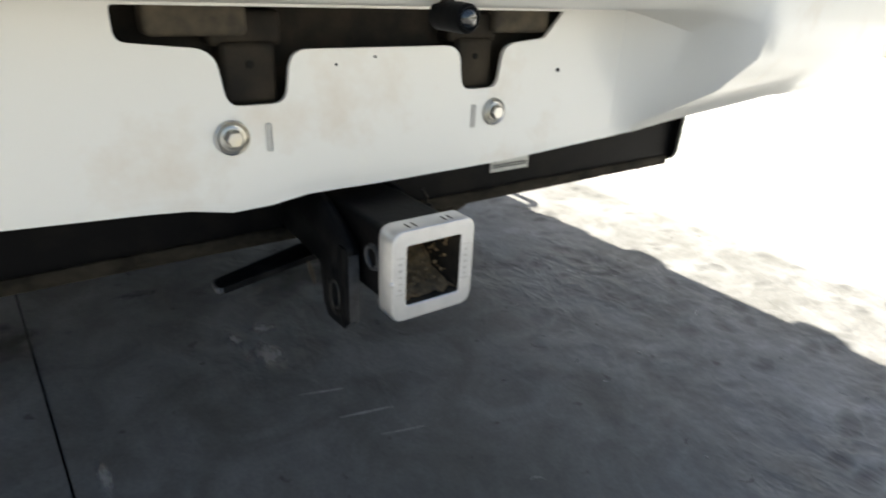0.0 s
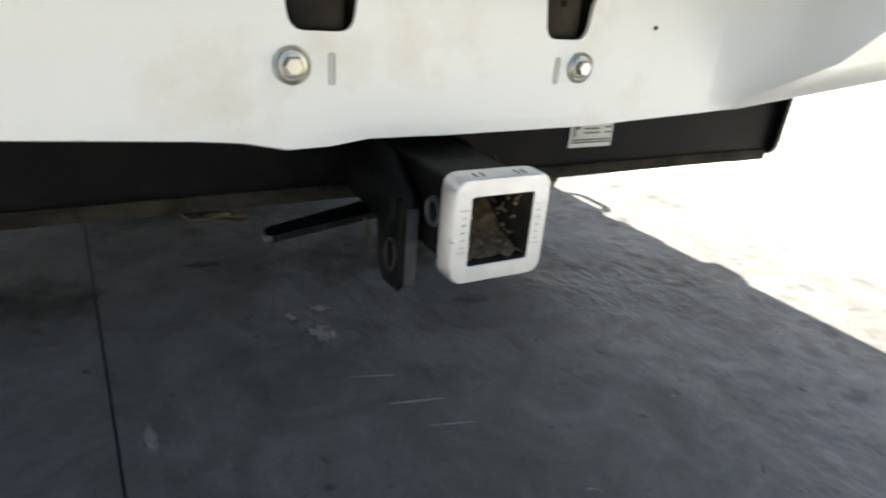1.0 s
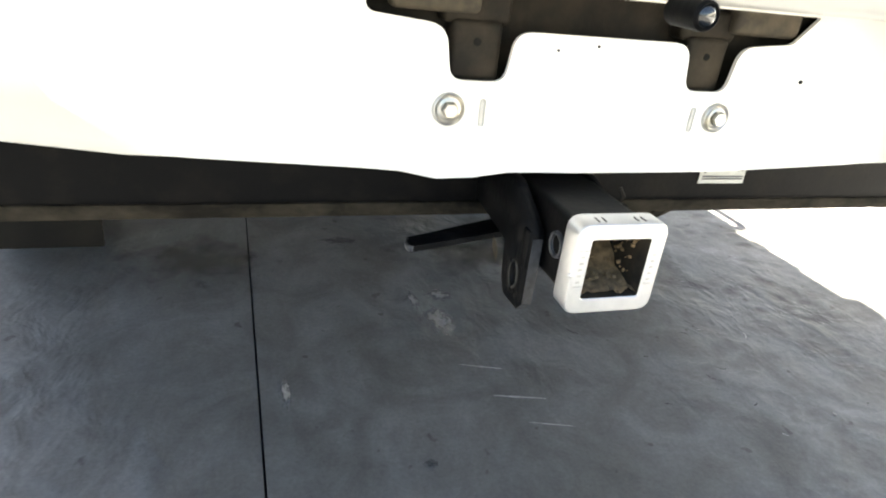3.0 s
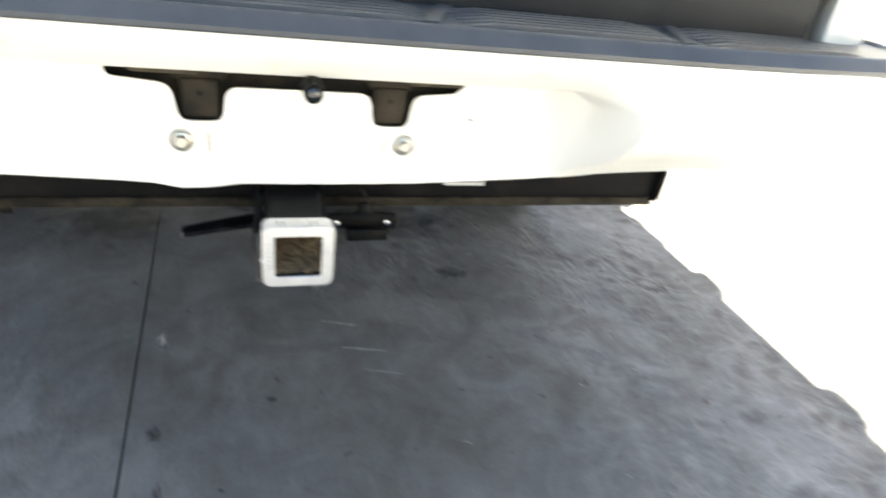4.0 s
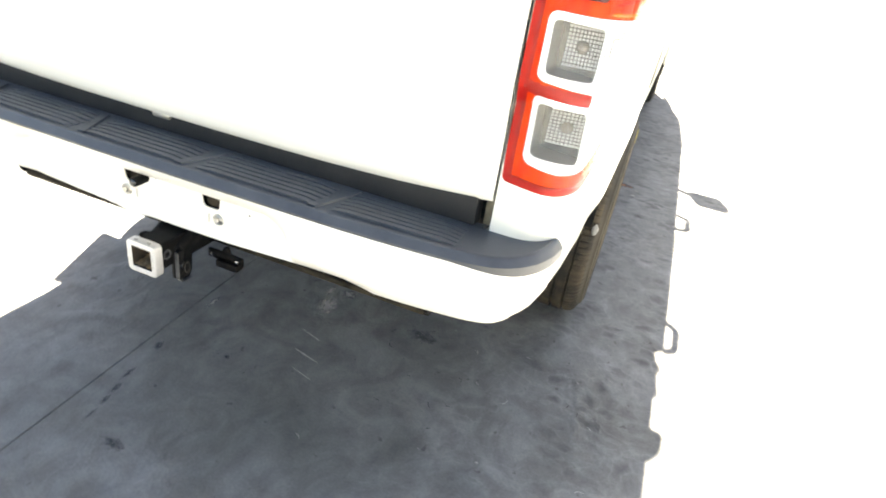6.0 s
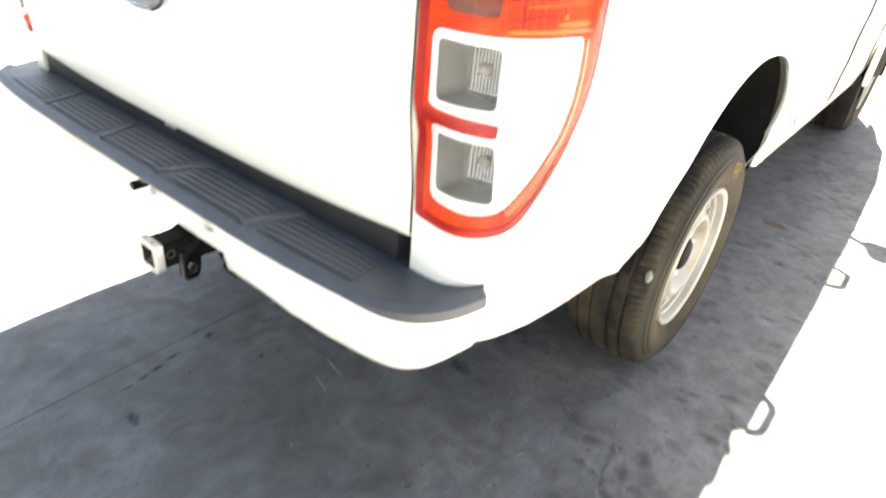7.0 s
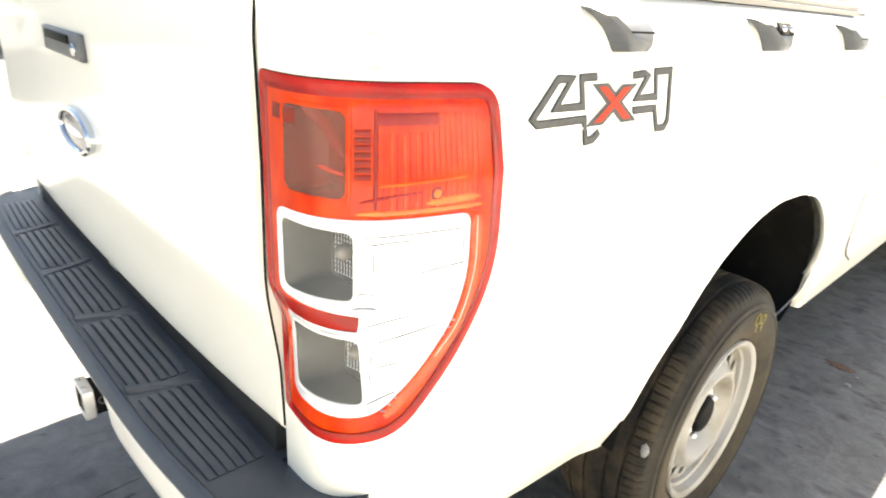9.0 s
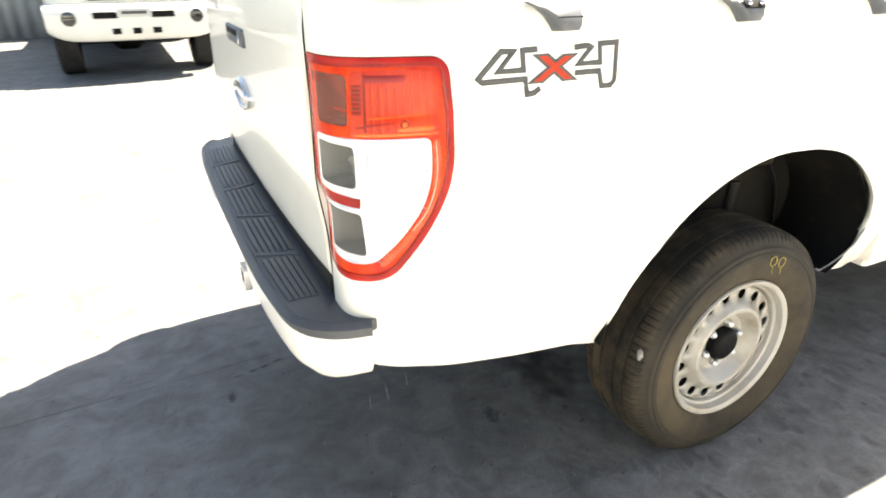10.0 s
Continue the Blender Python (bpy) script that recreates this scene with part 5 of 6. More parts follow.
def build_bumper():
    bumper = new("rear_bumper")
    bumper.parent = truck
    tagged(bumper, "white painted rear bumper with a black plastic step")
    RX = 0.305
    bm = bmesh.new()
    # outer wings and upper ledge, in one sweep; the flat middle is cut out and filled below
    stations = []
    for i, p in enumerate(PLAN):
        stations.append((p, plan_in(i)))
    stations = [(p.x, p, n, None) for p, n in stations if not RX - 0.002 < abs(p.x) < RX + 0.10]
    stations += [(sgn * (RX + 0.078 * u / 10), None, Vector((0, 1, 0)), u / 10) for u in range(11) for sgn in (1, -1)]
    stations.sort(key=lambda q: (q[0], (q[1].y if q[0] > 0 else -q[1].y) if q[1] else 0))
    reach = [1, 1, 1, 1, 1, 1, 1, 1, 0.75, 0.40, 0.38, 0.36, 0.34]
    px, py = [q.x for q in PLAN], [q.y for q in PLAN]
    rows = []
    for x0, p, n, u in stations:
        row = []
        for k in range(13):
            if p is None:
                x = math.copysign(RX + (0.010 + 0.068 * math.sqrt(reach[k])) * u, x0)
                q, b = Vector((x, float(np.interp(x, px, py)), 0)), u ** 1.35
            else:
                q, b = p, 0.0 if abs(p.x) < RX else 1.0
            zl = bumper_low(q.x)
            d_mid = (BZ - q.y) * (1 - b) + 0.012 * b
            d_low = (BZ - q.y) * (1 - b) + max(0.040, float(np.interp(abs(q.x), [0.30, 0.42, 0.54], [0.095, 0.088, 0.020])) - q.y) * b
            z_mid = 0.6985 * (1 - b) + 0.66 * b
            f = 1 - b
            prof = [(0.014, 0.7525), (0.004, 0.752), (0.002 + 0.004 * f, 0.746), (0.004 + 0.018 * f, 0.728), (0.005 + 0.036 * f, 0.706 + 0.004 * f), (0.0055 + 0.0420 * f, 0.699 + 0.0065 * f), (0.006 + 0.050 * f, 0.690 + 0.0130 * f), (d_mid, z_mid), (d_mid + 0.3 * (d_low - d_mid), z_mid + 0.4 * (zl - z_mid)),
                    (d_low - 0.002 * b, zl + 0.012), (d_low + 0.0006 + 0.0024 * b, zl + 0.002), (d_low + 0.006, zl), (d_low + 0.05, zl + 0.004)]
            d, z = prof[k]
            row.append(q + n * d + Vector((0, 0, z)))
        rows.append(row)
    grid = [[bm.verts.new(v) for v in r] for r in rows]
    for p, q, a, c in zip(stations, stations[1:], grid, grid[1:]):
        middle = abs(p[0]) <= RX + 1e-6 and abs(q[0]) <= RX + 1e-6
        for k in range(len(a) - 1):
            if middle and k in (7, 8):
                continue
            bm.faces.new((a[k], a[k + 1], c[k + 1], c[k]))
    for r in (grid[0], grid[-1]):
        bm.faces.new(r)
    part("bumper_bar", bm, BUMPER_WHITE, bumper, "", 40)
    # flat middle with the opening for the number plate bracket
    bm = bmesh.new()
    low = [(r[9].x, r[9].z) for q, r in zip(stations, rows) if abs(q[0]) <= RX + 1e-6]
    outer = low + [(RX, 0.6985), (-RX, 0.6985)]
    slot = rounded([(-0.190, 0.6965), (-0.190, 0.674), (-0.128, 0.668), (-0.122, 0.628), (-0.077, 0.628), (-0.072, 0.667), (0.086, 0.667), (0.091, 0.628), (0.133, 0.628), (0.138, 0.667), (0.190, 0.672), (0.212, 0.6965)],
                   [0.003, 0.008, 0.014, 0.011, 0.011, 0.014, 0.014, 0.011, 0.011, 0.014, 0.006, 0.003])
    fill(bm, [outer, slot], lambda u, v: Vector((u, BZ, v)))
    loft(bm, [[(u, BZ, v) for u, v in slot], [(u, BZ + 0.004, v) for u, v in slot]])
    part("plate_panel", bm, BUMPER_WHITE, bumper, "white panel with bolt holes and rust-tinted dirt")
    # bracket seen inside the opening
    bm = bmesh.new()
    box(bm, (-0.24, BZ + 0.034, 0.61), (0.25, BZ + 0.05, 0.72), 0.002)
    brk = part("plate_bracket", bm, BRACKET, bumper, "black bracket behind the plate opening")
    for cx in (-0.10, 0.112):
        bm = bmesh.new()
        box(bm, (cx - 0.021, BZ + 0.010, 0.626), (cx + 0.021, BZ + 0.036, 0.672), 0.005, 3)
        box(bm, (cx - 0.028, BZ + 0.014, 0.668), (cx + 0.028, BZ + 0.036, 0.694), 0.005, 3)
        part("tab", bm, BRACKET, brk)
        bm = bmesh.new()
        lathe(bm, [(BZ + 0.0092, 0.0), (BZ + 0.0092, 0.0030), (BZ + 0.0106, 0.0032)], (cx, 0, 0.656), "y", 14)
        part("screw_hole", bm, CAVITY, brk)
    for cx in (-0.135, 0.165):
        bm = bmesh.new()
        box(bm, (cx - 0.035, BZ + 0.006, 0.676), (cx + 0.035, BZ + 0.03, 0.70), 0.005, 3)
        part("support", bm, SUPPORT, brk, "tan dusty bracket support")
    # bolts with washers, embossed slots, small studs
    for cx in (-0.121, 0.1305):
        bm = bmesh.new()
        lathe(bm, [(BZ + 0.001, 0.0132), (BZ - 0.0026, 0.0130), (BZ - 0.0034, 0.0120), (BZ - 0.0015, 0.0098), (BZ - 0.0015, 0.0)], (cx, 0, 0.6055), "y", 32)
        part("washer", bm, ZINC, bumper, "pressed washer cup round the bolt")
        bm = bmesh.new()
        lathe(bm, [(BZ, 0.0092), (BZ - 0.0030, 0.0092), (BZ - 0.0036, 0.0075)], (cx, 0, 0.6055), "y", 32)
        lathe(bm, [(BZ - 0.003, 0.0066), (BZ - 0.0075, 0.0066), (BZ - 0.0085, 0.0056), (BZ - 0.0085, 0.0)], (cx, 0, 0.6055), "y", 6)
        part("bolt", bm, ZINC, bumper, "zinc hexagon bolt", 25)
    # the slots are greyer than the bumper, painting the shadow of the engraving
    for cx, cz in ((-0.0925, 0.603), (0.106, 0.603)):
        bm = bmesh.new()
        pts = rounded([(-0.0025, -0.0112), (0.0025, -0.0112), (0.0025, 0.0112), (-0.0025, 0.0112)], 0.0024)
        loft(bm, [[(cx + u * k, BZ - h, cz + v * (1 - (1 - k) * 0.2)) for u, v in pts] for k, h in ((1.0, -0.001), (1.0, 0.0008), (0.75, 0.0012), (0.55, 0.0002), (0.05, 0.0002))])
        part("embossed_slot", bm, SLOT, bumper)
    for cx, cz, r in ((0.0, 0.668 - 0.008, 0.0011), (0.212, 0.641, 0.0019), (-0.035, 0.655, 0.0010)):
        bm = bmesh.new()
        lathe(bm, [(BZ + 0.001, r), (BZ - 0.0012, r), (BZ - 0.0018, r * 0.6), (BZ - 0.0018, 0)], (cx, 0, cz), "y", 12)
        part("stud", bm, BLACK, bumper)
    # reversing camera below the ledge
    bm = bmesh.new()
    lathe(bm, [(0.022, 0.0098), (-0.004, 0.0102), (-0.011, 0.0098), (-0.013, 0.0080), (-0.0115, 0.0068), (-0.0115, 0.0)], (0.0115, 0, 0.6965), "y", 28)
    camera_body = part("reversing_camera", bm, BLACK, bumper, "black reversing camera with a glass lens")
    bm = bmesh.new()
    lathe(bm, [(-0.0112, 0.0072), (-0.0135, 0.0055), (-0.0145, 0.003), (-0.0148, 0.0)], (0.0115, 0, 0.6965), "y", 20)
    part("lens", bm, DARK_GLASS, camera_body)
    bm = bmesh.new()
    box(bm, (0.006, 0.012, 0.7045), (0.017, 0.060, 0.7085), 0.001)
    part("camera_mount", bm, BRACKET, camera_body, "dusty bracket of the camera")

    # step pad
    bm = bmesh.new()
    rows = []
    for i, p in enumerate(PLAN):
        n = plan_in(i)
        a = abs(p.x)
        inner = (0.118 - p.y) / max(n.y, 0.2) if a < 0.70 else 0.10 * (1 - smooth(a, 0.78, 0.86)) + 0.02
        inner = min(inner, 0.165)
        q = Vector((p.x, p.y, 0))
        sag = 0.016 * smooth(a, 0.68, 0.85)
        prof = [(0.012, 0.750 - sag), (0.002, 0.751 - sag), (0.0, 0.753 - sag), (0.0, 0.757), (0.010, 0.7685), (0.013, 0.7705), (0.018, 0.7705), (0.022, 0.767), (inner * 0.6, 0.767), (inner, 0.767), (inner, 0.752)]
        rows.append([q + n * d + Vector((0, 0, z)) for d, z in prof])
    loft(bm, rows, closed=False)
    for r in (rows[0], rows[-1]):
        bm.faces.new([bm.verts.new(p) for p in r])
    step = part("step_pad", bm, STEP, bumper, "black textured plastic step pad")
    bm = bmesh.new()
    box(bm, (-0.71, 0.09, 0.745), (0.71, 0.135, 0.7665), 0.002)
    part("step_back", bm, STEP, step)
    for sgn in (1, -1):
        bm = bmesh.new()
        pts = rounded([(sgn * 0.71, 0.10), (sgn * 0.70, 0.02), (sgn * 0.80, 0.05), (sgn * 0.842, 0.12), (sgn * 0.846, 0.17), (sgn * 0.80, 0.20)], 0.02)
        loft(bm, [[(u, v, z) for u, v in pts] for z in (0.74, 0.7655)], True, True)
        part("step_corner", bm, STEP, step)
    # tread panels between the cross bars
    cuts = [-0.705, -0.437, -0.142, 0.142, 0.437, 0.705]
    for x0, x1 in zip(cuts, cuts[1:]):
        a, b = x0 + 0.016, x1 - 0.016
        # groove floor: a darker sheet of step plastic painting the shade between ribs
        bm = bmesh.new()
        loft(bm, [[(x, -0.001 + 0.018 * (abs(x) / 0.7) ** 3, 0.7676), (x, 0.096, 0.7676)] for x in np.linspace(a + 0.003, b - 0.003, 7)], closed=False)
        part("tread_floor", bm, GROOVE_SHADE, step, "groove floor painted darker as shade between the ribs")
        for j in range(6):
            bm = bmesh.new()
            y = 0.006 + 0.0165 * j
            xs = [float(v) for v in np.linspace(a, b, 9)]
            w = 0.0064
            rings = []
            for x in xs:
                k = 1 - 0.6 * (smooth(abs(x - (a + b) / 2), (b - a) / 2 - 0.008, (b - a) / 2))
                yy = y + 0.018 * (abs(x) / 0.7) ** 3 * (1 - j / 6)
                rings.append([(x, yy - w, 0.7660), (x, yy - w * 0.86, 0.7658 + 0.0062 * k), (x, yy + w * 0.86, 0.7658 + 0.0062 * k), (x, yy + w, 0.7660)])
            loft(bm, rings, True, True)
            part("tread_rib", bm, STEP, step, "", 30)
    for x in cuts[1:-1]:
        bm = bmesh.new()
        sh = 0.02 if x > 0 else -0.02
        loft(bm, [[(x + sh * (y - 0.05) / 0.05 - 0.011, y, 0.766), (x + sh * (y - 0.05) / 0.05 - 0.008, y, 0.7712), (x + sh * (y - 0.05) / 0.05 + 0.008, y, 0.7712), (x + sh * (y - 0.05) / 0.05 + 0.011, y, 0.766)] for y in (-0.004, 0.05, 0.10)], True, True)
        part("cross_bar", bm, STEP, step)


build_bumper()


# -- tow bar --
def build_tow_bar():
    bar = new("tow_bar")
    bar.parent = truck
    tagged(bar, "black steel tow bar with a square receiver")
    cz = 0.507

    def square(h, r, y, x0=0.0, z0=cz, n=6):
        return [(x0 + u, y, z0 + v) for u, v in rounded([(-h, -h), (h, -h), (h, h), (-h, h)], r, n)]

    bm = bmesh.new()
    prof = rounded([(0.205, 0.472), (0.29, 0.472), (0.29, 0.558), (0.205, 0.558)], 0.015, 6)
    loft(bm, [[(x, y, z) for y, z in prof] for x in (-0.600, 0.600)], True, True)
    part("cross_tube", bm, BLACK, bar, "black square steel cross tube")
    bm = bmesh.new()
    box(bm, (-0.595, 0.2030, 0.4655), (0.595, 0.285, 0.4810), 0.003)
    part("lower_flange", bm, FLANGE, bar, "tan dusty lower flange of the tube")
    for sd in (1, -1):
        bm = bmesh.new()
        pts = rounded([(0.195, 0.472), (0.36, 0.452), (0.37, 0.60), (0.190, 0.60)], 0.02)
        loft(bm, [[(sd * x, y, z) for y, z in pts] for x in (0.597, 0.606)], True, True)
        pl = part("end_plate", bm, BLACK, bar)
        bm = bmesh.new()
        box(bm, (sd * 0.53, 0.21, 0.462), (sd * 0.606, 0.30, 0.4695), 0.003)
        part("end_flange", bm, BLACK, pl)
    # receiver tube
    bm = bmesh.new()
    loft(bm, [square(0.0325, 0.006, 0.21), square(0.0325, 0.006, 0.012), square(0.0262, 0.002, 0.012), square(0.0255, 0.002, 0.17)])
    tubepart = part("receiver_tube", bm, BLACK, bar, "black square receiver tube")
    bm = bmesh.new()
    rings = [square(0.034, 0.009, 0.0225), square(0.0382, 0.011, 0.0215), square(0.0392, 0.0115, 0.020), square(0.0392, 0.0115, 0.0018), square(0.0388, 0.0113, 0.0006), square(0.0381, 0.011, 0.0), square(0.0264, 0.0030, 0.0), square(0.0258, 0.0026, 0.0006)]
    loft(bm, rings)
    collar = part("collar", bm, ALLOY, bar, "bright bare-metal receiver collar", 28)
    bm = bmesh.new()
    loft(bm, [square(0.0258, 0.0026, 0.0006), square(0.0252, 0.002, 0.0016), square(0.0252, 0.002, 0.125)])
    part("bore", bm, BRACKET, tubepart, "dusty brown inside of the receiver")
    # stamped marks on the collar, illegible
    for sx in (-1, 1):
        bm = bmesh.new()
        for k in range(5):
            z = cz - 0.011 + 0.0055 * k
            box(bm, (sx * 0.0315 - 0.0019, -0.0004, z), (sx * 0.0315 + 0.0019, 0.0006, z + 0.0016), 0.0004, 1)
        box(bm, (sx * 0.0315 - 0.0040, -0.0005, cz - 0.0145), (sx * 0.0315 + 0.0040, 0.0006, cz - 0.0135))
        box(bm, (sx * 0.0315 - 0.0040, -0.0005, cz + 0.0165), (sx * 0.0315 + 0.0040, 0.0006, cz + 0.0175))
        part("stamped_mark", bm, STAMP, collar)
    for x in (-0.022, -0.016, 0.012, 0.018):
        bm = bmesh.new()
        box(bm, (x, 0.004, cz + 0.0388), (x + 0.0012, 0.012, cz + 0.0396))
        part("scribed_line", bm, BLACK, collar)
    bm = bmesh.new()
    bmesh.ops.create_icosphere(bm, subdivisions=2, radius=0.0024, matrix=Matrix.Translation((-0.0388, 0.001, cz - 0.004)))
    part("weld_spatter", bm, ALLOY, collar)
    # soil and grit inside the tube
    rng = random.Random(4)

    def heap(x, y):
        return cz - 0.0245 + 0.002 + 0.013 * smooth(y, 0.026, 0.070) + 0.012 * smooth(x, 0.008, 0.024) * smooth(y, 0.02, 0.06)

    bm = bmesh.new()
    xs, ysr = np.linspace(-0.0251, 0.0251, 16), np.linspace(0.004, 0.124, 22)
    rows = [[Vector((x, y, heap(x, y) + 0.004 * noise.noise((x * 120, y * 120, 0)) + 0.003 * noise.noise((x * 300, y * 300, 5)))) for x in xs] for y in ysr]
    loft(bm, rows, closed=False)
    part("soil", bm, SOIL, tubepart, "brown dry soil packed inside the tube")
    bm = bmesh.new()
    rows = [[Vector((x, 0.100 - 0.02 * abs(noise.noise((x * 90, z * 90, 2))), z)) for x in xs] for z in np.linspace(cz - 0.02, cz + 0.0253, 12)]
    loft(bm, rows, closed=False)
    part("soil_back", bm, SOIL, tubepart, "soil at the back of the tube")
    for k in range(170):
        bm = bmesh.new()
        r = rng.uniform(0.0008, 0.0024)
        if k < 110:
            x, y = rng.uniform(-0.022, 0.022), rng.uniform(0.018, 0.08)
            z = heap(x, y) + r * 0.4
        else:
            x, y, z = 0.0245 - r * 0.3, rng.uniform(0.012, 0.085), cz + rng.uniform(-0.018, 0.022)
        bmesh.ops.create_icosphere(bm, subdivisions=1, radius=r, matrix=Matrix.Translation((x, y, z)))
        for v in bm.verts:
            v.co += Vector([rng.uniform(-0.25, 0.25) * r for _ in range(3)])
        part("clod", bm, SOIL, tubepart, angle=15)
    bm = bmesh.new()
    rows = [[(0.000 + 0.0045 * math.cos(a) * k, 0.062 - 0.004 * k + d, cz + 0.004 + 0.012 * math.sin(a) * k) for a in [2 * math.pi * q / 14 for q in range(14)]] for k, d in ((1.0, 0.004), (1.0, 0.0), (0.7, -0.002), (0.05, -0.002))]
    loft(bm, rows)
    part("pebble", bm, PALE, tubepart, "grey stone stuck in the soil")
    for sx in (-1, 1):
        bm = bmesh.new()
        lathe(bm, [(sx * 0.0325, 0.0118), (sx * 0.0350, 0.0112), (sx * 0.0356, 0.0098), (sx * 0.0350, 0.0084), (sx * 0.0328, 0.0078)], (0, 0.040, cz + 0.003), "x", 28)
        part("pin_boss", bm, RUBBED, tubepart, "rubbed rim of the pin hole")
        bm = bmesh.new()
        lathe(bm, [(sx * 0.0305, 0.0082), (sx * 0.0345, 0.0082)], (0, 0.040, cz + 0.003), "x", 20)
        lathe(bm, [(sx * 0.0306, 0.0), (sx * 0.0306, 0.0082)], (0, 0.040, cz + 0.003), "x", 20)
        part("pin_hole", bm, CAVITY, tubepart)
    # safety-chain plate hanging on the near side and gusset
    for px, drop in ((-0.0415, 0.432), (0.0415, 0.427)):
        bm = bmesh.new()
        pts = rounded([(0.205, 0.545), (0.110, 0.540), (0.076, 0.524), (0.058, 0.512), (0.058, drop + 0.010), (0.068, drop), (0.100, drop - 0.002), (0.109, drop + 0.010), (0.114, 0.480), (0.205, 0.486)], [0.003, 0.006, 0.006, 0.004, 0.003, 0.003, 0.003, 0.004, 0.004, 0.003])

        def slot(a, b):
            return [(0.084 + a * math.cos(2 * math.pi * k / 20), 0.459 + b * math.sin(2 * math.pi * k / 20)) for k in range(20)]

        fill(bm, [pts, slot(0.0075, 0.012)], lambda u, v: Vector((px - 0.005, u, v)))
        pl = part("chain_plate", bm, PLATE, bar, "black chain plate with a worn slot")
        thicken(pl, 0.010)
        bm = bmesh.new()
        loft(bm, [[(px + h, u, v) for u, v in slot(0.0075 + g, 0.012 + g)] for g, h in ((0.0, 0.0056), (0.0012, 0.0064), (0.0026, 0.0052))])
        loft(bm, [[(px - h, u, v) for u, v in slot(0.0075 + g, 0.012 + g)] for g, h in ((0.0, 0.0056), (0.0012, 0.0064), (0.0026, 0.0052))])
        part("slot_rim", bm, WORN, pl, "rubbed grey rim of the slot")
        bm = bmesh.new()
        edge = [(0.0574, 0.506), (0.0574, drop + 0.0105), (0.0672, drop - 0.0006), (0.096, drop - 0.0026)]
        loft(bm, [[(px - 0.0046, u, v), (px + 0.0046, u, v), (px + 0.0046, u + 0.003, v + 0.001), (px - 0.0046, u + 0.003, v + 0.001)] for u, v in edge], True, True)
        part("rubbed_edge", bm, RUBBED, pl, "rubbed blue-grey edge of the plate")
        bm = bmesh.new()
        box(bm, (px - 0.0075, 0.060, 0.476), (px + 0.0075, 0.074, 0.512), 0.002)
        part("edge_block", bm, PLATE, pl)
        bm = bmesh.new()
        rng2 = random.Random(7)
        tube(bm, [(px + 0.012 * (1 if px < 0 else -1), 0.085 + 0.011 * k, 0.476 + rng2.uniform(-0.001, 0.001)) for k in range(11)], 0.0032, 8)
        part("weld_bead", bm, BLACK, pl)
    bm = bmesh.new()
    rows = []
    for t in np.linspace(0, 1, 9):
        w = 0.0165 * (1 - 0.40 * t)
        c = Vector((-0.028 - 0.106 * t, 0.170 - 0.034 * t, 0.4665 - 0.001 * t))
        rows.append([c + Vector((0, -w, 0.003)), c + Vector((0, w, 0.003)), c + Vector((0, w, -0.003)), c + Vector((0, -w, -0.003))])
    loft(bm, rows, True, True)
    lug = part("chain_lug", bm, PLATE, bar, "dusty flat steel lug")
    bm = bmesh.new()
    loft(bm, [[(-0.1343 + a, 0.1345 + b, 0.4635), (-0.1343 + a, 0.1345 + b, 0.4690)] for a, b in ((0.002, -0.0095), (-0.002, -0.006), (-0.003, 0.0), (-0.002, 0.007), (0.001, 0.0095))], closed=False)
    thicken(part("worn_tip", bm, RUBBED, lug, "rubbed tip of the lug"), 0.0015)
    # a dry leaf caught behind the chain plate
    bm = bmesh.new()
    rows = []
    for k in range(9):
        t = k / 8
        w = 0.0028 * math.sin(math.pi * (0.08 + 0.9 * t))
        c = Vector((-0.052 + 0.012 * t, 0.128 + 0.014 * t, 0.474 - 0.034 * t))
        rows.append([c + Vector((-w, 0, 0.002)), c + Vector((0, 0.002, 0)), c + Vector((w, 0, 0.001))])
    loft(bm, rows, closed=False)
    thicken(part("dry_leaf", bm, SUPPORT, bar, "dry brown leaf caught on the plate"), 0.0006)
    # plug bracket
    bm = bmesh.new()
    pts = rounded([(0.048, 0.457), (0.146, 0.455), (0.146, 0.478), (0.112, 0.480), (0.106, 0.496), (0.094, 0.496), (0.088, 0.480), (0.048, 0.480)], 0.004)
    fill(bm, [pts], lambda u, v: Vector((u, 0.160, v)))
    pb = part("plug_bracket", bm, BLACK, bar, "black bracket for the trailer plug")
    thicken(pb, 0.005)
    for x in (0.062, 0.132):
        bm = bmesh.new()
        lathe(bm, [(0.156, 0.0045), (0.150, 0.0042), (0.149, 0.0)], (x, 0, 0.4675), "y", 6)
        part("bracket_bolt", bm, CHROME, pb)
    bm = bmesh.new()
    box(bm, (0.075, 0.145, 0.440), (0.135, 0.175, 0.459), 0.004)
    part("plug_socket", bm, BLACK, pb)
    bm = bmesh.new()
    tube(bm, [(0.10, 0.165, 0.49), (0.102, 0.160, 0.503), (0.097, 0.163, 0.512)], 0.002, 6)
    part("wire_clip", bm, DUSTY, pb)
    # maker's plate on the tube: plain shapes and bars
    bm = bmesh.new()
    box(bm, (0.226, 0.2032, 0.501), (0.290, 0.2048, 0.537), 0.0006)
    lab = part("label_plate", bm, PAPER, bar, "pale paper rating label")
    for x0, x1, z in ((0.243, 0.278, 0.529), (0.246, 0.268, 0.523), (0.246, 0.270, 0.518), (0.277, 0.287, 0.524), (0.277, 0.287, 0.518), (0.230, 0.287, 0.510), (0.230, 0.287, 0.507)):
        bm = bmesh.new()
        box(bm, (x0, 0.2026, z - 0.0009), (x1, 0.2034, z + 0.0009))
        part("print_bar", bm, INK, lab)
    bm = bmesh.new()
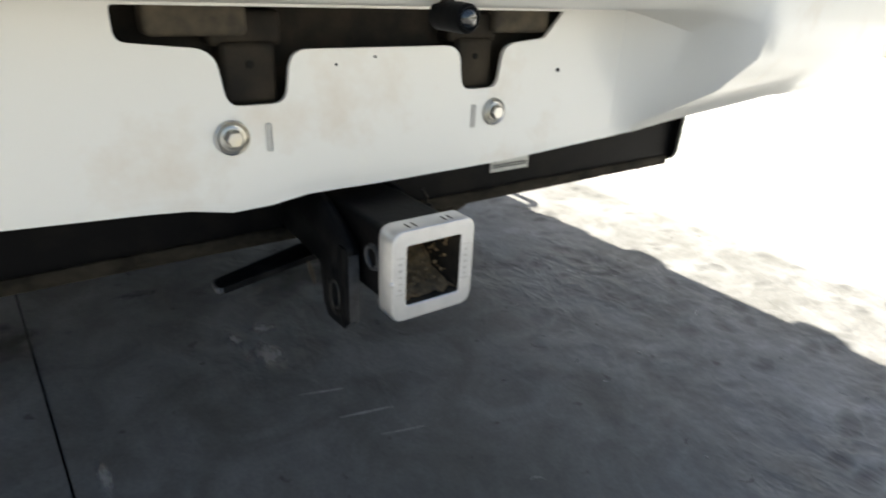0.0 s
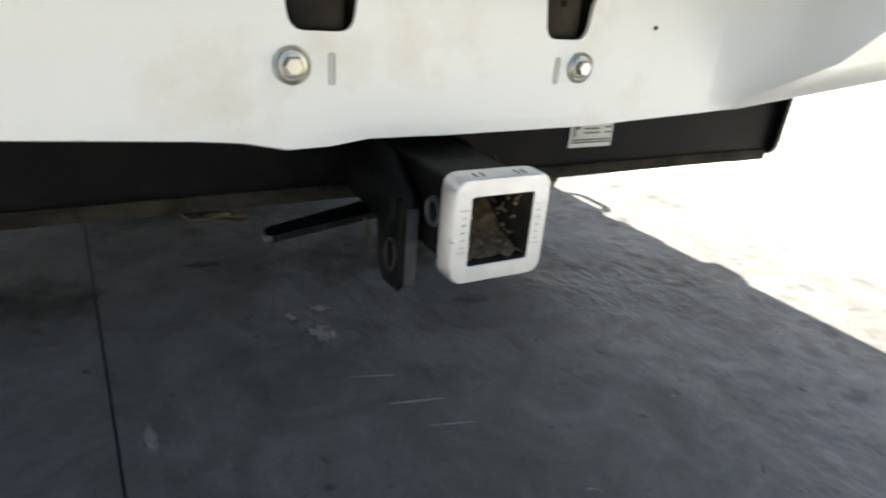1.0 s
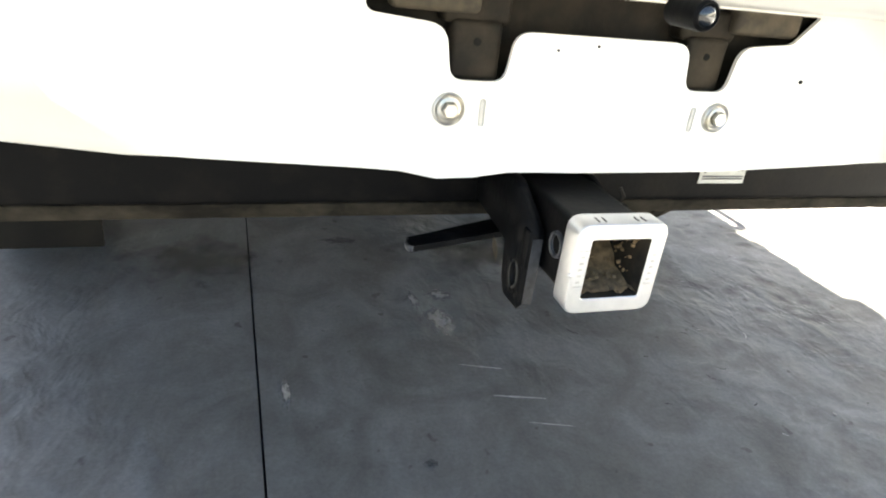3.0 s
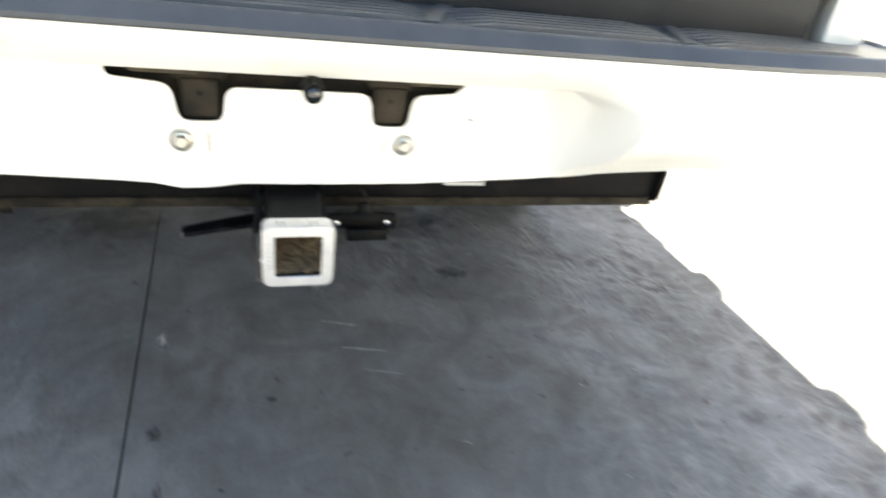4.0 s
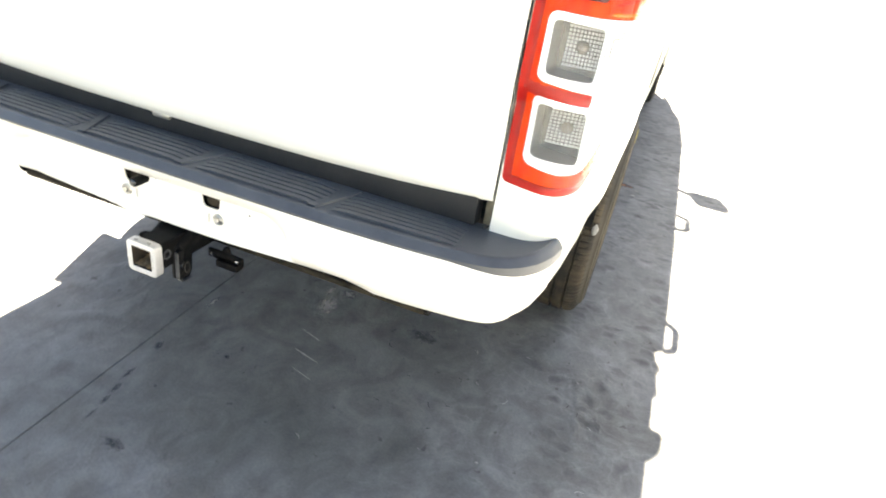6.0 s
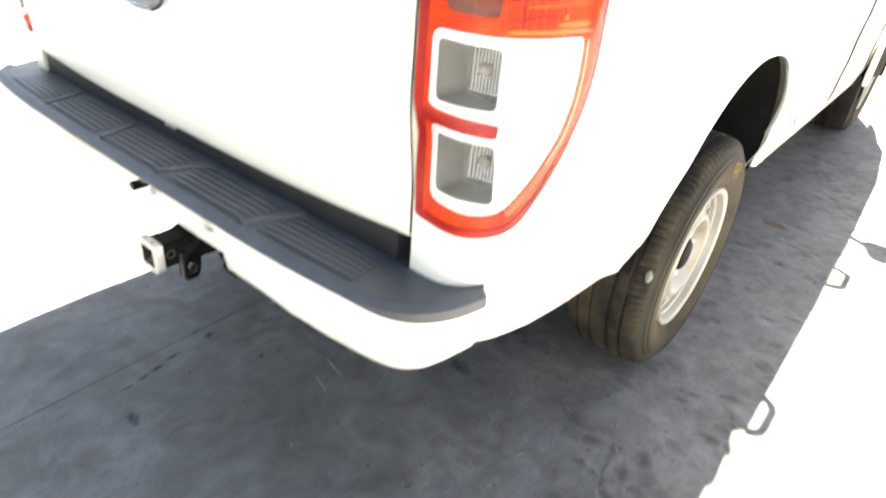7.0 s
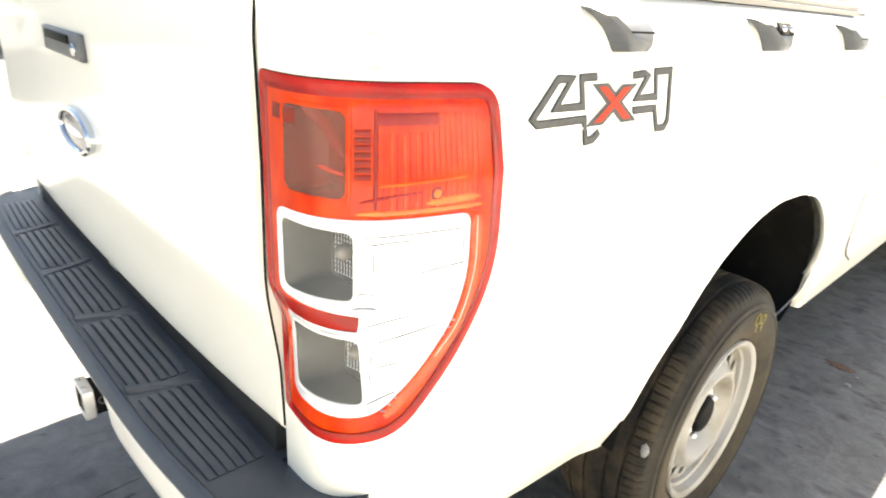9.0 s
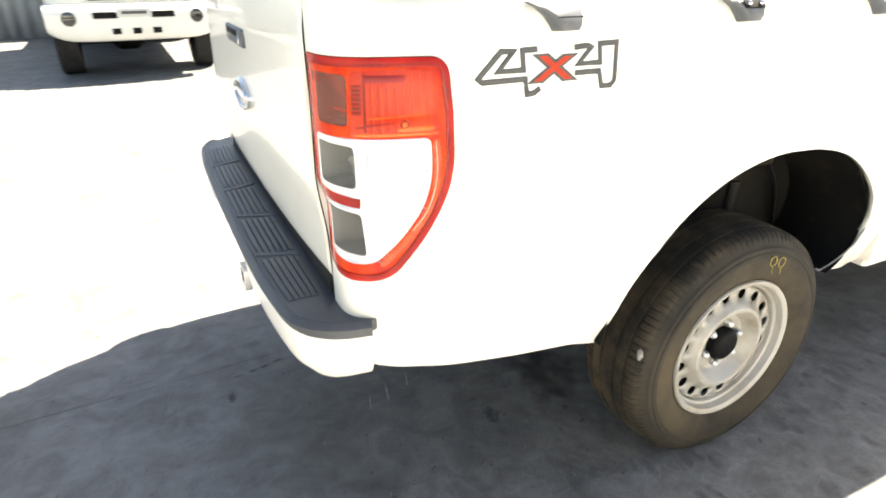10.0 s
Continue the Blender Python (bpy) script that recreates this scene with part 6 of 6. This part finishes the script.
    box(bm, (0.231, 0.2025, 0.514), (0.2335, 0.2034, 0.524))
    box(bm, (0.231, 0.2025, 0.5225), (0.240, 0.2034, 0.5255))
    part("mark", bm, INK, lab)


build_tow_bar()


def build_spare_hanger():
    """Chain and cross plate of the spare wheel winch, hanging empty."""
    h = new("spare_hanger")
    h.parent = truck
    tagged(h, "rusty chain and yoke of the empty spare wheel carrier")
    for k in range(12):
        bm = bmesh.new()
        z = 0.305 + 0.026 * k
        c = [(-0.095 + (0.007 * math.cos(t) if k % 2 else 0), 0.692 + (0 if k % 2 else 0.007 * math.cos(t)), z + 0.016 * math.sin(t)) for t in [2 * math.pi * j / 12 for j in range(13)]]
        tube(bm, c, 0.0017, 6)
        part("chain_link", bm, RUST, h)
    bm = bmesh.new()
    box(bm, (-0.15, 0.675, 0.282), (-0.04, 0.709, 0.287), 0.002, m=Matrix.Translation((-0.095, 0.692, 0.285)) @ pose(0, 0, 0, 4, 10, 24) @ Matrix.Translation((0.095, -0.692, -0.285)))
    box(bm, (-0.116, 0.672, 0.287), (-0.074, 0.712, 0.294), 0.002)
    box(bm, (-0.105, 0.625, 0.276), (-0.085, 0.760, 0.281), 0.002, m=Matrix.Translation((-0.095, 0.692, 0.28)) @ pose(0, 0, 0, -7, 3, 38) @ Matrix.Translation((0.095, -0.692, -0.28)))
    box(bm, (-0.101, 0.686, 0.294), (-0.089, 0.698, 0.306), 0.002)
    part("yoke", bm, SUPPORT, h, "dusty tan yoke plate")
    h.location.z = -0.006


build_spare_hanger()


# -- flank details --
def build_cleats():
    for sd in (1, -1):
        for n, yc in enumerate((0.565, 1.07, 1.575)):
            s0 = s_at_y(yc)
            bm = bmesh.new()

            def q(dy, z, off):
                return flank(s0 + dy, z, off, sd)
            rings = []
            for z, o, a, b in ((1.390, 0.0, -0.066, 0.046), (1.388, 0.020, -0.062, 0.048), (1.380, 0.032, -0.047, 0.049), (1.362, 0.037, -0.025, 0.049), (1.346, 0.036, -0.012, 0.048), (1.336, 0.030, -0.007, 0.045), (1.333, 0.004, -0.005, 0.042)):
                rings.append([q(a, z, -0.004), q(a + 0.004, z, o * 0.8), q(a + 0.014, z, o), q(b - 0.006, z, o), q(b, z, o * 0.8), q(b + 0.002, z, -0.004)])
            loft(bm, rings, True, True)
            c = part("tie_down_cleat", bm, GREY_TRIM, truck, "dark grey plastic tie-down cleat", 45)
            if n == 1:
                bm = bmesh.new()
                loft(bm, [[q(a, z, 0.0365) for a, z in ((-0.018, 1.364), (0.046, 1.364), (0.046, 1.386), (-0.020, 1.386))], [q(a, z, 0.039) for a, z in ((-0.016, 1.366), (0.044, 1.366), (0.044, 1.384), (-0.018, 1.384))]], True, True)
                part("socket", bm, CAVITY, c, "missing cap showing the fixing screws")
                for a in (-0.005, 0.032):
                    bm = bmesh.new()
                    bmesh.ops.create_icosphere(bm, subdivisions=2, radius=0.0065, matrix=Matrix.Translation(q(a, 1.375, 0.038)))
                    part("screw", bm, CHROME, c)
            else:
                bm = bmesh.new()
                loft(bm, [[q(a, 1.3625, 0.0376), q(a, 1.3600, 0.0376)] for a in np.linspace(-0.014, 0.045, 5)], closed=False)
                part("seam", bm, CAVITY, c)


build_cleats()


def stroke(bm, pts, width, off, closed=False):
    """A flat ribbon on the flank along (y, z) points, mitred."""
    P = [Vector(p) for p in pts]
    L, R = [], []
    for i, p in enumerate(P):
        d0 = (p - P[i - 1]).normalized() if i or closed else (P[1] - p).normalized()
        d1 = (P[(i + 1) % len(P)] - p).normalized() if i < len(P) - 1 or closed else d0
        n0, n1 = Vector((-d0.y, d0.x)), Vector((-d1.y, d1.x))
        m = (n0 + n1)
        m = m.normalized() if m.length > 1e-4 else n0
        k = width / 2 / max(0.45, m.dot(n0))
        L.append(p + m * k)
        R.append(p - m * k)
    rows = []
    for i in range(len(P) - 1):
        for t in (0.0, 0.5):
            rows.append((L[i].lerp(L[i + 1], t), R[i].lerp(R[i + 1], t)))
    rows.append((L[-1], R[-1]))
    vs = [[bm.verts.new(flank(s_at_y(v.x), v.y, off, 1)) for v in r] for r in rows]
    for a, b in zip(vs, vs[1:]):
        bm.faces.new((a[0], a[1], b[1], b[0]))


def build_decal():
    d = new("decal")
    d.parent = truck
    tagged(d, "grey and red 4x4 decal on the bed side")
    shift = 0.012
    first = [(0.512, 1.302), (0.478, 1.301), (0.479, 1.265), (0.422, 1.265), (0.457, 1.300), (0.430, 1.301), (0.378, 1.254), (0.386, 1.247), (0.482, 1.248), (0.484, 1.219), (0.500, 1.220), (0.515, 1.229)]
    second = [(0.600, 1.252), (0.662, 1.252), (0.667, 1.222), (0.690, 1.222), (0.701, 1.232), (0.709, 1.306), (0.665, 1.305), (0.665, 1.269), (0.610, 1.269), (0.643, 1.299), (0.634, 1.303), (0.601, 1.301)]
    first, second = [[(y + shift, z) for y, z in pts] for pts in (first, second)]
    for name, pts in (("figure_four", first), ("figure_four", second)):
        bm = bmesh.new()
        stroke(bm, pts, 0.0106, 0.0012)
        f = part(name, bm, DECAL_DARK, d)
        bm = bmesh.new()
        stroke(bm, pts, 0.0076, 0.0020)
        part("inlay", bm, DECAL_GREY, f)
    arms = (((0.5355, 1.2887), (0.5940, 1.2422)), ((0.5960, 1.2860), (0.5210, 1.2422)))
    for w, o, grown, mat, name in ((0.0500, 0.0016, 0.0075, WHITE, "letter_border"), (0.0400, 0.0024, 0.0042, DECAL_GREY, "letter_edge"), (0.0200, 0.0034, 0.0, DECAL_RED, "letter_x")):
        bm = bmesh.new()
        for k, (a, b) in enumerate(arms):
            a, b = Vector(a), Vector(b)
            e = (b - a) * (grown / abs(b.y - a.y))
            rows = [(a - e).lerp(b + e, q / 6) for q in range(7)]
            loft(bm, [[flank(s_at_y(p.x + h), p.y, o + 0.0003 * k, 1) for h in (-w / 2, 0, w / 2)] for p in rows], closed=False)
        part(name, bm, mat, d)


build_decal()

# ghost outline of a removed sticker above the lamp
bm = bmesh.new()
for seg in ([(0.158, 1.350), (0.158, 1.317)], [(0.158, 1.317), (0.185, 1.3155)], [(0.158, 1.350), (0.24, 1.349)]):
    stroke(bm, seg, 0.0028, 0.0012)
part("adhesive_line", bm, TAPE, truck, "tan line of old sticker adhesive")
bm = bmesh.new()
stroke(bm, [(0.1008, 1.18), (0.1008, 1.11)], 0.004, 0.001)
part("bump_stop", bm, TAPE, truck)


# ---- the surroundings ----
def build_bin():
    gx, gy = 4.08, 5.12
    gz = ground_height(gx, gy)
    b = thing("wheelie_bin", (gx, gy, gz), "olive green plastic wheelie bin standing on the yard", "bin")
    b.rotation_euler = (0, 0, radians(-112))
    bm = bmesh.new()
    rings = []
    for z, w, d, y in ((0.02, 0.21, 0.21, 0.02), (0.05, 0.225, 0.225, 0.02), (0.25, 0.24, 0.25, 0.0), (0.95, 0.30, 0.34, -0.03), (1.0, 0.30, 0.35, -0.03), (1.0, 0.315, 0.365, -0.03), (1.05, 0.315, 0.365, -0.03)):
        rings.append([(u, v + y, z) for u, v in rounded([(-w, -d), (w, -d), (w, d), (-w, d)], 0.10, 6)])
    loft(bm, rings, True, True)
    part("body", bm, BIN_GREEN, b)
    bm = bmesh.new()
    rings = [[(u * k, v * k - 0.03, z) for u, v in rounded([(-0.325, -0.375), (0.325, -0.375), (0.325, 0.375), (-0.325, 0.375)], 0.06, 4)] for k, z in ((1, 1.05), (1, 1.075), (0.9, 1.10), (0.4, 1.115))]
    loft(bm, rings, True, True)
    part("lid", bm, BIN_GREEN, b)
    for sd in (1, -1):
        bm = bmesh.new()
        lathe(bm, [(sd * 0.25, 0.0), (sd * 0.25, 0.085), (sd * 0.265, 0.096), (sd * 0.295, 0.096), (sd * 0.305, 0.085), (sd * 0.30, 0.03), (sd * 0.305, 0.0)], (0, 0.20, 0.096), "x", 28)
        part("wheel", bm, DARK_TYRE, b, "black rubber wheel")
    bm = bmesh.new()
    tube(bm, [(-0.26, 0.36, 0.98), (-0.26, 0.42, 0.99), (0.26, 0.42, 0.99), (0.26, 0.36, 0.98)], 0.015, 8)
    part("handle", bm, BIN_GREEN, b)


build_bin()


def corrugated(name, a, b, z0, height, mat, label, pitch=0.09, depth=0.018, upright=True):
    a, b = Vector((*a, 0)), Vector((*b, 0))
    way, L = (b - a).normalized(), (b - a).length
    nrm = Vector((-way.y, way.x, 0))
    bm = bmesh.new()
    if upright:
        n = int(L / pitch * 6)
        rows = []
        for k in range(n + 1):
            u = L * k / n
            p = a + way * u + nrm * depth * max(-0.6, min(0.6, 1.3 * math.sin(2 * math.pi * u / pitch)))
            rows.append([p + Vector((0, 0, z0)), p + Vector((0, 0, z0 + height))])
    else:
        n = int(height / pitch)
        rows = []
        for k in range(n):
            for h, o in ((0.0, depth), (pitch - 0.014, 0.002), (pitch - 0.012, -0.01), (pitch - 0.003, -0.01)):
                z = z0 + k * pitch + h
                rows.append([a + nrm * o + Vector((0, 0, z)), b + nrm * o + Vector((0, 0, z))])
    loft(bm, rows, closed=False)
    ob = finish(name, bm, mat, angle=30)
    thicken(ob, 0.02, 0)
    return tagged(ob, label, "fence", kind="structure")


corrugated("fence_east", (4.35, 3.7), (4.95, 7.0), 0.30, 1.8, FENCE_CREAM, "pale corrugated steel boundary fence", 0.19, 0.03)
corrugated("fence_southeast", (4.35, -20), (4.35, 3.7), 0.30, 1.8, FENCE_CREAM, "pale corrugated steel boundary fence", 0.19, 0.03)
corrugated("wall_east", (5.39, 7.9), (9.98, 30), 0.38, 2.6, FENCE_CREAM, "white ribbed shutter wall", 0.085, 0.014, False)

wall = bpy.data.objects["wall_east"]
# near-black strips laid along the laps to draw their shade lines
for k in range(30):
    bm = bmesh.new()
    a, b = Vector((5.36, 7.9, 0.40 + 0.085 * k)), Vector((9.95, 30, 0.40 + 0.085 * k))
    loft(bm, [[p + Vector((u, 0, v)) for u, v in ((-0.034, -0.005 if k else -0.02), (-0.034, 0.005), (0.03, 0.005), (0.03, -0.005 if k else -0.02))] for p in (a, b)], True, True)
    part("lap_shade", bm, CAVITY, wall, "dark strip painted as the shade of a lap")


def build_pier():
    bm = bmesh.new()
    box(bm, (4.80, 7.02, 0.30), (5.36, 7.90, 2.9), 0.03, 3)
    box(bm, (4.76, 6.98, 0.30), (5.40, 7.94, 0.52), 0.02, 2)
    tagged(finish("pier", bm, FENCE_CREAM), "white rendered pier between fence and shutter", "pier", kind="structure")
    p = thing("timber_plank", (4.66, 6.62, ground_height(4.66, 6.62)), "pale timber plank leaning against the pier", "plank")
    p.rotation_euler = (radians(-9), radians(7), 0.3)
    bm = bmesh.new()
    box(bm, (-0.06, -0.02, 0.0), (0.06, 0.02, 2.1), 0.004)
    part("board", bm, LEAF, p)


build_pier()
corrugated("fence_west", (-10.3, 30), (-10.3, -20), 0.27, 2.2, FENCE_GREY, "blue-grey corrugated steel fence", 0.19, 0.035)


def build_other_truck():
    gx, gy = -6.15, -0.10
    gz = ground_height(gx, gy)
    t = thing("parked_ute", (gx, gy, gz), "white four-wheel-drive ute with a steel bumper, parked facing the yard", "ute")
    t.rotation_euler = (0, 0, radians(-89))
    # local frame: the front faces +y

    def body(zs, ys, half, mat, name, label=""):
        bm = bmesh.new()
        rings = []
        for y, k in ys:
            rings.append([(x * k, y, z) for x, z in zs])
        loft(bm, rings, True, True)
        return part(name, bm, mat, t, label)

    shell = rounded([(-0.86, 0.62), (0.86, 0.62), (0.90, 0.95), (0.80, 1.18), (-0.80, 1.18), (-0.90, 0.95)], 0.08, 4)
    body(shell, [(-4.3, 0.98), (-2.0, 1.0), (0.30, 1.0), (0.46, 0.96), (0.50, 0.9)], 0.9, WHITE, "body")
    cabs = rounded([(-0.84, 1.15), (0.84, 1.15), (0.66, 1.86), (-0.66, 1.86)], 0.12, 5)
    body(cabs, [(-2.9, 0.97), (-2.8, 1.0), (-0.95, 1.0), (-0.9, 0.97)], 0.9, WHITE, "cab")
    bm = bmesh.new()
    loft(bm, [[(-0.72, -0.30, 1.20), (0.72, -0.30, 1.20)], [(-0.62, -0.93, 1.78), (0.62, -0.93, 1.78)]], closed=False)
    thicken(part("windscreen", bm, DARK_GLASS, t), 0.01)
    bm = bmesh.new()
    rings = [[(x, y - 0.12 * (abs(x) / 0.92) ** 3, z + (0.10 * (abs(x) / 0.90) ** 8 if z < 0.7 else 0)) for y, z in rounded([(0.50, 0.50), (0.70, 0.50), (0.74, 0.58), (0.74, 0.80), (0.68, 0.87), (0.50, 0.87)], 0.04, 3)] for x in np.linspace(-0.90, 0.90, 31)]
    loft(bm, rings, True, True)
    bp = part("front_bumper", bm, WHITE, t, "white steel front bumper")
    for sd in (1, -1):
        bm = bmesh.new()
        lathe(bm, [(0.66, 0.072), (0.715, 0.072), (0.720, 0.060), (0.712, 0.0)], (sd * 0.66, 0, 0.74), "y", 24)
        part("fog_lamp", bm, DARK_GLASS, bp)
        bm = bmesh.new()
        box(bm, (sd * 0.17, 0.735, 0.735), (sd * 0.42, 0.748, 0.80), 0.006)
        part("air_slot", bm, CAVITY, bp)
        bm = bmesh.new()
        box(bm, (sd * 0.52, 0.44, 0.96), (sd * 0.84, 0.53, 1.13), 0.04, 3)
        part("headlamp", bm, CLEAR_WHITE, t, "clear headlamp")
        for yw in (-0.12, -3.1):
            w = new("wheel")
            w.parent = t
            bm = bmesh.new()
            lathe(bm, [(sd * 0.645, 0.20), (sd * 0.645, 0.35), (sd * 0.665, 0.385), (sd * 0.865, 0.385), (sd * 0.890, 0.35), (sd * 0.890, 0.22), (sd * 0.865, 0.2)], (0, yw, 0.375), "x", 40)
            part("tyre", bm, DARK_TYRE, w, "black tyre")
            bm = bmesh.new()
            lathe(bm, [(sd * 0.85, 0.205), (sd * 0.82, 0.19), (sd * 0.84, 0.10), (sd * 0.85, 0.0)], (0, yw, 0.375), "x", 32)
            part("rim", bm, STEEL_WHEEL, w)
    for x in (-0.21, 0.0, 0.21):
        bm = bmesh.new()
        box(bm, (x - 0.045, 0.735, 0.575), (x + 0.045, 0.748, 0.635), 0.005)
        part("tow_slot", bm, CAVITY, bp)
    bm = bmesh.new()
    box(bm, (-0.18, 0.742, 0.745), (0.18, 0.752, 0.835), 0.004)
    pl = part("number_plate", bm, PAPER, bp, "white number plate")
    bm = bmesh.new()
    box(bm, (-0.13, 0.750, 0.775), (0.13, 0.755, 0.805))
    part("plate_bar", bm, DECAL_GREY, pl)
    bm = bmesh.new()
    box(bm, (-0.46, 0.46, 0.90), (0.46, 0.52, 1.12), 0.02)
    part("grille", bm, CAVITY, t, "black grille")
    bm = bmesh.new()
    box(bm, (-0.60, -3.6, 0.52), (0.60, 0.45, 0.66), 0.05)
    part("underside", bm, CAVITY, t)
    bm = bmesh.new()
    lathe(bm, [(-0.6, 0.05), (-0.1, 0.05), (0.0, 0.13), (0.2, 0.13), (0.3, 0.05), (0.6, 0.05)], (0, -0.12, 0.36), "x", 20)
    part("front_axle", bm, BLACK, t)
    for ob in t.children:
        if not ob.name.startswith(("wheel", "front_axle")):
            ob.location.z = -0.09
    t.scale = (0.90, 1.0, 0.95)


build_other_truck()


def build_blue_crate():
    gx, gy = -9.3, 2.2
    gz = ground_height(gx, gy)
    c = thing("blue_container", (gx, gy, gz), "blue painted steel storage container by the fence", "container")
    bm = bmesh.new()
    box(bm, (-0.6, -0.55, 0.08), (0.6, 0.55, 1.25), 0.02)
    part("body", bm, BLUE, c)
    for k in range(7):
        bm = bmesh.new()
        y = -0.48 + 0.16 * k
        box(bm, (0.59, y - 0.03, 0.12), (0.62, y + 0.03, 1.2), 0.008)
        part("rib", bm, BLUE, c)
    for y in (-0.45, 0.45):
        bm = bmesh.new()
        box(bm, (-0.55, y - 0.05, 0.0), (0.55, y + 0.05, 0.09), 0.005)
        part("skid", bm, BLACK, c)


build_blue_crate()
